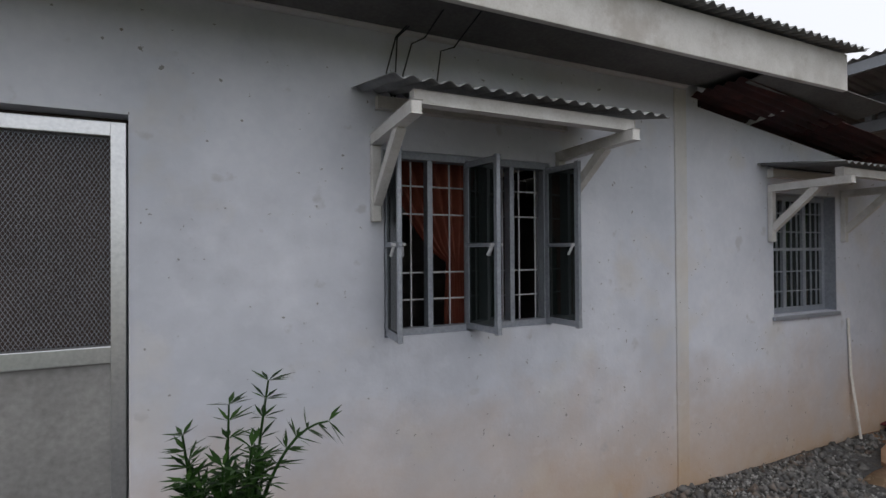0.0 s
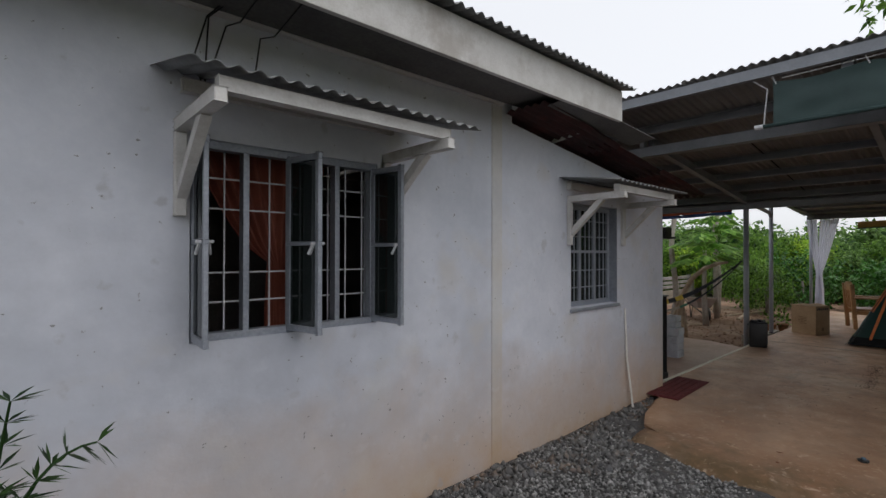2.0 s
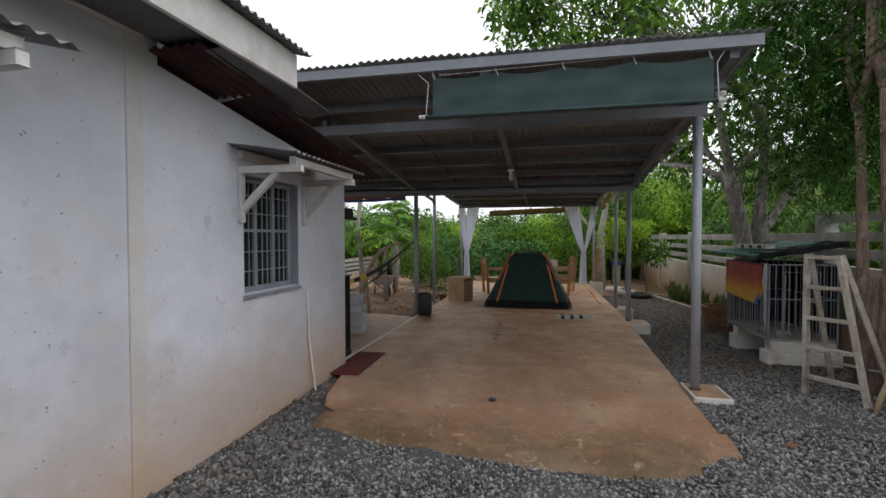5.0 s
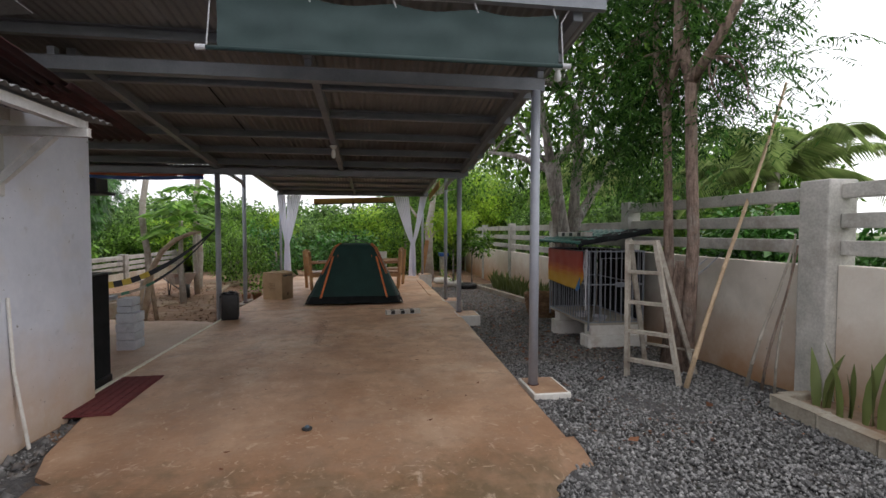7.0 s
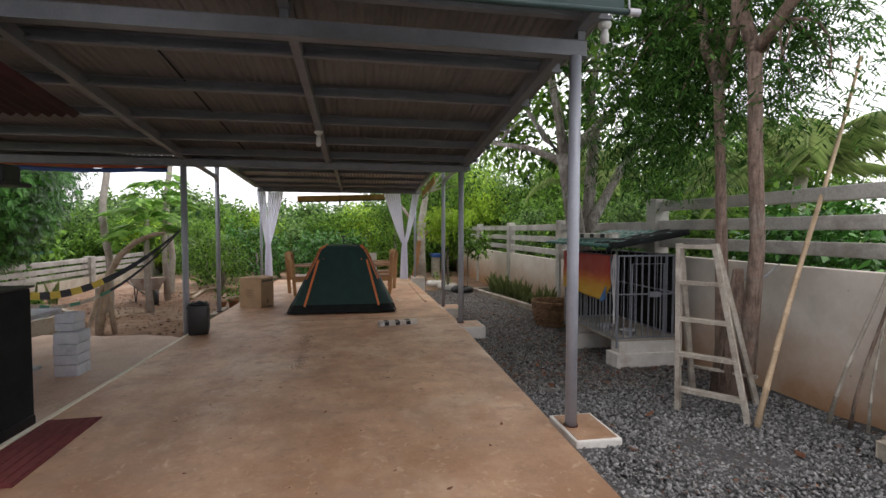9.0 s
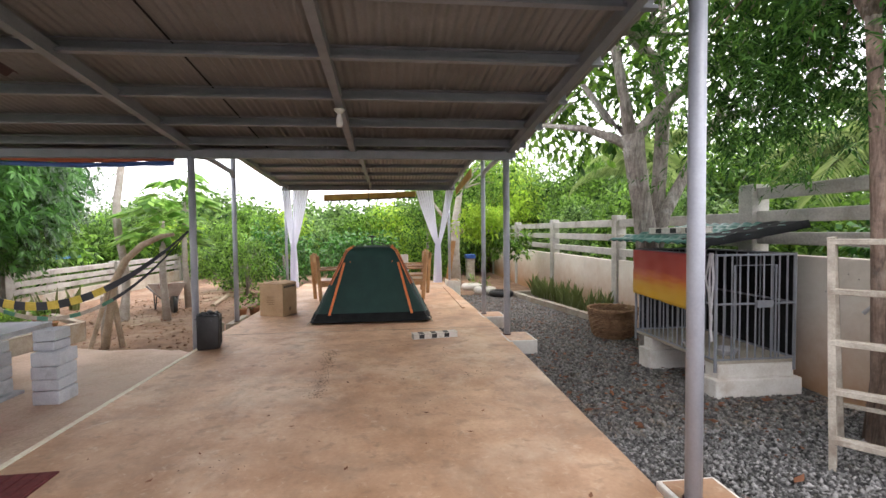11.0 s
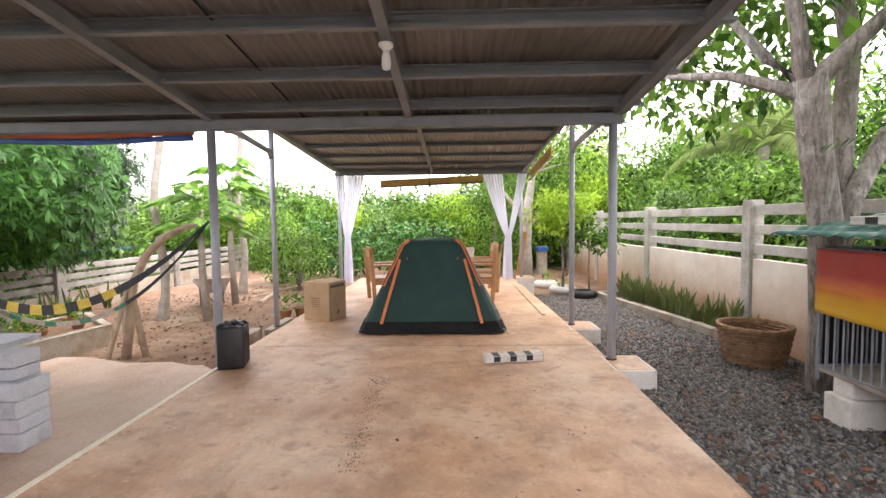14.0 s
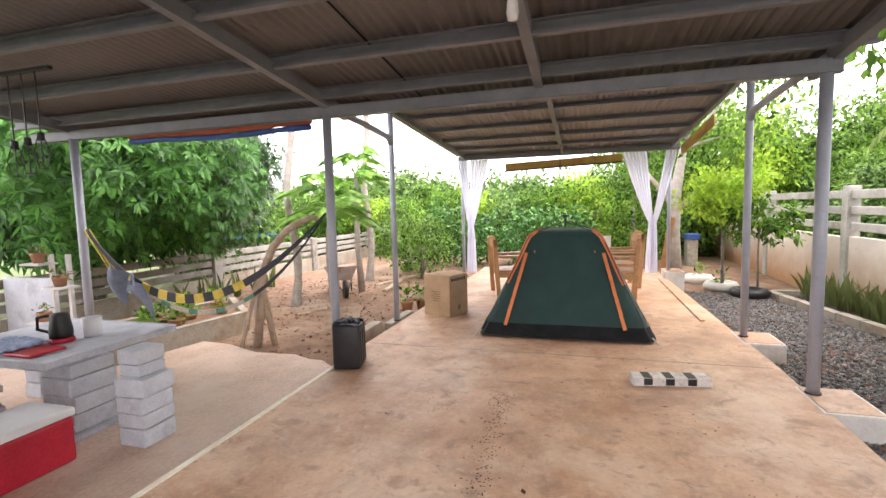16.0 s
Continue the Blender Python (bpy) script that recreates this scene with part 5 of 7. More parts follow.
cage_lamp(14.2, 0.45, 2.52, 1.98, "black wire cage lamp hanging over the tent")
lx = 8.1
for y, z in ((4.42, 2.0), (4.27, 2.02), (4.12, 2.05)):
    cage_lamp(lx, y, 2.58, z - 0.1, "black wire cage lamp over the kitchen table")
t = thing("lamp_bar", (lx, 4.2, 2.58), "black ceiling bar of the pendant lamps", "lamp bar")
part("bar", beamed((lx, 3.95, 2.59), (lx, 4.5, 2.59), 0.04, 0.025, bev=0.003), M["black_plastic"], t)

# ---- dog cage beside the fence ----
def cage():
    x0, x1, y0, y1, zb, zt = 7.12, 8.47, -3.62, -2.87, 0.22, 1.16
    t = thing("dog_cage", (7.8, -3.25, -0.1), "grey barred dog cage on concrete blocks with a green tile roof", "cage")
    gp = M["grey_paint"]
    for x in (x0, x1):
        for y in (y0, y1):
            part("corner_post", tubed([(x, y, zb - 0.1), (x, y, zt)], 0.014, 8), gp, t)
    part("floor_tray", boxed(0.004, x0, x1, y0, y1, zb - 0.03, zb), M["planter"], t)
    bar = tubed([(0, 0, zb), (0, 0, zt)], 0.0075, 6)
    me = bpy.data.meshes.new("bar")
    bar.to_mesh(me)
    bar.free()
    me.materials.append(gp)

    def upright(x, y):
        o = new("bar", me)
        o.parent = t
        o.location = V((x, y, 0)) - t.location
    # black sheets added to stand in for the shade inside the cage
    part("back_panel", boxed(0.0, x0 + 0.02, x1 - 0.02, y0 - 0.03, y0 - 0.02, zb, zt), M["black_sheet"], t, "added black sheet standing for shade at the cage back")
    part("end_panel", boxed(0.0, x1 + 0.016, x1 + 0.024, y0, y1 - 0.05, zb, zt), M["black_sheet"], t, "added black sheet standing for shade at the cage end")
    n = 17
    for k in range(1, n):
        upright(x0 + (x1 - x0) * k / n, y1)
        if k % 2:
            upright(x0 + (x1 - x0) * k / n, y0)
    n = 10
    for k in range(1, n):
        upright(x0, y0 + (y1 - y0) * k / n)
        upright(x1, y0 + (y1 - y0) * k / n)
    for z in (zb + 0.01, 0.72, zt - 0.01):
        for p, q in (((x0, y1), (x1, y1)), ((x0, y0), (x0, y1)), ((x1, y0), (x1, y1)), ((x0, y0), (x1, y0))):
            part("rail", tubed([(*p, z), (*q, z)], 0.010, 6), gp, t)
    d = part("gate", tubed([(x0 - 0.02, y1 - 0.16, zb + 0.02), (x0 - 0.02, y1 - 0.16, 1.06), (x0 - 0.02, y1 - 0.55, 1.06), (x0 - 0.02, y1 - 0.55, zb + 0.02)], 0.009, 6), gp, t)
    part("latch", boxed(0.003, x0 - 0.045, x0 - 0.012, y1 - 0.50, y1 - 0.36, 0.69, 0.75), gp, d, "steel gate latch")
    M["roof_green"] = noise_mat("green_tile_sheet", (0.02, 0.10, 0.085), (0.04, 0.16, 0.13), 0.45, 5, 60, 0.1, 0.0, (0.05, 0.09, 0.07))
    nu, nv = 130, 24
    vs = []
    for j in range(nv + 1):
        for i in range(nu + 1):
            u, v = i / nu, j / nv
            x = 7.06 + 1.72 * u
            y = -2.68 - 1.0 * v
            row = (v * 5) % 1.0
            z = 1.23 + 0.16 * v + 0.022 * abs(math.sin(u * math.pi * 11)) + 0.028 * (1 - row) - (0.02 if j == 0 else 0)
            vs.append((x, y + 0.02 * abs(math.sin(u * math.pi * 11)), z))
    fs = [(j * (nu + 1) + i, j * (nu + 1) + i + 1, (j + 1) * (nu + 1) + i + 1, (j + 1) * (nu + 1) + i) for j in range(nv) for i in range(nu)]
    ob = put_mesh("tile_roof", np_mesh("tile_roof", vs, fs, True), M["roof_green"], t, "green pressed tile roof sheet")
    so = ob.modifiers.new("sheet", "SOLIDIFY")
    so.thickness = 0.006
    vs = [(7.04 + 0.40 * i / 14, -2.69 - 1.0 * j / 14, 1.275 + 0.165 * j / 14 + 0.02 * noise.noise(V((i * 0.5, j * 0.5, 3))) - (0.06 if i == 0 else 0) - (0.03 if j == 0 else 0)) for j in range(15) for i in range(15)]
    fs = [(j * 15 + i, j * 15 + i + 1, j * 15 + i + 16, j * 15 + i + 15) for j in range(14) for i in range(14)]
    ob = put_mesh("cover_sheet", np_mesh("cover_sheet", vs, fs, True), M["black_sheet"], t, "black plastic sheet over the roof end")
    so = ob.modifiers.new("sheet", "SOLIDIFY")
    so.thickness = 0.004
    for x in (7.2, 8.25):
        part("block", boxed(0.012, x - 0.12, x + 0.12, y0 - 0.05, y1 + 0.02, -0.3, 0.06), M["conc_white"], t, "whitewashed concrete support")
        part("block_step", boxed(0.01, x - 0.08, x + 0.1, y0, y1 - 0.03, 0.061, zb - 0.031), M["conc_white"], t)


cage()


def banner():
    m = bpy.data.materials.new("sunset_print")
    m.use_nodes = True
    n, l = m.node_tree.nodes, m.node_tree.links
    b = n["Principled BSDF"]
    co = n.new("ShaderNodeTexCoord")
    sp = n.new("ShaderNodeSeparateXYZ")
    l.new(co.outputs["Object"], sp.inputs[0])
    nz = n.new("ShaderNodeTexNoise")
    nz.inputs["Scale"].default_value = 4
    nz.inputs["Detail"].default_value = 6
    mp = n.new("ShaderNodeMapping")
    mp.inputs["Scale"].default_value = (1, 1, 5)
    l.new(co.outputs["Object"], mp.inputs[0])
    l.new(mp.outputs[0], nz.inputs["Vector"])
    ma = n.new("ShaderNodeMath")
    ma.operation = "MULTIPLY_ADD"
    ma.inputs[1].default_value = 0.14
    l.new(nz.outputs[0], ma.inputs[0])
    l.new(sp.outputs["Z"], ma.inputs[2])
    mr = n.new("ShaderNodeMapRange")
    mr.inputs["From Min"].default_value, mr.inputs["From Max"].default_value = -0.04, 0.54
    l.new(ma.outputs[0], mr.inputs["Value"])
    r = n.new("ShaderNodeValToRGB")
    e = r.color_ramp.elements
    e[0].color, e[1].color = (0.62, 0.40, 0.02, 1), (0.38, 0.03, 0.03, 1)
    e.new(0.34).color = (0.60, 0.30, 0.02, 1)
    e.new(0.48).color = (0.55, 0.13, 0.02, 1)
    e.new(0.62).color = (0.40, 0.04, 0.025, 1)
    l.new(mr.outputs[0], r.inputs[0])
    l.new(r.outputs[0], b.inputs["Base Color"])
    b.inputs["Roughness"].default_value = 0.45
    nu, nv = 40, 16
    vs = []
    for j in range(nv + 1):
        for i in range(nu + 1):
            u, v = i / nu, j / nv
            x = 8.46 - 1.23 * u
            zb = 0.66 - 0.05 * u + (0.5 * max(0, u - 0.86) ** 1.2 * 4)
            z = 1.15 + (zb - 1.15) * v
            y = -2.83 + 0.012 * noise.noise(V((u * 6, v * 4, 7))) - 0.03 * max(0, u - 0.8) * v * 3
            vs.append((x, y, z))
    fs = [(j * (nu + 1) + i, j * (nu + 1) + i + 1, (j + 1) * (nu + 1) + i + 1, (j + 1) * (nu + 1) + i) for j in range(nv) for i in range(nu)]
    t = thing("cage_banner", (7.9, -2.84, 0.7), "printed sunset banner in red, orange and yellow tied to the cage", "banner")
    ob = put_mesh("cloth", np_mesh("cloth", vs, fs, True), None, t)
    ob.data.materials.append(m)
    so = ob.modifiers.new("sheet", "SOLIDIFY")
    so.thickness = 0.003
    M["blue_back"] = noise_mat("blue_backing", (0.02, 0.12, 0.35), (0.04, 0.2, 0.45), 0.5, 6, 60, 0.05)
    bm = bmesh.new()
    f = bm.faces.new([bm.verts.new(p) for p in ((7.30, -2.825, 0.80), (7.44, -2.822, 0.62), (7.36, -2.81, 0.61), (7.29, -2.815, 0.65))])
    ex = bmesh.ops.extrude_face_region(bm, geom=[f])
    for v in ex["geom"]:
        if isinstance(v, bmesh.types.BMVert):
            v.co.y -= 0.005
    part("turned_corner", bm, M["blue_back"], t, "blue underside of the folded corner")


banner()
striped_board((8.25, -2.95, 1.36), (7.45, -3.02, 1.37), 0.09, 0.05, "white board with black stripes lying on the cage roof")
t = thing("rope_coil", (7.12, -2.84, 0.8), "knotted white rope hanging on the cage corner", "rope")
for k in range(3):
    part("strand", tubed([(7.13 + 0.012 * k, -2.84, 1.17), (7.10 + 0.05 * k, -2.83, 0.95), (7.12 + 0.02 * k, -2.83, 0.70 + 0.06 * k), (7.14, -2.835, 0.62)], 0.009, 6), M["bar_white"], t)
part("tail", tubed([(7.12, -2.83, 0.63), (7.13, -2.83, 0.5), (7.11, -2.83, 0.40)], 0.012, 6), M["bar_white"], t)
for x, y in ((7.32, -3.12), (7.62, -3.0)):
    t = tagged(part("food_bowl", lathed((x, y, 0.222), [(0.07, 0), (0.095, 0.05), (0.10, 0.06), (0.092, 0.058), (0.07, 0.02)], 18), M["bar_white"], smooth=True), "white enamel dog bowl on the cage floor", "bowl", "bowls in the cage")

# ---- ladder, poles ----
def ladder():
    t = thing("step_ladder", (5.65, -2.85, -0.06), "weathered whitewashed wooden step ladder", "ladder")
    bl, br = V((5.81, -2.67, -0.06)), V((5.43, -2.99, -0.06))
    tl, tr = V((5.88, -2.70, 1.32)), V((5.68, -2.87, 1.32))
    fwd = V((-0.65, 0.76, 0))
    for a, b in ((bl, tl), (br, tr)):
        part("stile", beamed(a, b, 0.07, 0.028, (bl - br).normalized(), 0.004), M["old_wood"], t)
    for f in (0.13, 0.34, 0.55, 0.77, 0.985):
        part("rung", beamed(bl.lerp(tl, f), br.lerp(tr, f), 0.07, 0.026, bev=0.004), M["old_wood"], t)
    back = V((0.36, -0.42, 0))
    for a, b in ((bl, tl), (br, tr)):
        part("rear_leg", beamed(a + back, b + back * 0.10, 0.045, 0.022, (1, 0, 0), 0.003), M["old_wood"], t)
    part("rear_brace", beamed(bl + back * 0.95 + V((0, 0, 0.25)), br + back * 0.95 + V((0, 0, 0.25)), 0.04, 0.02), M["old_wood"], t)


ladder()


def bamboo_pole(p, q, r, label, n=11, m="bamboo"):
    p, q = V(p), V(q)
    pts, rad = [], []
    for k in range(n):
        for e, rr in ((0.0, 1.0), (0.94, 0.95), (0.97, 1.22)):
            f = (k + e) / n
            pts.append(p.lerp(q, f) + V((0.012 * math.sin(f * 5), 0.01 * math.sin(f * 7), 0)))
            rad.append(r * rr * (1 - 0.45 * f))
    ob = part("bamboo_pole", tubed(pts, rad, 10), M[m], smooth=True)
    return tagged(ob, label, "pole")


bamboo_pole((5.37, -3.01, -0.05), (5.93, -4.50, 3.0), 0.024, "long dry bamboo pole leaning over the fence rail")
bamboo_pole((5.33, -3.60, -0.04), (5.02, -3.76, 1.36), 0.017, "old peeling stick leaning on the fence post", 6, "old_wood")
bamboo_pole((5.22, -3.66, -0.04), (5.00, -3.77, 1.30), 0.014, "brown stick leaning on the fence post", 6, "bark_red")
bamboo_pole((5.12, -3.70, -0.04), (5.03, -3.77, 1.40), 0.012, "thin stick leaning on the fence post", 6, "old_wood")
bamboo_pole((6.4, -3.5, 0.75), (6.18, -3.82, 1.12), 0.014, "white plastic pipe wedged in the tree fork", 3, "bar_white")
bamboo_pole((6.2, -3.55, 0.78), (6.02, -3.82, 1.14), 0.014, "white plastic pipe wedged in the tree fork", 3, "bar_white")

# ---- planting beds of snake plants ----
def snake_plant(x, y, z, n, h, seed):
    r = np.random.default_rng(seed)
    t = thing("snake_plant", (x, y, z), "upright snake plant with yellow-edged leaves in the bed", "plant", "snake plants along the fence")
    for k in range(n):
        a, le = r.uniform(0, 6.28), r.uniform(0.01, 0.16)
        hh = h * r.uniform(0.6, 1.15)
        px, py = x + r.normal(0, 0.05), y + r.normal(0, 0.04)
        bm = bmesh.new()
        tw = r.uniform(0, 3.14)
        prev = None
        for i in range(5):
            f = i / 4
            w = 0.033 * (0.7 + 1.2 * f * (1 - f) * 1.6) * (1 - f ** 4)
            c = V((px + math.cos(a) * le * f * f * 1.4, py + math.sin(a) * le * f * f * 1.4, z - 0.02 + hh * f))
            s = V((math.cos(tw + f), math.sin(tw + f), 0)) * max(w, 0.002)
            nrm = V((-s.y, s.x, 0)) * 0.3
            row = [bm.verts.new(c - s + nrm), bm.verts.new(c), bm.verts.new(c + s + nrm)]
            if prev:
                bm.faces.new((prev[0], prev[1], row[1], row[0]))
                bm.faces.new((prev[1], prev[2], row[2], row[1]))
            prev = row
        part("leaf", bm, M["leaf_sans"], t, smooth=True)


def bed(x0, x1, y_in, y_out, n, zoff=0.12, skew=0.0):
    t = thing("bed_border", ((x0 + x1) / 2, y_in, float(ground_z(x0, y_in))), "low border of grey concrete blocks round the planting bed", "border")
    k = max(1, int((x1 - x0) / 0.42))
    for i in range(k):
        a, b = x0 + (x1 - x0) * i / k, x0 + (x1 - x0) * (i + 1) / k - 0.012
        z = float(ground_z((a + b) / 2, y_in))
        ya, yb = y_in + skew * (a - x0), y_in + skew * (b - x0)
        part("block", beamed((a, ya, z + zoff / 2 - 0.05 + 0.005 * math.sin(i * 5)), (b, yb + 0.006 * math.sin(i * 3), z + zoff / 2 - 0.05), 0.11, zoff + 0.1, bev=0.008), M["planter"], t)
    for x in (x0, x1):
        z = float(ground_z(x, y_in))
        part("block", boxed(0.008, x - 0.05, x + 0.05, y_out, y_in + skew * (x - x0) - 0.065, z - 0.1, z + zoff), M["planter"], t)
    z = float(ground_z((x0 + x1) / 2, y_in)) + zoff * 0.6
    part("soil", boxed(0.0, x0 + 0.052, x1 - 0.052, y_out, y_in - 0.065, z - 0.2, z), M["earth"], t)
    return z


z = bed(10.6, 14.75, -3.58, -3.86, 20, skew=0.135)
rr = np.random.default_rng(11)
for k in range(26):
    snake_plant(10.75 + k * 0.152, -3.72 + 0.07 * k * 0.152 + rr.normal(0, 0.05), z, int(rr.integers(5, 9)), 0.47 if k % 7 else 0.32, 100 + k)
z = bed(1.0, 4.82, -3.42, -3.86, 9)
for k, x in enumerate((4.62, 4.45, 4.2, 3.9, 3.3)):
    snake_plant(x, -3.65, z, 3, 0.56, 300 + k)

for k, x in enumerate((12.3, 12.7, 13.0, 13.4, 13.7, 14.4, 14.8)):
    snake_plant(x, 7.2 + 0.12 * math.sin(k * 3), float(ground_z(x, 7.2)), 7, 0.55, 330 + k)

# ---- basket ----
def basket():
    c = V((9.9, -3.28, float(ground_z(9.4, -3.1))))
    t = thing("wicker_basket", c, "large round brown wicker basket on the gravel", "basket")
    M["wicker"] = noise_mat("brown_wicker", (0.16, 0.085, 0.045), (0.30, 0.18, 0.10), 0.8, 14, 80, 0.4, island=0.3)
    bm = bmesh.new()
    rows = 13
    for j in range(rows):
        r = 0.25 + 0.09 * (j / rows) ** 0.6
        z = 0.02 + 0.03 * j
        pts = [c + V(((r + 0.010 * (1 if (k + j) % 2 else -1)) * math.cos(k * math.pi / 18), (r + 0.010 * (1 if (k + j) % 2 else -1)) * math.sin(k * math.pi / 18), z + 0.006 * math.sin(k))) for k in range(37)]
        tube(bm, pts, 0.017, 5, False)
    part("weave", bm, M["wicker"], t)
    bm = bmesh.new()
    for s in (0, 1):
        tube(bm, [c + V((0.35 * math.cos(k * math.pi / 18), 0.35 * math.sin(k * math.pi / 18), 0.415 + 0.012 * math.sin(k * 2.1 + s * 3))) for k in range(37)], 0.019, 6, False)
    part("rim", bm, M["wicker"], t)
    part("bottom", lathed((c.x, c.y, c.z + 0.005), [(0.25, 0), (0.25, 0.02)], 20), M["wicker"], t)


basket()

# ---- wooden armchairs behind the tent ----
def armchair(m):
    t = thing("wooden_armchair", (0, 0, 0), "heavy varnished wooden armchair with a carved back", "chair", "chairs behind the tent")
    w = M["wood_chair"]
    for y in (-0.28, 0.28):
        part("leg", boxed(0.008, 0.22, 0.29, y - 0.035, y + 0.035, 0, 0.62), w, t)
        part("rear_leg", beamed((-0.24, y, 0.0), (-0.30, y, 0.92), 0.07, 0.06, (0, 1, 0), 0.008), w, t)
        part("arm", boxed(0.01, -0.27, 0.33, y - 0.05, y + 0.05, 0.62, 0.655), w, t)
        part("side_rail", boxed(0.006, -0.25, 0.25, y - 0.02, y + 0.02, 0.30, 0.38), w, t)
    part("seat", boxed(0.01, -0.24, 0.29, -0.27, 0.27, 0.382, 0.42), w, t)
    for k in range(5):
        y = -0.2 + 0.1 * k
        part("slat", beamed((-0.255, y, 0.43), (-0.29, y, 0.80), 0.05, 0.018, (1, 0, 0), 0.004), w, t)
    bm = bmesh.new()
    nn = 18
    top = [bm.verts.new((-0.315, -0.31 + 0.62 * i / nn, 0.90 + 0.05 * math.sin(i / nn * math.pi) + 0.02 * math.cos(i / nn * 6 * math.pi))) for i in range(nn + 1)]
    bot = [bm.verts.new((-0.305, -0.31 + 0.62 * i / nn, 0.78)) for i in range(nn + 1)]
    for i in range(nn):
        bm.faces.new((top[i], top[i + 1], bot[i + 1], bot[i]))
    ex = bmesh.ops.extrude_face_region(bm, geom=list(bm.faces))
    for v in ex["geom"]:
        if isinstance(v, bmesh.types.BMVert):
            v.co.x += 0.045
    part("crest", bm, w, t, "carved crest rail")
    t.matrix_basis = m
    return t


chair = armchair(pose(13.15, 1.22, 0.0, 0, 0, -70))
copy_thing(chair, pose(13.15, -0.46, 0.0, 0, 0, 85))
copy_thing(chair, pose(14.1, -0.56, 0.0, 0, 0, 100))
t = thing("white_chair", (14.9, -0.2, 0), "rounded pale plastic chair back behind the tent", "chair")
part("back", beamed((14.9, -0.45, 0.62), (14.9, 0.0, 0.62), 0.03, 0.40, bev=0.01), M["conc_white"], t)
part("seat", boxed(0.02, 14.9, 15.3, -0.45, 0.0, 0.39, 0.42), M["conc_white"], t)
for x in (14.92, 15.27):
    for y in (-0.42, -0.03):
        part("leg", tubed([(x, y, 0.0), (x, y, 0.39)], 0.018, 8), M["conc_white"], t)

# rolled yellow awning beyond the tent, blue and orange tarpaulin along the girder
t = thing("yellow_awning", (15.4, 0.4, 2.28), "yellowed awning board hanging at the far roof edge", "awning")
part("board", beamed((15.4, -0.68, 2.33), (15.4, 1.62, 2.25), 0.03, 0.15), M["yellow_old"], t)
part("edge", beamed((15.39, -0.68, 2.25), (15.39, 1.66, 2.165), 0.04, 0.025), M["black_plastic"], t)
M["tarp_orange"] = noise_mat("orange_tarp", (0.35, 0.07, 0.03), (0.48, 0.12, 0.05), 0.5, 6, 90, 0.2)
M["tarp_blue"] = noise_mat("blue_tarp", (0.02, 0.07, 0.26), (0.04, 0.12, 0.38), 0.5, 6, 90, 0.2)
t = thing("rolled_tarpaulin", (9.55, 3.7, 2.26), "rolled orange and blue tarpaulin along the roof girder", "tarpaulin")
for dz, r, mm in ((0.03, 0.05, "tarp_orange"), (-0.045, 0.03, "tarp_blue")):
    part("roll", tubed([(9.54, y, 2.30 + dz + 0.012 * math.sin(y * 3)) for y in np.linspace(2.62, 4.9, 14)], [r * (1 + 0.15 * math.sin(k * 2.2)) for k in range(14)], 10), M[mm], t, smooth=True)

# ---- outdoor kitchen ----
def block_stack(c, rows, label, rz=0):
    t = thing("block_stack", c, label, "block stack", "stacks of grey blocks")
    z = c[2]
    for k, (w, d, h, dx, dy, rot) in enumerate(rows):
        bm = boxed(0.012, -w / 2, w / 2, -d / 2, d / 2, 0, h - 0.006)
        bmesh.ops.transform(bm, matrix=Matrix.Translation((c[0] + dx, c[1] + dy, z)) @ Matrix.Rotation(radians(rz + rot), 4, "Z"), verts=bm.verts)
        part("block", bm, M["block"], t)
        z += h


block_stack((7.80, 2.92, -0.08), [(0.25, 0.22, 0.125, 0, 0, 0), (0.25, 0.22, 0.10, 0.004, 0.005, 2), (0.25, 0.22, 0.115, -0.005, 0, -2), (0.26, 0.23, 0.125, 0, -0.004, 4), (0.20, 0.18, 0.085, 0.01, 0.02, -3), (0.21, 0.18, 0.10, 0.005, 0.015, 1)], "stack of six pale grey painted concrete blocks")
block_stack((7.83, 3.56, -0.08), [(0.46, 0.40, 0.04, 0, 0, 0), (0.34, 0.30, 0.13, 0, 0, 0), (0.33, 0.30, 0.12, 0.005, 0, 2), (0.34, 0.30, 0.13, 0, 0.005, -2), (0.32, 0.28, 0.10, 0, 0, 1)], "pile of grey blocks carrying the kitchen table")
block_stack((8.3, 4.5, -0.08), [(0.34, 0.30, 0.13, 0, 0, 0), (0.33, 0.30, 0.13, 0.005, 0, 2), (0.34, 0.30, 0.13, 0, 0.005, -2), (0.32, 0.28, 0.13, 0, 0, 1)], "pile of grey blocks carrying the kitchen table")
block_stack((7.42, 4.0, -0.08), [(0.42, 0.20, 0.15, 0, 0, 0), (0.42, 0.20, 0.14, 0.03, 0, 3), (0.40, 0.20, 0.12, 0, 0.01, -2)], "low wall of grey blocks beside the table", 70)
tagged(part("plank", beamed((7.30, 3.72, 0.352), (7.54, 4.36, 0.352), 0.26, 0.035, bev=0.004), M["old_wood"]), "weathered plank laid on the low block wall", "plank")
bm = beamed((7.55, 4.12, 0.465), (8.6, 4.12, 0.465), 1.3, 0.05, bev=0.008)
tagged(part("table_slab", bm, M["block"]), "thick grey painted concrete table slab on block piles", "table")
M["white_plastic"] = noise_mat("white_plastic", (0.70, 0.70, 0.70), (0.78, 0.78, 0.78), 0.4, 6, 60, 0.05, grain=0.1)
M["red_plastic"] = noise_mat("red_plastic", (0.42, 0.012, 0.03), (0.52, 0.02, 0.045), 0.35, 5, 60, 0.05)
t = thing("cool_box", (7.2, 3.3, -0.08), "red cool box with a white lid on the kitchen floor", "cool box")
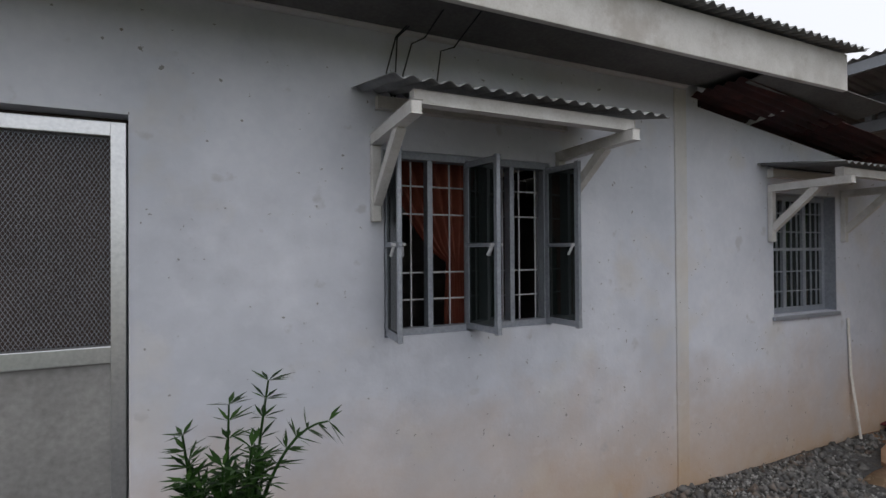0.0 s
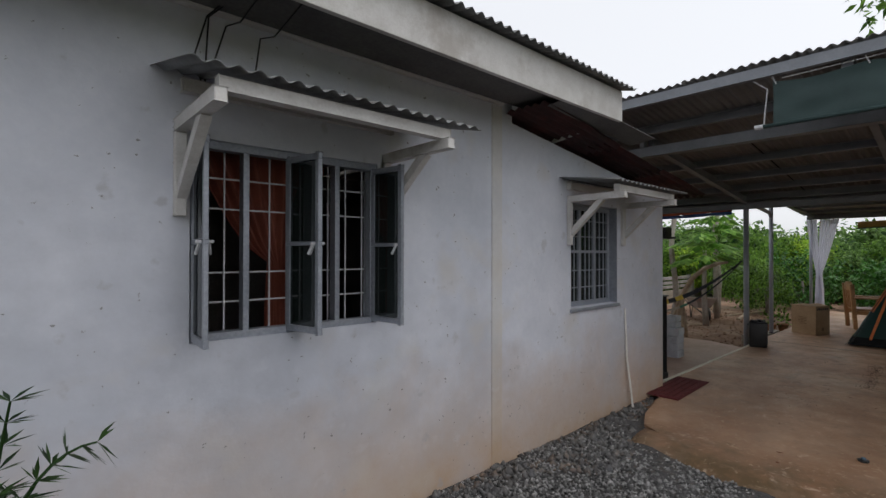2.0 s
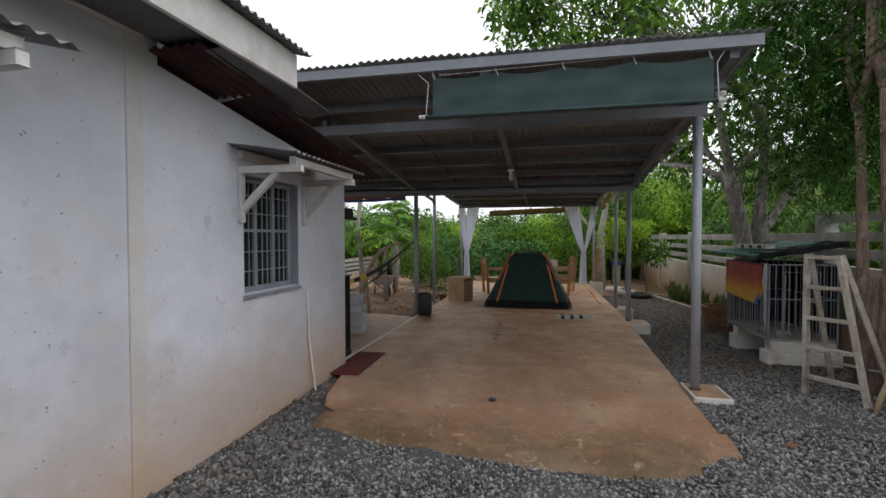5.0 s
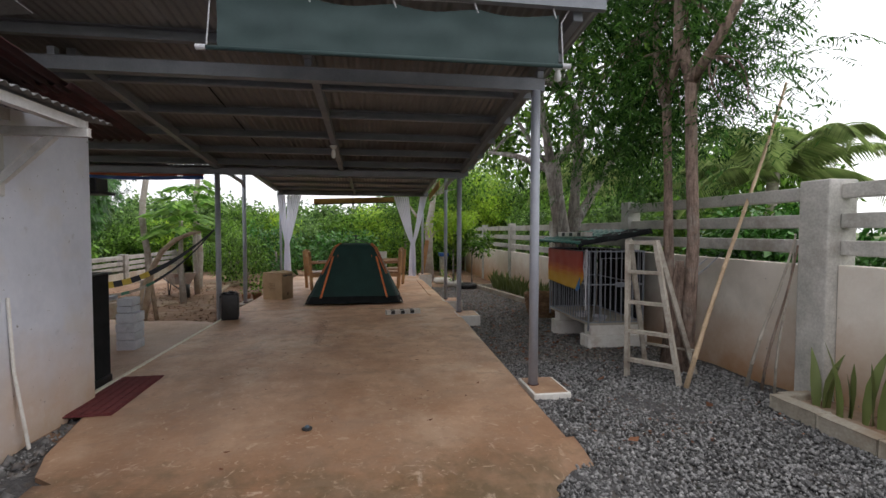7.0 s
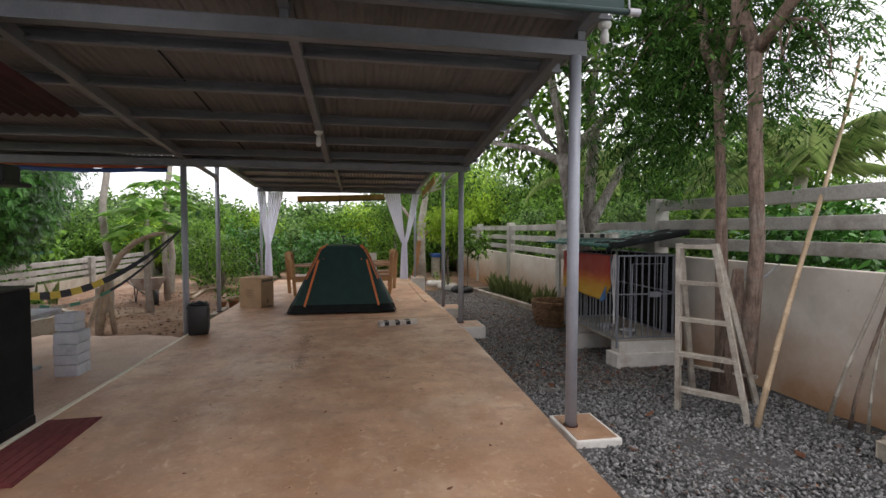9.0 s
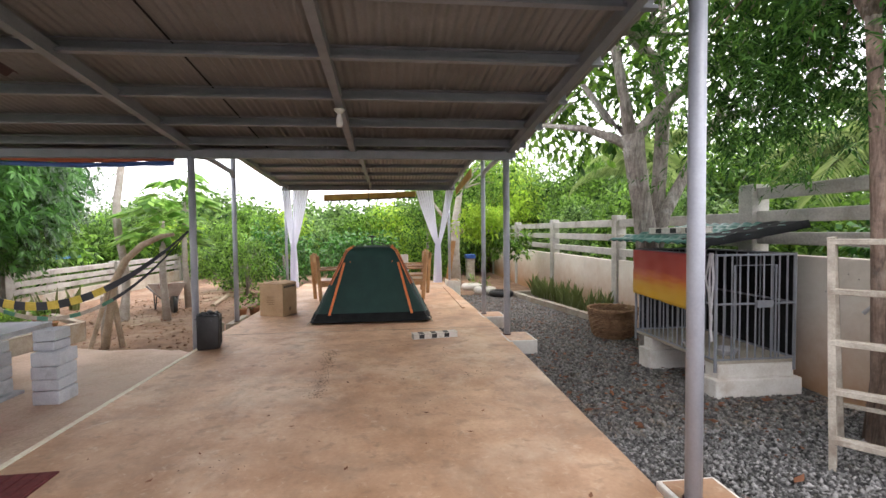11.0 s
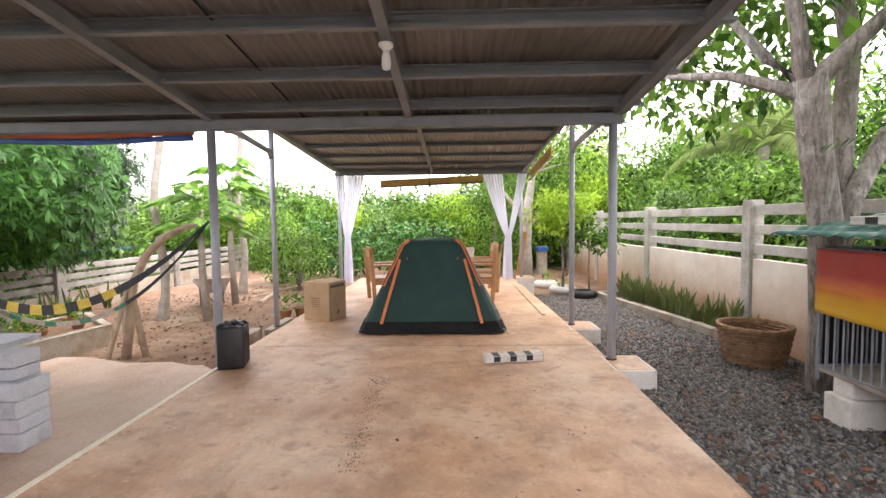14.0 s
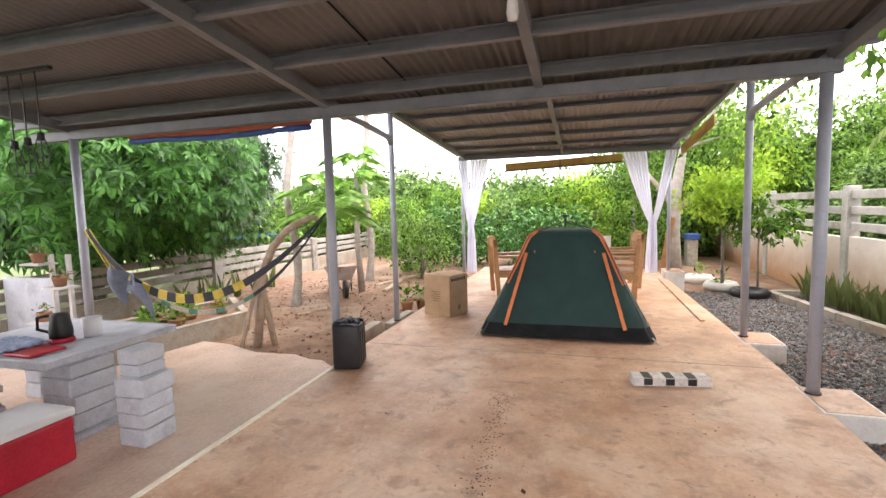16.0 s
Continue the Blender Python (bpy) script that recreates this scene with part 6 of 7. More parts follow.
part("body", boxed(0.02, 6.86, 7.47, 3.13, 3.50, -0.078, 0.21), M["red_plastic"], t)
part("lid", boxed(0.015, 6.85, 7.48, 3.12, 3.51, 0.212, 0.265), M["white_plastic"], t, "white lid")
part("handle", tubed([(7.485, 3.2, 0.12), (7.51, 3.2, 0.10), (7.51, 3.42, 0.10), (7.485, 3.42, 0.12)], 0.01, 8), M["bar_white"], t)
t = thing("electric_kettle", (7.98, 3.93, 0.49), "black electric kettle on a red base", "kettle")
part("base", lathed((7.98, 3.93, 0.491), [(0.085, 0), (0.085, 0.03), (0.075, 0.035)], 20), M["red_plastic"], t, "red base", True)
part("jug", lathed((7.98, 3.93, 0.528), [(0.075, 0), (0.078, 0.05), (0.06, 0.17), (0.055, 0.185), (0.02, 0.19)], 20), M["black_plastic"], t, smooth=True)
part("grip", tubed([(7.94, 3.99, 0.70), (7.90, 4.05, 0.69), (7.90, 4.06, 0.60), (7.94, 4.0, 0.57)], 0.013, 8), M["black_plastic"], t)
tagged(part("white_cup", lathed((8.17, 3.86, 0.492), [(0.06, 0), (0.072, 0.15), (0.067, 0.15), (0.055, 0.01)], 18), M["white_plastic"], smooth=True), "white plastic cup on the table", "cup")
M["cloth_blue"] = noise_mat("checked_blue_cloth", (0.25, 0.35, 0.55), (0.5, 0.55, 0.65), 0.9, 25, 200, 0.2)
bm = bmesh.new()
bmesh.ops.create_grid(bm, x_segments=24, y_segments=20, size=0.5)
for v in bm.verts:
    v.co = V((7.76 + v.co.x * 0.30, 4.12 + v.co.y * 0.42, 0.52 + 0.035 * noise.noise(V((v.co.x * 7, v.co.y * 7, 1)))))
ob = tagged(part("folded_cloth", bm, M["cloth_blue"], smooth=True), "crumpled blue and white cloth on the table", "cloth")
ob.modifiers.new("cloth", "SOLIDIFY").thickness = 0.012
tagged(part("tray", boxed(0.006, 7.60, 7.84, 3.68, 3.95, 0.492, 0.512), M["red_plastic"]), "flat red tray on the table", "tray")
t = thing("black_cabinet", (6.1, 2.65, -0.08), "black cloth-covered cabinet beside the house corner", "cabinet")
part("body", boxed(0.015, 5.80, 6.44, 2.45, 2.95, -0.078, 0.98), M["black_sheet"], t)
part("top", boxed(0.008, 5.78, 6.46, 2.43, 2.97, 0.982, 1.0), M["black_plastic"], t)
part("foot", boxed(0.004, 5.86, 6.40, 2.42, 2.449, -0.07, 0.0), M["black_plastic"], t)
t = thing("water_bottle", (6.1, 2.8, 1.0), "clear plastic bottle with a blue label on the cabinet", "bottle")
part("bottle", lathed((6.1, 2.8, 1.002), [(0.04, 0), (0.042, 0.16), (0.015, 0.21), (0.015, 0.23)], 14), M["bar_white"], t, smooth=True)
part("label", lathed((6.1, 2.8, 1.04), [(0.0435, 0), (0.0435, 0.08)], 14), M["tarp_blue"], t, "blue label")

# plant stand with cactus pots
M["terracotta"] = noise_mat("terracotta", (0.36, 0.17, 0.09), (0.46, 0.25, 0.14), 0.8, 10, 80, 0.2, 0.0, (0.30, 0.18, 0.12))


def pot(x, y, z, r, h, label, leafm="leaf_bush", nl=40, size=0.07, group="potted plants", seed=1, up=0.12):
    t = thing("potted_plant", (x, y, z), label, "potted plant", group)
    part("pot", lathed((x, y, z + 0.002), [(r * 0.7, 0), (r * 0.95, h * 0.8), (r, h * 0.82), (r, h), (r * 0.88, h), (r * 0.85, h * 0.85)], 16), M["terracotta"], t, smooth=True)
    P, D, U, L, W = scatter_leaves([(x, y, z + h + up * 0.5)], nl, (r * 1.2, r * 1.2, up), size, 0.45, -0.5, seed)
    put_mesh("foliage", leaf_mesh("foliage", P, D, U, L, W, 0.1), M[leafm], t)


t = thing("plant_stand", (8.9, 5.4, -0.1), "white wooden plant stand with three small shelves", "plant stand")
for y in (5.25, 5.5):
    part("upright", boxed(0.004, 8.98, 9.02, y - 0.02, y + 0.02, -0.3, 1.06), M["white_wood"], t)
for k, (yy, z) in enumerate(((5.5, 0.98), (5.22, 0.74), (5.5, 0.36))):
    part("shelf", boxed(0.004, 8.78, 8.978, yy - 0.14, yy + 0.14, z - 0.02, z), M["white_wood"], t)
    pot(8.88, yy, z, 0.07, 0.10, "small cactus in a clay pot on the plant stand", "leaf_sans", 30, 0.06, "cacti on the plant stand", 20 + k, 0.06)

# planter bed of concrete
PB = [V((10.65, 4.44, 0)), V((9.0, 4.76, 0)), V((9.6, 5.75, 0)), V((11.5, 5.4, 0))]
t = thing("planter_bed", (10.1, 4.8, -0.2), "raised concrete planter with small pots and succulents", "planter")
for a, b in zip(PB, PB[1:] + PB[:1]):
    part("side", beamed(a + V((0, 0, -0.04)), b + V((0, 0, -0.04)), 0.09, 0.32, bev=0.008), M["planter"], t)
bm = bmesh.new()
f = bm.faces.new([bm.verts.new(p + V((0, 0, 0.06))) for p in PB])
ex = bmesh.ops.extrude_face_region(bm, geom=[f])
for v in ex["geom"]:
    if isinstance(v, bmesh.types.BMVert):
        v.co.z -= 0.25
part("soil", bm, M["earth"], t)
rr = np.random.default_rng(5)
for k in range(16):
    u, v = rr.uniform(0.12, 0.88), rr.uniform(0.12, 0.85)
    p = PB[0].lerp(PB[1], u).lerp(PB[3].lerp(PB[2], u), v)
    pot(p.x, p.y, 0.062, rr.uniform(0.06, 0.11), rr.uniform(0.06, 0.11), "small leafy plant in a clay pot in the planter", "leaf_lime" if k == 3 else "leaf_bush", 46, 0.08, "pots in the planter", 40 + k)
for k, (x, y) in enumerate(((12.0, 2.62), (12.2, 2.45))):
    pot(x, y, -0.12, 0.10, 0.17, "leafy seedling in a clay pot beside the slab", "leaf_bush", 60, 0.09, "pots beside the slab", 60 + k, 0.16)
tagged(part("kerb_block", boxed(0.012, 10.2, 10.85, 2.52, 2.66, -0.3, 0.02), M["planter"]), "grey concrete kerb block beside the slab", "block")
tagged(part("kerb_block", boxed(0.012, 10.9, 11.7, 2.40, 2.52, -0.3, -0.02), M["planter"]), "low grey concrete kerb beside the slab", "block")

# ---- hammock and bent branch ----
def hammock():
    t = thing("hammock", (9.45, 4.0, 0.5), "striped black, yellow and green hammock slung between two posts", "hammock")
    M["yellow"] = noise_mat("yellow_webbing", (0.52, 0.38, 0.05), (0.65, 0.5, 0.10), 0.8, 10, 100, 0.2)
    M["green_web"] = noise_mat("green_webbing", (0.05, 0.18, 0.12), (0.10, 0.26, 0.18), 0.8, 10, 100, 0.2)
    A, B = V((9.42, 2.40, 1.42)), V((9.42, 5.52, 1.30))

    def strap(C, w, cols, nm):
        pts = bez(A + V((0, 0.02, 0)), C, B, 26)
        for k, (a, b) in enumerate(zip(pts, pts[1:])):
            f = k / 25
            ww = w * (0.25 + 0.75 * math.sin(math.pi * min(1, max(0, (f - 0.02) / 0.96))))
            part(nm, beamed(a, b, 0.012, ww), M[cols[k % len(cols)] if 6 < k < 21 else "black_nylon" if k <= 6 else cols[0]], t)
    strap(V((9.40, 4.25, -0.28)), 0.10, ("black_nylon", "yellow"), "webbing")
    strap(V((9.62, 4.15, -0.62)), 0.05, ("old_wood", "green_web", "old_wood"), "webbing")
    for s in (-0.03, 0.0, 0.03):
        part("cord", tubed([B + V((s, 0, 0.05 * s)), B + V((s, -0.35, -0.48))], 0.007, 6), M["yellow"], t)
    vs = []
    for j in range(13):
        for i in range(17):
            u, v = i / 16, j / 12
            vs.append((9.36 - 0.05 * math.sin(u * 9 + v * 3) + 0.03 * v, 5.12 - 0.45 * u - 0.1 * v * (u - 0.5), 0.92 - 0.22 * u - v * (0.30 + 0.14 * math.sin(u * 8)) + 0.03 * noise.noise(V((u * 5, v * 5, 2)))))
    fs = [(j * 17 + i, j * 17 + i + 1, j * 17 + i + 18, j * 17 + i + 17) for j in range(12) for i in range(16)]
    M["denim"] = noise_mat("faded_blue_cloth", (0.13, 0.16, 0.22), (0.20, 0.23, 0.30), 0.9, 12, 150, 0.3)
    c = tagged(put_mesh("hung_shirt", np_mesh("hung_shirt", vs, fs, True), M["denim"]), "faded blue-grey shirt hung over the hammock cords", "shirt")
    c.modifiers.new("cloth", "SOLIDIFY").thickness = 0.006


hammock()
M["driftwood"] = noise_mat("peeled_branch", (0.36, 0.27, 0.19), (0.52, 0.42, 0.31), 0.8, 8, 60, 0.4, 0.0, (0.27, 0.19, 0.13))
t = thing("bent_branch", (10.0, 3.8, -0.15), "bent peeled tree branch propped upright in the garden", "branch")
part("stem", tubed([(10.05, 3.80, -0.2), (10.03, 3.70, 0.35), (10.0, 3.62, 0.75), (9.98, 3.45, 1.05), (9.95, 3.22, 1.25), (9.9, 2.95, 1.36), (9.85, 2.78, 1.38)], [0.052, 0.048, 0.044, 0.042, 0.04, 0.033, 0.02], 10, 0.25), M["driftwood"], t, smooth=True)
part("prop", tubed([(9.82, 3.86, -0.17), (10.0, 3.68, 0.72)], [0.03, 0.026], 8), M["driftwood"], t)
part("prop", tubed([(10.15, 3.62, -0.17), (10.02, 3.66, 0.62)], [0.04, 0.035], 8), M["driftwood"], t)
tagged(part("white_stake", tubed([(10.16, 3.86, -0.2), (10.14, 3.84, 0.55)], [0.04, 0.036], 10), M["bark_pale"], smooth=True), "pale thick stake in the ground", "stake")

# ---- wheelbarrow ----
def wheelbarrow():
    c = V((13.45, 4.5, -0.21))
    t = thing("wheelbarrow", c, "old grey wheelbarrow with a rusty cement-stained tray", "wheelbarrow")
    R = Matrix.Translation(c) @ Matrix.Rotation(radians(215), 4, "Z")

    def add(name, bm, m, label=""):
        bmesh.ops.transform(bm, matrix=R, verts=bm.verts)
        return part(name, bm, m, t, label)
    M["tray_metal"] = noise_mat("cement_stained_tray", (0.48, 0.40, 0.38), (0.66, 0.60, 0.56), 0.7, 6, 70, 0.3, 0.1, (0.42, 0.20, 0.15))
    bm = bmesh.new()
    top = [bm.verts.new(p) for p in ((-0.42, -0.30, 0.56), (0.42, -0.24, 0.62), (0.42, 0.24, 0.62), (-0.42, 0.30, 0.56))]
    bot = [bm.verts.new(p) for p in ((-0.25, -0.17, 0.34), (0.22, -0.15, 0.34), (0.22, 0.15, 0.34), (-0.25, 0.17, 0.34))]
    for k in range(4):
        bm.faces.new((top[k], top[(k + 1) % 4], bot[(k + 1) % 4], bot[k]))
    bm.faces.new(bot)
    o = add("tray", bm, M["tray_metal"])
    o.modifiers.new("sheet", "SOLIDIFY").thickness = 0.008
    for y in (-0.2, 0.2):
        add("handle", tubed([(0.46, y * 0.25, 0.19), (0.1, y * 0.8, 0.31), (-0.75, y * 1.3, 0.48)], 0.016, 8), M["black_plastic"])
        add("leg", tubed([(-0.15, y * 0.9, 0.33), (-0.22, y, 0.0), (-0.34, y, 0.38)], 0.013, 8), M["black_plastic"])
    bm = lathed((0, 0, -0.035), [(0.12, 0), (0.18, 0.0), (0.19, 0.035), (0.18, 0.07), (0.12, 0.07)], 20)
    bmesh.ops.transform(bm, matrix=Matrix.Translation((0.46, 0, 0.19)) @ Matrix.Rotation(radians(90), 4, "X"), verts=bm.verts)
    add("wheel", bm, M["black_plastic"])


wheelbarrow()

# ---- painted tyres and far oddments ----
def tyre(x, y, z, m, label, plants):
    t = thing("tyre_planter", (x, y, z), label, "tyre planter", "tyre planters")
    part("tyre", lathed((x, y, z), [(0.17, 0.0), (0.26, 0.0), (0.30, 0.05), (0.30, 0.11), (0.26, 0.16), (0.18, 0.16), (0.16, 0.08)], 24), M[m], t, smooth=True)
    if plants:
        P, D, U, L, W = scatter_leaves([(x, y, z + 0.25)], 50, (0.16, 0.16, 0.16), 0.10, 0.35, -0.6, int(x * 10))
        put_mesh("foliage", leaf_mesh("foliage", P, D, U, L, W), M["leaf_bush"], t)


for x, y, m, pl in ((16.2, -2.25, "conc_white", True), (15.35, -2.45, "conc_white", True), (14.65, -2.72, "black_plastic", False)):
    tyre(x, y, float(ground_z(x, y)), m, "old tyre used as a planter, painted white" if m == "conc_white" else "black tyre round the young tree", pl)
t = thing("blue_kennel", (19.0, -2.6, -0.25), "small grey shed with a blue roof far down the garden", "shed")
part("body", boxed(0.01, 18.9, 19.3, -2.80, -2.55, -0.3, 0.45), M["old_wood"], t)
part("roof", boxed(0.01, 18.85, 19.35, -2.84, -2.51, 0.452, 0.58), M["tarp_blue"], t, "blue roof sheet")
t = thing("neighbour_shed", (17.5, 10.5, -0.4), "low shed with a bright blue roof beyond the fence", "shed")
M["blue_roof"] = noise_mat("bright_blue_sheet", (0.05, 0.20, 0.50), (0.10, 0.30, 0.62), 0.5, 4, 50, 0.05)
part("body", boxed(0.01, 16.2, 19.0, 10.0, 12.0, -0.5, 0.62), M["old_wood"], t)
corrugated("roof_sheet", (15.9, 9.6, 0.70), (0, 2.8, 0.5), (3.4, 0, 0), 0.12, 0.02, M["blue_roof"], t, "bright blue corrugated roof")
tagged(part("leaning_plank", beamed((16.62, -1.60, -0.2), (16.5, -1.78, 1.1), 0.12, 0.03, (1, 0, 0), 0.004), M["wood_chair"]), "orange-brown plank leaning on the trunk", "plank")
for k, (a, b) in enumerate((((13.6, 3.7, -0.13), (15.2, 3.9, -0.1)), ((14.3, 4.2, -0.16), (15.8, 3.6, -0.1)), ((11.5, 4.5, -0.22), (12.0, 4.0, -0.14)))):
    tagged(part("log", tubed([a, b], [0.05, 0.045], 8, 0.2), M["driftwood"]), "fallen peeled branch on the red earth", "log", "branches on the earth")

# ---- trees ----
def limb_tree(name, label, trunks, bark, leaf_args, leafm, base, wob=0.2, group="", droop=0.15):
    """A tree: tapered trunks and limbs (lists of points with radii) and one crown mesh of leaves."""
    t = thing(name, base, label, "tree", group)
    for k, (pts, radii) in enumerate(trunks):
        part("trunk" if k == 0 else "limb", tubed(pts, radii, 12 if k < 3 else 8, wob), M[bark], t, smooth=True)
    P, D, U, L, W = (np.concatenate(a) for a in zip(*leaf_args))
    put_mesh("crown", leaf_mesh("crown", P, D, U, L, W, droop), M[leafm], t)
    return t


def sprays(centres, n_leaf, length, leaf_len, aspect, seed, down=0.35):
    """Feathery sprays: leaflets set in pairs along drooping stalks."""
    r = np.random.default_rng(seed)
    c = np.asarray(centres, float)
    ax = unit(r.normal(size=c.shape) * np.array([1, 1, 0.5]) - np.array([0, 0, down]))
    f = np.linspace(0.1, 1, n_leaf)
    side = unit(np.cross(ax, r.normal(size=c.shape) * 0.3 + np.array([0, 0, 1.0])))
    P = c[:, None] + ax[:, None] * (f * length)[None, :, None] - np.array([0, 0, 1.0]) * (0.25 * length * f ** 2)[None, :, None]
    s = np.where(np.arange(n_leaf) % 2, 1.0, -1.0)[None, :, None]
    D = side[:, None] * s + ax[:, None] * 0.6 + r.normal(size=P.shape) * 0.12 - np.array([0, 0, 0.25])
    P, D = P.reshape(-1, 3), unit(D.reshape(-1, 3))
    U = unit(np.cross(D, np.array([0, 0, 1.0]) + r.normal(size=P.shape) * 0.3))
    L = leaf_len * r.uniform(0.7, 1.2, len(P))
    return P, D, U, L, L * aspect


def branches_to(start, clumps, n, r0, seed, lift=0.2):
    r = np.random.default_rng(seed)
    out = []
    for i in r.choice(len(clumps), min(n, len(clumps)), False):
        a, b = V(start), V(clumps[i])
        m = (a + b) / 2 + V((r.normal(0, 0.12), r.normal(0, 0.12), lift))
        out.append((bez(a, m, b, 6), list(np.linspace(r0, r0 * 0.2, 6))))
    return out


# feathery tree with two reddish trunks, beside the ladder
r = np.random.default_rng(21)
c1 = crown_clumps((6.6, -3.5, 4.2), (1.55, 1.25, 1.55), 230, 22, 0.3)
c2 = crown_clumps((5.75, -3.7, 2.85), (0.5, 0.45, 0.45), 26, 23, 0.2)
c3 = crown_clumps((7.0, -3.35, 2.75), (0.9, 0.7, 0.6), 50, 24, 0.2)
c4 = crown_clumps((7.9, -3.4, 3.6), (1.0, 0.8, 0.8), 46, 25, 0.2)
c6 = crown_clumps((7.7, -3.6, 2.5), (0.5, 0.5, 0.7), 26, 27, 0.2)
cl = np.concatenate([np.repeat(c1, 11, 0), np.repeat(c2, 6, 0), np.repeat(c3, 10, 0), np.repeat(c4, 4, 0), np.repeat(c6, 4, 0)])
cl = cl + r.normal(0, 0.22, cl.shape)
limb_tree("feathery_tree", "tall tree with two reddish trunks and feathery dark leaves", [
    ([(6.12, -3.32, -0.15), (6.10, -3.32, 0.35), (6.12, -3.30, 1.37), (6.16, -3.30, 2.2), (6.2, -3.30, 2.85)], [0.09, 0.06, 0.048, 0.043, 0.046]),
    ([(5.98, -3.38, -0.15), (5.85, -3.36, 0.4), (5.74, -3.32, 1.33), (5.78, -3.31, 2.1), (5.80, -3.30, 2.95)], [0.10, 0.065, 0.052, 0.05, 0.058]),
    ([(6.0, -3.34, -0.1), (5.98, -3.33, 0.5), (5.93, -3.31, 1.1)], [0.15, 0.10, 0.04]),
    ([(6.2, -3.30, 2.8), (6.42, -3.32, 3.2), (6.6, -3.4, 4.2)], [0.055, 0.045, 0.03]),
    ([(6.2, -3.30, 2.8), (5.95, -3.25, 3.2), (5.9, -3.2, 4.2)], [0.05, 0.045, 0.03]),
    ([(5.80, -3.30, 2.9), (6.02, -3.3, 3.5), (6.05, -3.4, 4.8)], [0.065, 0.05, 0.03]),
    ([(5.80, -3.30, 2.9), (5.45, -3.35, 3.25), (5.0, -3.5, 4.0)], [0.055, 0.045, 0.03]),
] + branches_to((6.3, -3.4, 3.4), c3, 6, 0.02, 1) + branches_to((6.1, -3.4, 3.9), c1, 16, 0.025, 2) + branches_to((5.6, -3.4, 3.1), c2, 6, 0.015, 3) + branches_to((6.6, -3.4, 3.8), c4, 8, 0.02, 4),
    "bark_red", [sprays(cl, 16, 0.34, 0.088, 0.22, 26)], "leaf_neem", (6.05, -3.35, -0.1), 0.2)

# broad-leaved grey tree behind the cage
g1 = crown_clumps((9.2, -3.4, 4.9), (3.0, 2.6, 2.0), 190, 31, 0.35)
g2 = crown_clumps((10.4, -2.9, 3.2), (1.2, 0.9, 0.7), 34, 32, 0.3)
g4 = crown_clumps((9.6, -0.6, 5.65), (1.3, 1.8, 0.75), 90, 37, 0.3)
g3 = crown_clumps((8.0, -4.0, 3.4), (1.0, 0.9, 0.9), 16, 33, 0.3)
limb_tree("broadleaf_tree", "large grey-barked tree with wide limbs and broad green leaves", [
    ([(9.02, -3.42, -0.3), (8.97, -3.36, 0.4), (8.93, -3.25, 1.3), (8.9, -3.12, 2.0), (8.88, -3.02, 2.55)], [0.21, 0.155, 0.13, 0.12, 0.135]),
    ([(9.05, -3.42, 0.7), (9.16, -3.54, 1.83), (9.26, -3.67, 3.0), (9.26, -3.55, 3.6), (9.27, -3.2, 3.9)], [0.10, 0.095, 0.085, 0.08, 0.06]),
    ([(8.98, -3.38, 1.0), (8.97, -3.5, 1.55), (9.14, -4.1, 2.45), (9.23, -4.43, 2.85), (9.2, -5.25, 3.05)], [0.09, 0.08, 0.065, 0.055, 0.04]),
    ([(8.88, -3.0, 2.4), (8.95, -2.86, 2.5), (9.2, -2.55, 2.68), (9.6, -2.13, 2.80)], [0.07, 0.058, 0.042, 0.025]),
    ([(8.88, -3.0, 2.5), (9.1, -2.81, 2.8), (9.4, -2.57, 3.37)], [0.065, 0.05, 0.03]),
    ([(8.88, -3.02, 2.45), (8.88, -2.93, 2.98), (8.88, -2.78, 3.74), (9.0, -2.7, 4.6)], [0.085, 0.065, 0.055, 0.035]),
    ([(8.88, -3.02, 2.45), (8.83, -3.16, 2.64), (8.66, -3.72, 3.22), (8.55, -4.56, 3.54)], [0.095, 0.075, 0.06, 0.04]),
    ([(9.24, -4.4, 2.8), (9.1, -4.5, 3.3), (9.0, -4.4, 4.2)], [0.045, 0.04, 0.02]),
    ([(9.26, -3.6, 3.4), (9.5, -3.8, 4.0), (9.7, -3.9, 5.0)], [0.06, 0.05, 0.03]),
] + branches_to((9.0, -3.2, 3.8), g1, 22, 0.03, 5) + branches_to((9.6, -2.2, 2.78), g2, 8, 0.015, 6) + branches_to((8.6, -4.2, 3.4), g3, 6, 0.015, 7) + branches_to((9.0, -2.7, 4.5), g4, 12, 0.025, 11),
    "bark", [scatter_leaves(g1, 32, (0.55, 0.55, 0.45), 0.165, 0.5, 0.35, 34), scatter_leaves(g2, 32, (0.4, 0.4, 0.35), 0.15, 0.5, 0.35, 35), scatter_leaves(g3, 30, (0.4, 0.4, 0.35), 0.16, 0.5, 0.35, 36), scatter_leaves(g4, 45, (0.4, 0.4, 0.35), 0.15, 0.45, 0.35, 38)],
    "leaf_big", (9.0, -3.4, -0.25), 0.25)

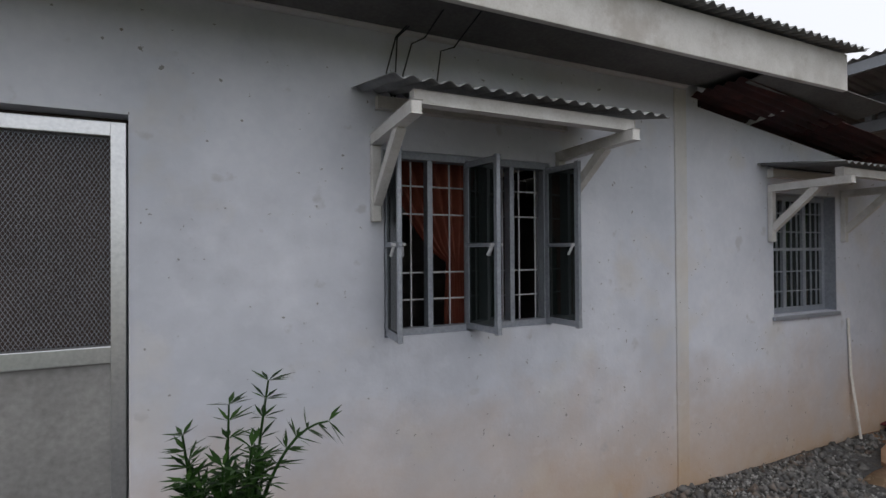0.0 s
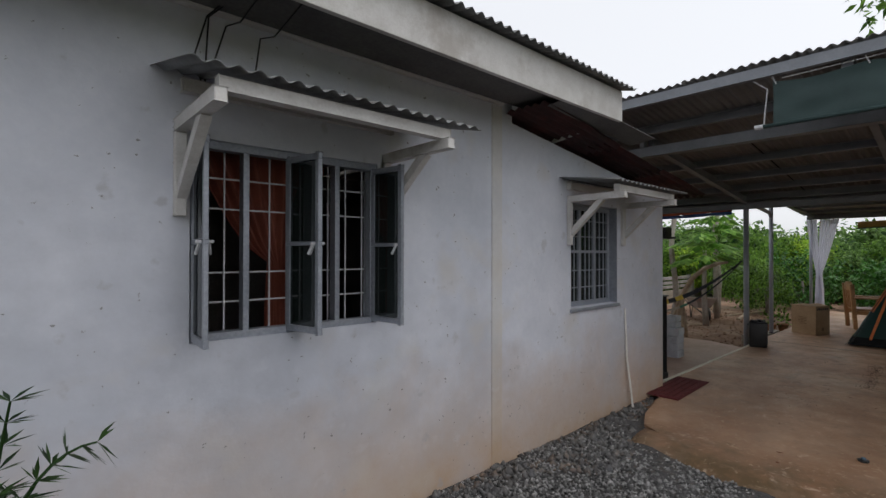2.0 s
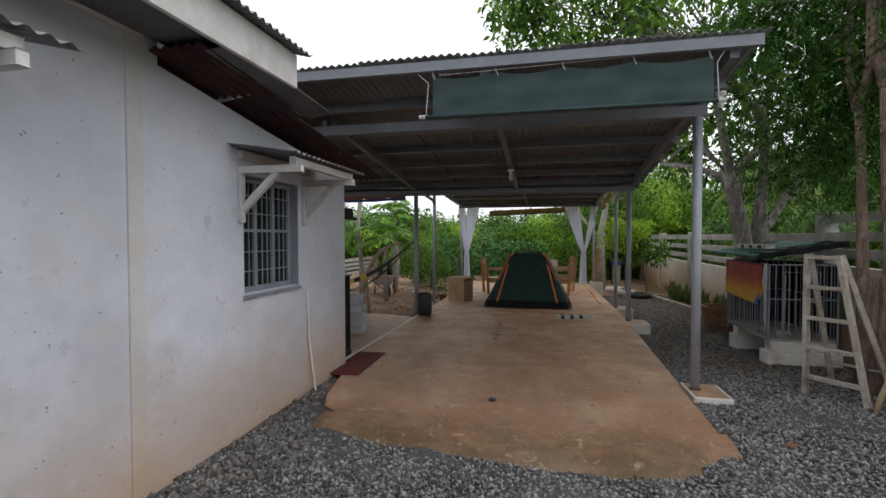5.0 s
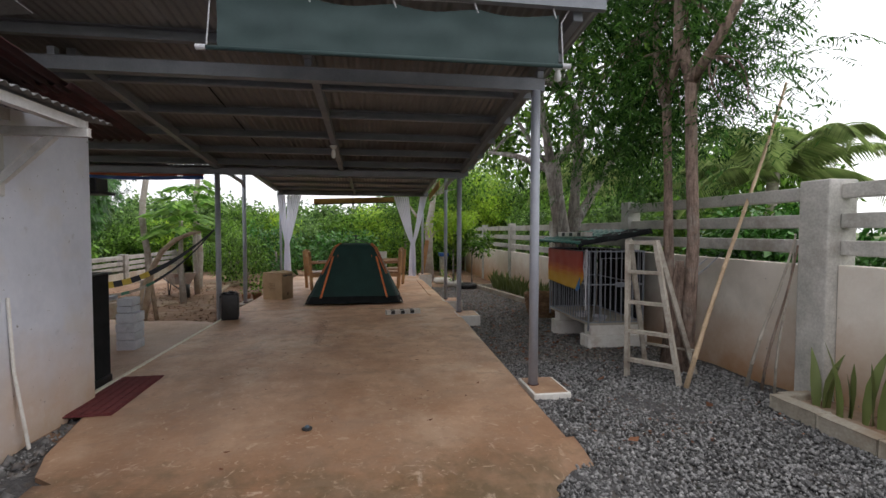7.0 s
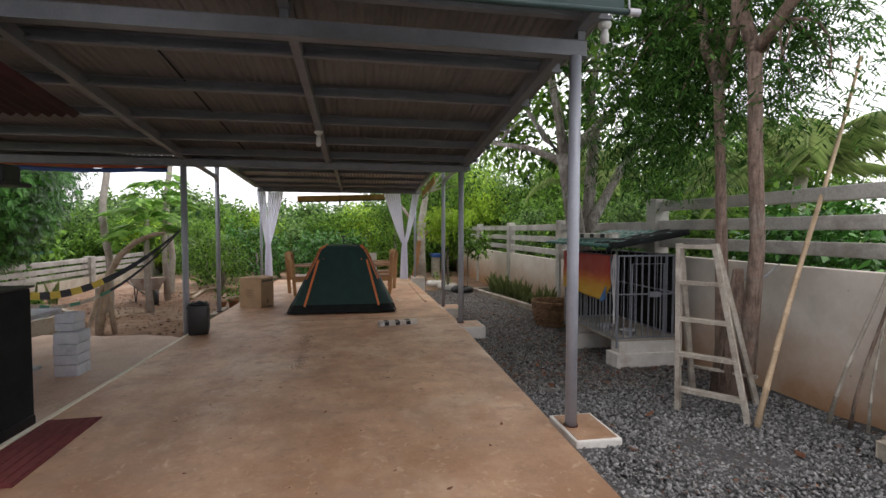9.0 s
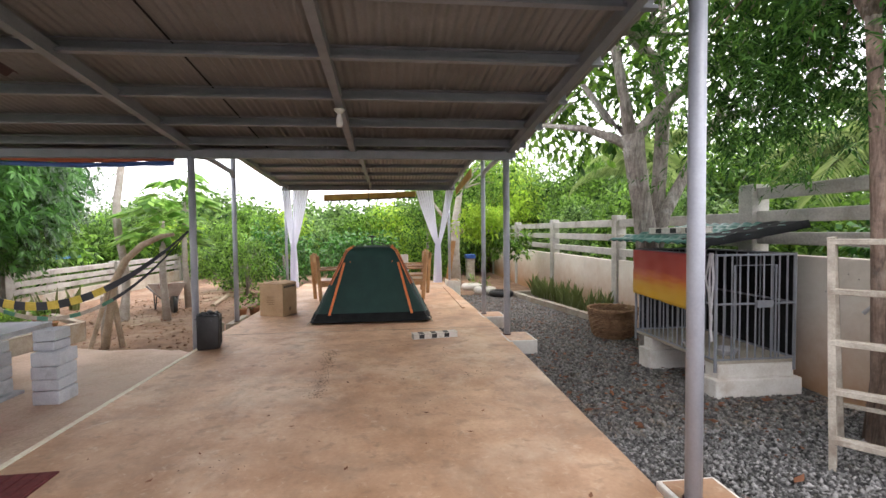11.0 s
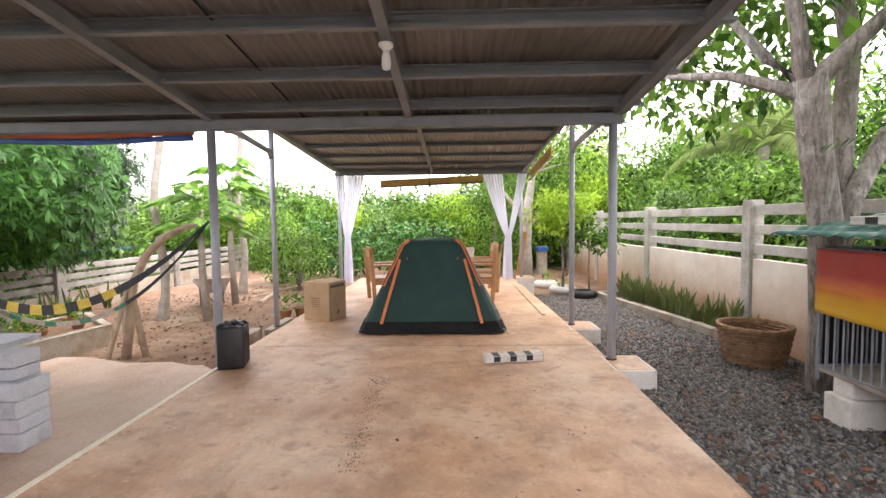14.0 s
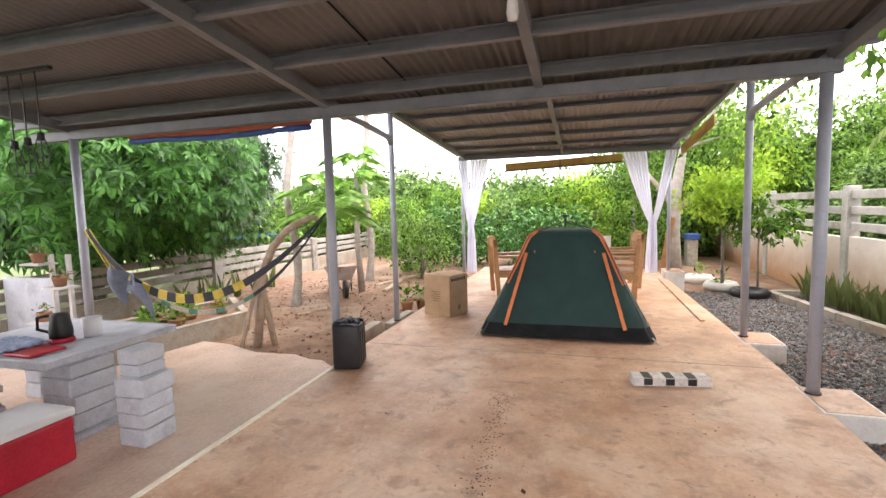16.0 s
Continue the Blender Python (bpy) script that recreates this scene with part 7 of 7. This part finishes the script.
# mango tree beyond the garden
mc = crown_clumps((12.3, 8.65, 2.42), (3.1, 3.1, 1.7), 900, 41, 0.86)
mo = mc - np.array([12.3, 8.9, 1.2])
mi = crown_clumps((12.3, 8.9, 2.25), (2.6, 2.5, 1.5), 420, 43, 0.45)
mt = [([(12.4, 9.6, -0.5), (12.35, 9.55, 0.6), (12.3, 9.5, 1.6)], [0.28, 0.22, 0.2])]
limb_tree("mango_tree", "dense dark mango tree with whorls of long drooping leaves", mt + branches_to((12.3, 9.5, 1.2), mi, 24, 0.06, 8),
          "bark", [rosettes(np.repeat(mc, 8, 0) + np.random.default_rng(4).normal(0, 0.15, (len(mc) * 8, 3)), np.repeat(mo, 8, 0), 10, 0.165, 0.24, 42, 0.3), scatter_leaves(mi, 80, 0.45, 0.2, 0.36, 0.4, 44)], "leaf_mango", (12.4, 9.6, -0.5), droop=0.18)
mc = crown_clumps((14.8, 12.4, 2.4), (2.0, 2.0, 1.7), 300, 45, 0.7)
limb_tree("mango_tree", "second dark mango tree farther behind the fence", [([(14.8, 12.4, -0.5), (14.8, 12.4, 1.8)], [0.25, 0.2])] + branches_to((14.8, 12.4, 1.5), mc, 14, 0.05, 9),
          "bark", [rosettes(np.repeat(mc, 2, 0) + np.random.default_rng(5).normal(0, 0.16, (len(mc) * 2, 3)), np.repeat(mc - np.array([14.8, 12.4, 1.9]), 2, 0), 9, 0.26, 0.22, 46)], "leaf_mango", (14.8, 12.4, -0.5), droop=0.3)


def papaya(x, y, zc, seed):
    rr = np.random.default_rng(seed)
    t = thing("papaya_tree", (x, y, -0.2), "papaya tree with large lobed leaves and green fruit", "tree", "papaya trees")
    part("trunk", tubed([(x + 0.08, y, -0.25), (x + 0.02, y + 0.03, zc * 0.4), (x, y, zc)], [0.07, 0.055, 0.04], 10, 0.15), M["bark_pale"], t, smooth=True)
    Ps, Ds, Us, Ls, Ws = [], [], [], [], []
    for k in range(20):
        a = k * 2.4 + rr.uniform(-0.2, 0.2)
        el = rr.uniform(-0.7, 1.2)
        ln = rr.uniform(0.40, 0.72)
        d = V((math.cos(a) * math.cos(el), math.sin(a) * math.cos(el), math.sin(el)))
        p = V((x, y, zc - 0.15 + 0.012 * k))
        q = p + d * ln + V((0, 0, 0.05))
        part("stalk", tubed([p, (p + q) / 2 + V((0, 0, 0.05)), q], [0.012, 0.009, 0.006], 5), M["leaf_papaya"], t)
        fw = V((d.x, d.y, -0.25)).normalized()
        sd = fw.cross(V((0, 0, 1))).normalized()
        for j, ang in enumerate((-2.2, -1.45, -0.75, 0, 0.75, 1.45, 2.2)):
            dd = (fw * math.cos(ang) + sd * math.sin(ang) + V((0, 0, -0.12))).normalized()
            size = (0.25, 0.32, 0.38, 0.42, 0.38, 0.32, 0.25)[j] * rr.uniform(0.9, 1.1)
            up = V((0, 0, 1))
            ss = dd.cross(up).normalized()
            Ps.append(q), Ds.append(dd), Us.append(ss), Ls.append(size), Ws.append(size * 0.52)
            for s in (-0.6, 0.6):
                d3 = (dd + ss * s).normalized()
                Ps.append(q + dd * size * 0.42), Ds.append(d3), Us.append(d3.cross(up).normalized()), Ls.append(size * 0.5), Ws.append(size * 0.22)
    put_mesh("crown", leaf_mesh("crown", np.array(Ps), np.array(Ds), np.array(Us), np.array(Ls), np.array(Ws), 0.12), M["leaf_papaya"], t)
    for k in range(7):
        a = k * 1.1
        bm = bmesh.new()
        bmesh.ops.create_icosphere(bm, subdivisions=2, radius=0.06)
        for v in bm.verts:
            v.co = V((x + 0.085 * math.cos(a), y + 0.085 * math.sin(a), zc - 0.28 - 0.05 * (k % 3))) + V((v.co.x, v.co.y, v.co.z * 1.5))
        part("fruit", bm, M["leaf_mango"], t, "unripe green papaya", True)


papaya(12.1, 3.95, 1.62, 51)
papaya(13.6, 4.2, 2.05, 52)


def palm_trunk(x, y, h, r, label):
    pts = [(x + 0.05 * math.sin(k * 0.8), y + 0.04 * math.cos(k), -0.4 + (h + 0.4) * k / 14) for k in range(15)]
    rad = [r * (1.7 if k == 0 else 1.25 if k == 1 else 1 - 0.02 * k) * (1 + 0.04 * (k % 2)) for k in range(15)]
    return pts, rad


def coconut(x, y, h, r, label, fronds, seed, fl=2.2):
    rr = np.random.default_rng(seed)
    t = thing("coconut_palm", (x, y, float(ground_z(x, y))), label, "tree", "coconut palms")
    pts, rad = palm_trunk(x, y, h, r, label)
    part("trunk", tubed(pts, rad, 12, 0.1), M["bark_pale"], t, smooth=True)
    top = V(pts[-1])
    for k in range(fronds):
        a = k * 2 * math.pi / fronds + rr.uniform(-0.2, 0.2)
        el = rr.uniform(0.1, 1.1)
        d = V((math.cos(a) * math.cos(el), math.sin(a) * math.cos(el), math.sin(el)))
        end = top + V((d.x, d.y, 0)) * fl + V((0, 0, fl * (math.sin(el) - 0.5)))
        rib = bez(top, top + d * fl * 0.75, end, 44)
        fr = part("frond_rib", tubed(rib, list(np.linspace(0.02, 0.004, 44)), 5), M["leaf_palm"], t)
        P, D, U, L, W = [], [], [], [], []
        for i in range(3, 44):
            ax = (rib[i] - rib[i - 1]).normalized()
            sd = ax.cross(V((0, 0, 1))).normalized()
            for j in range(1):
                q = rib[i]
                for s in (1, -1):
                    dd = (sd * s + ax * 0.55 + V((0, 0, -0.45))).normalized()
                    P.append(q), D.append(dd), U.append(dd.cross(ax).normalized()), L.append(0.55 * fl / 2.2 * (1.1 - 0.5 * i / 44) * rr.uniform(0.85, 1.1)), W.append(0.017)
        me = leaf_mesh("frond_leaf", np.array(P), np.array(D), np.array(U), np.array(L), np.array(W), 0.3)
        o = put_mesh("frond_leaf", me, M["leaf_palm"], t)
        o.parent = fr


coconut(12.25, 4.72, 4.4, 0.068, "slim pale-trunked coconut palm in the garden", 9, 61, 1.0)
coconut(14.9, 4.6, 5.0, 0.075, "slim pale-trunked coconut palm farther in the garden", 9, 62, 1.0)
coconut(9.3, -7.5, 2.5, 0.13, "young coconut palm beyond the fence", 13, 63, 2.2)
coconut(15.3, -6.8, 3.0, 0.14, "young coconut palm far beyond the fence", 11, 64, 2.0)


def bush(c, radii, n, per, size, leafm, seed, name="bush", label="leafy green bush", aspect=0.45, hollow=0.5, stems=5, trunk_r=0.03, group=""):
    cl = crown_clumps(c, radii, n, seed, hollow)
    g = float(ground_z(c[0], c[1]))
    base = (c[0], c[1], g)
    tr = [([(c[0], c[1], g - 0.1), (c[0] + 0.05, c[1], (g + c[2]) / 2), (c[0], c[1], c[2])], [trunk_r * 1.4, trunk_r * 1.1, trunk_r])] + branches_to((c[0], c[1], max(g, c[2] - radii[2] * 0.8)), cl, stems, trunk_r * 0.6, seed)
    sp = max(radii) * 0.28
    return limb_tree(name, label, tr, "bark", [scatter_leaves(cl, per, (sp, sp, sp * 0.8), size, aspect, 0.25, seed + 1)], leafm, base, group=group)


bush((15.15, -2.42, 1.62), (0.75, 0.75, 0.55), 60, 46, 0.10, "leaf_lime", 71, "young_tree", "young tree with bright lime-green leaves in a black tyre", 0.5, 0.3, 9, 0.022)
bush((15.0, -2.95, 1.05), (0.6, 0.55, 0.4), 30, 40, 0.12, "leaf_big", 72, "bush", "dark green shrub against the fence", 0.45, 0.3, 6, 0.015)
bush((16.6, 4.3, 0.75), (0.9, 0.9, 0.95), 60, 60, 0.10, "leaf_bush", 73, label="bright green shrub beyond the garden")
bush((15.3, 3.5, 0.55), (0.6, 0.6, 0.75), 40, 50, 0.09, "leaf_bush", 74, label="bright green shrub beside the slab")
bush((17.9, 3.2, 0.7), (1.0, 1.0, 0.9), 60, 60, 0.12, "leaf_mango", 75, label="dark glossy shrub behind the tent")
bush((18.3, 0.9, 0.5), (1.2, 1.4, 0.95), 80, 60, 0.13, "leaf_mango", 76, label="dark glossy shrub behind the tent")
bush((18.6, -1.2, 1.3), (0.9, 1.2, 1.4), 70, 60, 0.12, "leaf_big", 77, label="tall leafy shrub behind the tent")
rr = np.random.default_rng(81)
# thicket at the end of the garden
for k in range(16):
    y = -6.5 + 1.05 * k
    x = 21.5 + rr.uniform(-1.0, 2.0)
    h = rr.uniform(0.95, 1.35) if y > -1.5 else rr.uniform(2.3, 2.9)
    bush((x, y, h * 0.75), (1.5, 1.4, h), 130, 66, 0.16, ("leaf_bush", "leaf_far", "leaf_lime", "leaf_big")[k % 4], 200 + k, "tree", "leafy tree in the thicket at the garden's end", 0.45, 0.45, 8, 0.06, "thicket trees")
for k in range(16):
    y = -14 + 2.3 * k
    x = 29 + rr.uniform(-2.0, 3.0)
    h = rr.uniform(1.6, 2.1) if y > -1 else rr.uniform(2.4, 3.4)
    bush((x, y, h * 0.72), (2.4, 2.2, h), 110, 50, 0.28, "leaf_far", 230 + k, "tree", "tall tree far behind the garden", 0.5, 0.45, 8, 0.09, "far trees")
# growth beyond the concrete fence
for k in range(13):
    x = 4.0 + 1.5 * k + rr.uniform(-0.4, 0.4)
    y = -5.5 - rr.uniform(0, 0.8)
    h = rr.uniform(0.85, 1.0) if x < 9.5 else rr.uniform(1.05, 1.4)
    bush((x, y, h * 0.85), (1.15, 0.9, h), 90, 75, 0.12, ("leaf_big", "leaf_mango", "leaf_mango")[k % 3] if x < 9.5 else ("leaf_bush", "leaf_big", "leaf_far")[k % 3], 260 + k, "bush", "leafy bush growing over the fence", 0.5, 0.45, 6, 0.03, "bushes beyond the fence")
for k in range(7):
    x = 12.5 + 2.2 * k + rr.uniform(-0.6, 0.6)
    y = -8.6 - rr.uniform(0, 2.0)
    h = rr.uniform(2.1, 2.9)
    bush((x, y, h * 0.9), (1.9, 1.8, h), 150, 60, 0.20, ("leaf_bush", "leaf_far")[k % 2], 290 + k, "tree", "leafy tree beyond the fence", 0.45, 0.45, 8, 0.07, "trees beyond the fence")
# growth beyond the low garden fence
for k in range(9):
    x = 17 + 1.9 * k
    y = 11.5 + rr.uniform(-1.0, 2.5)
    h = rr.uniform(1.1, 1.6)
    bush((x, y, h * 0.7), (1.6, 1.5, h), 90, 55, 0.2, ("leaf_far", "leaf_bush")[k % 2], 320 + k, "tree", "leafy tree beyond the low fence", 0.45, 0.45, 8, 0.06, "trees beyond the low fence")
# pale-trunked tree near the far post
pc = crown_clumps((17.4, -2.6, 3.9), (2.0, 1.8, 1.5), 90, 91, 0.4)
limb_tree("pale_tree", "pale-barked tree with forked limbs beside the far post", [
    ([(16.9, -1.9, -0.3), (16.92, -1.88, 0.8), (16.9, -1.9, 1.6), (16.95, -2.05, 2.6)], [0.17, 0.14, 0.13, 0.08]),
    ([(16.9, -1.9, 1.3), (17.0, -1.55, 1.8), (17.1, -1.2, 2.3)], [0.07, 0.05, 0.03]),
    ([(16.9, -1.9, 1.2), (16.9, -2.4, 1.7), (17.0, -2.9, 2.0)], [0.07, 0.05, 0.03])] + branches_to((16.95, -2.15, 2.6), pc, 12, 0.03, 10),
    "bark_pale", [scatter_leaves(pc, 55, 0.5, 0.14, 0.5, 0.3, 92)], "leaf_big", (16.9, -2.1, -0.25))

# narrow-leaved shrub beside the door
def oleander():
    rr = np.random.default_rng(95)
    base = V((-0.04, 1.42, -0.05))
    t = thing("narrow_leaved_shrub", base, "young shrub with narrow dark green leaves beside the door", "shrub")
    P, D, U, L, W = [], [], [], [], []
    ends = [((0.09, 1.42, 1.17), 0.05), ((0.27, 1.42, 1.02), 0.12), ((-0.14, 1.42, 1.04), 0.05), ((-0.02, 1.46, 1.10), 0.05), ((0.04, 1.36, 1.0), 0.02)]
    ends += [((rr.uniform(-0.13, 0.09), rr.uniform(1.34, 1.50), rr.uniform(0.30, 0.98)), 0.0) for _ in range(80)] + [((0.14, 1.38, 0.72), 0.0), ((0.17, 1.40, 0.60), 0.0)]
    for e, lift in ends:
        e = V(e)
        pts = bez(base, V((0.0, 1.42, e.z + 0.02)) if e.x > 0.25 else base.lerp(e, 0.55) + V((0, 0, 0.12 + lift)), e, 16)
        part("stem", tubed(pts, list(np.linspace(0.010, 0.003, 16)), 6), M["leaf_oleander"], t)
        for i in range(4, 16):
            ax = (pts[i] - pts[i - 1]).normalized()
            for k in range(8):
                a = rr.uniform(0, 6.28)
                s = ax.cross(V((math.cos(a), math.sin(a), 0.3))).normalized()
                dd = (s + ax * 0.55 + V((0, 0, rr.uniform(-0.3, 0.1)))).normalized()
                P.append(pts[i]), D.append(dd), U.append(dd.cross(ax).normalized()), L.append(rr.uniform(0.05, 0.09)), W.append(rr.uniform(0.011, 0.017))
    put_mesh("foliage", leaf_mesh("foliage", np.array(P), np.array(D), np.array(U), np.array(L), np.array(W), 0.12), M["leaf_oleander"], t)


oleander()

# ---- loose stones, leaves ----
def stones(name, n, xr, yr, smin, smax, material, label, seed, keep=None, lift=0.3):
    """Loose stones as squashed, jittered octahedra strewn over the ground."""
    r = np.random.default_rng(seed)
    x, y = r.uniform(*xr, n), r.uniform(*yr, n)
    if keep is not None:
        k = keep(x, y)
        x, y = x[k], y[k]
    n = len(x)
    s = r.uniform(0, 1, n) ** 2 * (smax - smin) + smin
    base = np.array([[1, 0, 0], [0, 1, 0], [-1, 0, 0], [0, -1, 0], [0.1, 0, 0.75], [0, 0, -0.7]], float)
    v = base[None] + r.normal(0, 0.22, (n, 6, 3))
    v[:, :, 1] *= r.uniform(0.55, 0.9, (n, 1))
    a = r.uniform(0, 6.28, n)
    ca, sa = np.cos(a)[:, None], np.sin(a)[:, None]
    vx, vy = v[:, :, 0] * ca - v[:, :, 1] * sa, v[:, :, 0] * sa + v[:, :, 1] * ca
    V3 = np.stack([vx, vy, v[:, :, 2]], 2) * s[:, None, None]
    V3 += np.stack([x, y, ground_z(x, y) + s * lift], 1)[:, None]
    f = np.array([[0, 1, 4], [1, 2, 4], [2, 3, 4], [3, 0, 4], [1, 0, 5], [2, 1, 5], [3, 2, 5], [0, 3, 5]])
    F = (np.arange(n)[:, None, None] * 6 + f[None]).reshape(-1, 3)
    ob = put_mesh(name, np_mesh(name, V3.reshape(-1, 3), F), material)
    return tagged(ob, label, "gravel", kind="stuff")


def on_gravel(x, y):
    edge = 3.93 - 0.24 * smooth01((1.75 - y) / 1.6) + 0.03 * np.sin(y * 4) + 0.45 * smooth01((-0.95 - y) / 0.55)
    slab_in = (x > edge) & (y > -1.49 - 0.06 * smooth01((x - 4.6) / 3.0))
    strip = y > np.interp(x, [4.2, 4.3, 4.6, 5.3, 5.66], [1.73, 1.82, 1.95, 2.1, 2.16])
    return (y < WY - 0.02) & (~slab_in | (strip & (x < 5.6))) & (y > -3.84)


stones("gravel", 100000, (1.2, 6.5), (-3.8, 2.15), 0.008, 0.022, M["stone"], "crushed grey gravel", 1, on_gravel)
# this strip takes the darker stone with the tree shade in its colour
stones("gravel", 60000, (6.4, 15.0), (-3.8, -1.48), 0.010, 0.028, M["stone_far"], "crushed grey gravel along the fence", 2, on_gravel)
stones("river_stones", 1300, (1.0, 5.4), (1.55, 2.15), 0.018, 0.048, M["river"], "rounded river stones along the house wall", 3, lambda x, y: on_gravel(x, y) & (y > 1.72 - 0.12 * (x - 2.5) + 0.15 * np.sin(x * 5)))
stones("rubble", 1500, (8.9, 16.0), (2.6, 7.0), 0.01, 0.03, M["earth"], "small clods of red earth", 4)


def litter(n, xr, yr, size, seed, label, keep=None):
    r = np.random.default_rng(seed)
    x, y = r.uniform(*xr, n), r.uniform(*yr, n)
    if keep is not None:
        k = keep(x, y)
        x, y = x[k], y[k]
    n = len(x)
    P = np.stack([x, y, ground_z(x, y) + 0.028], 1)
    a = r.uniform(0, 6.28, n)
    D = unit(np.stack([np.cos(a), np.sin(a), r.uniform(-0.05, 0.3, n)], 1))
    U = unit(np.cross(D, np.array([0, 0, 1.0]) + r.normal(0, 0.25, (n, 3))))
    L = size * r.uniform(0.6, 1.4, n)
    ob = put_mesh("dry_leaves", leaf_mesh("dry_leaves", P, D, U, L, L * 0.5, 0.0), M["dry_leaf"])
    tagged(ob, label, "leaves", kind="stuff")


litter(900, (6.8, 15.0), (-3.8, -1.6), 0.06, 5, "dry brown leaves on the gravel", on_gravel)
litter(700, (4.2, 7.5), (-3.8, -1.6), 0.030, 9, "small yellow-brown leaf scraps among the gravel", lambda x, y: on_gravel(x, y) & (np.sin(x * 3.1) + np.sin(y * 4.3 + x) > 0.4))
litter(34, (4.0, 12.0), (-3.8, -1.6), 0.10, 6, "large dry red-brown leaves on the gravel", on_gravel)
litter(800, (9.5, 16.0), (2.5, 7.5), 0.06, 7, "dry brown leaves on the red earth")
r = np.random.default_rng(8)
P = np.stack([r.uniform(4.2, 10, 46), r.uniform(-1.4, 2.2, 46), np.full(46, 0.006)], 1)
a = r.uniform(0, 6.28, 46)
D = np.stack([np.cos(a), np.sin(a), np.full(46, 0.06)], 1)
U = unit(np.cross(D, np.array([0, 0, 1.0])))
L = r.uniform(0.015, 0.06, 46)
tagged(put_mesh("dry_leaves", leaf_mesh("dry_leaves", P, D, U, L, L * 0.45, 0.0), M["dry_leaf"]), "a few dry leaf scraps on the slab", "leaves", kind="stuff")


def crumbs(n, seed):
    """Dark mud crumbs on the slab: a scrubbed track along the walk and a few scattered groups."""
    r = np.random.default_rng(seed)
    f = r.uniform(0, 1, n)
    x, y = 7.3 + 1.6 * f, 0.58 + 0.07 * f + r.normal(0, 0.045, n)
    for cx, cy in ((9.1, -0.1), (8.6, -0.7), (7.9, -0.9), (8.7, 1.1), (7.0, -0.3), (6.2, 0.9), (5.4, -0.5)):
        x = np.concatenate([x, cx + r.normal(0, 0.10, 16)])
        y = np.concatenate([y, cy + r.normal(0, 0.10, 16)])
    n = len(x)
    s = r.uniform(0.002, 0.0065, n)
    base = np.array([[1, 0, 0], [0, 1, 0], [-1, 0, 0], [0, -1, 0], [0, 0, 0.6], [0, 0, -0.4]], float)
    v = (base[None] + r.normal(0, 0.2, (n, 6, 3))) * s[:, None, None] + np.stack([x, y, s * 0.3], 1)[:, None]
    f = np.array([[0, 1, 4], [1, 2, 4], [2, 3, 4], [3, 0, 4], [1, 0, 5], [2, 1, 5], [3, 2, 5], [0, 3, 5]])
    F = (np.arange(n)[:, None, None] * 6 + f[None]).reshape(-1, 3)
    tagged(put_mesh("mud_crumbs", np_mesh("mud_crumbs", v.reshape(-1, 3), F), M["mud"]), "dark mud crumbs scrubbed along the slab", "dirt", kind="stuff")


crumbs(420, 12)
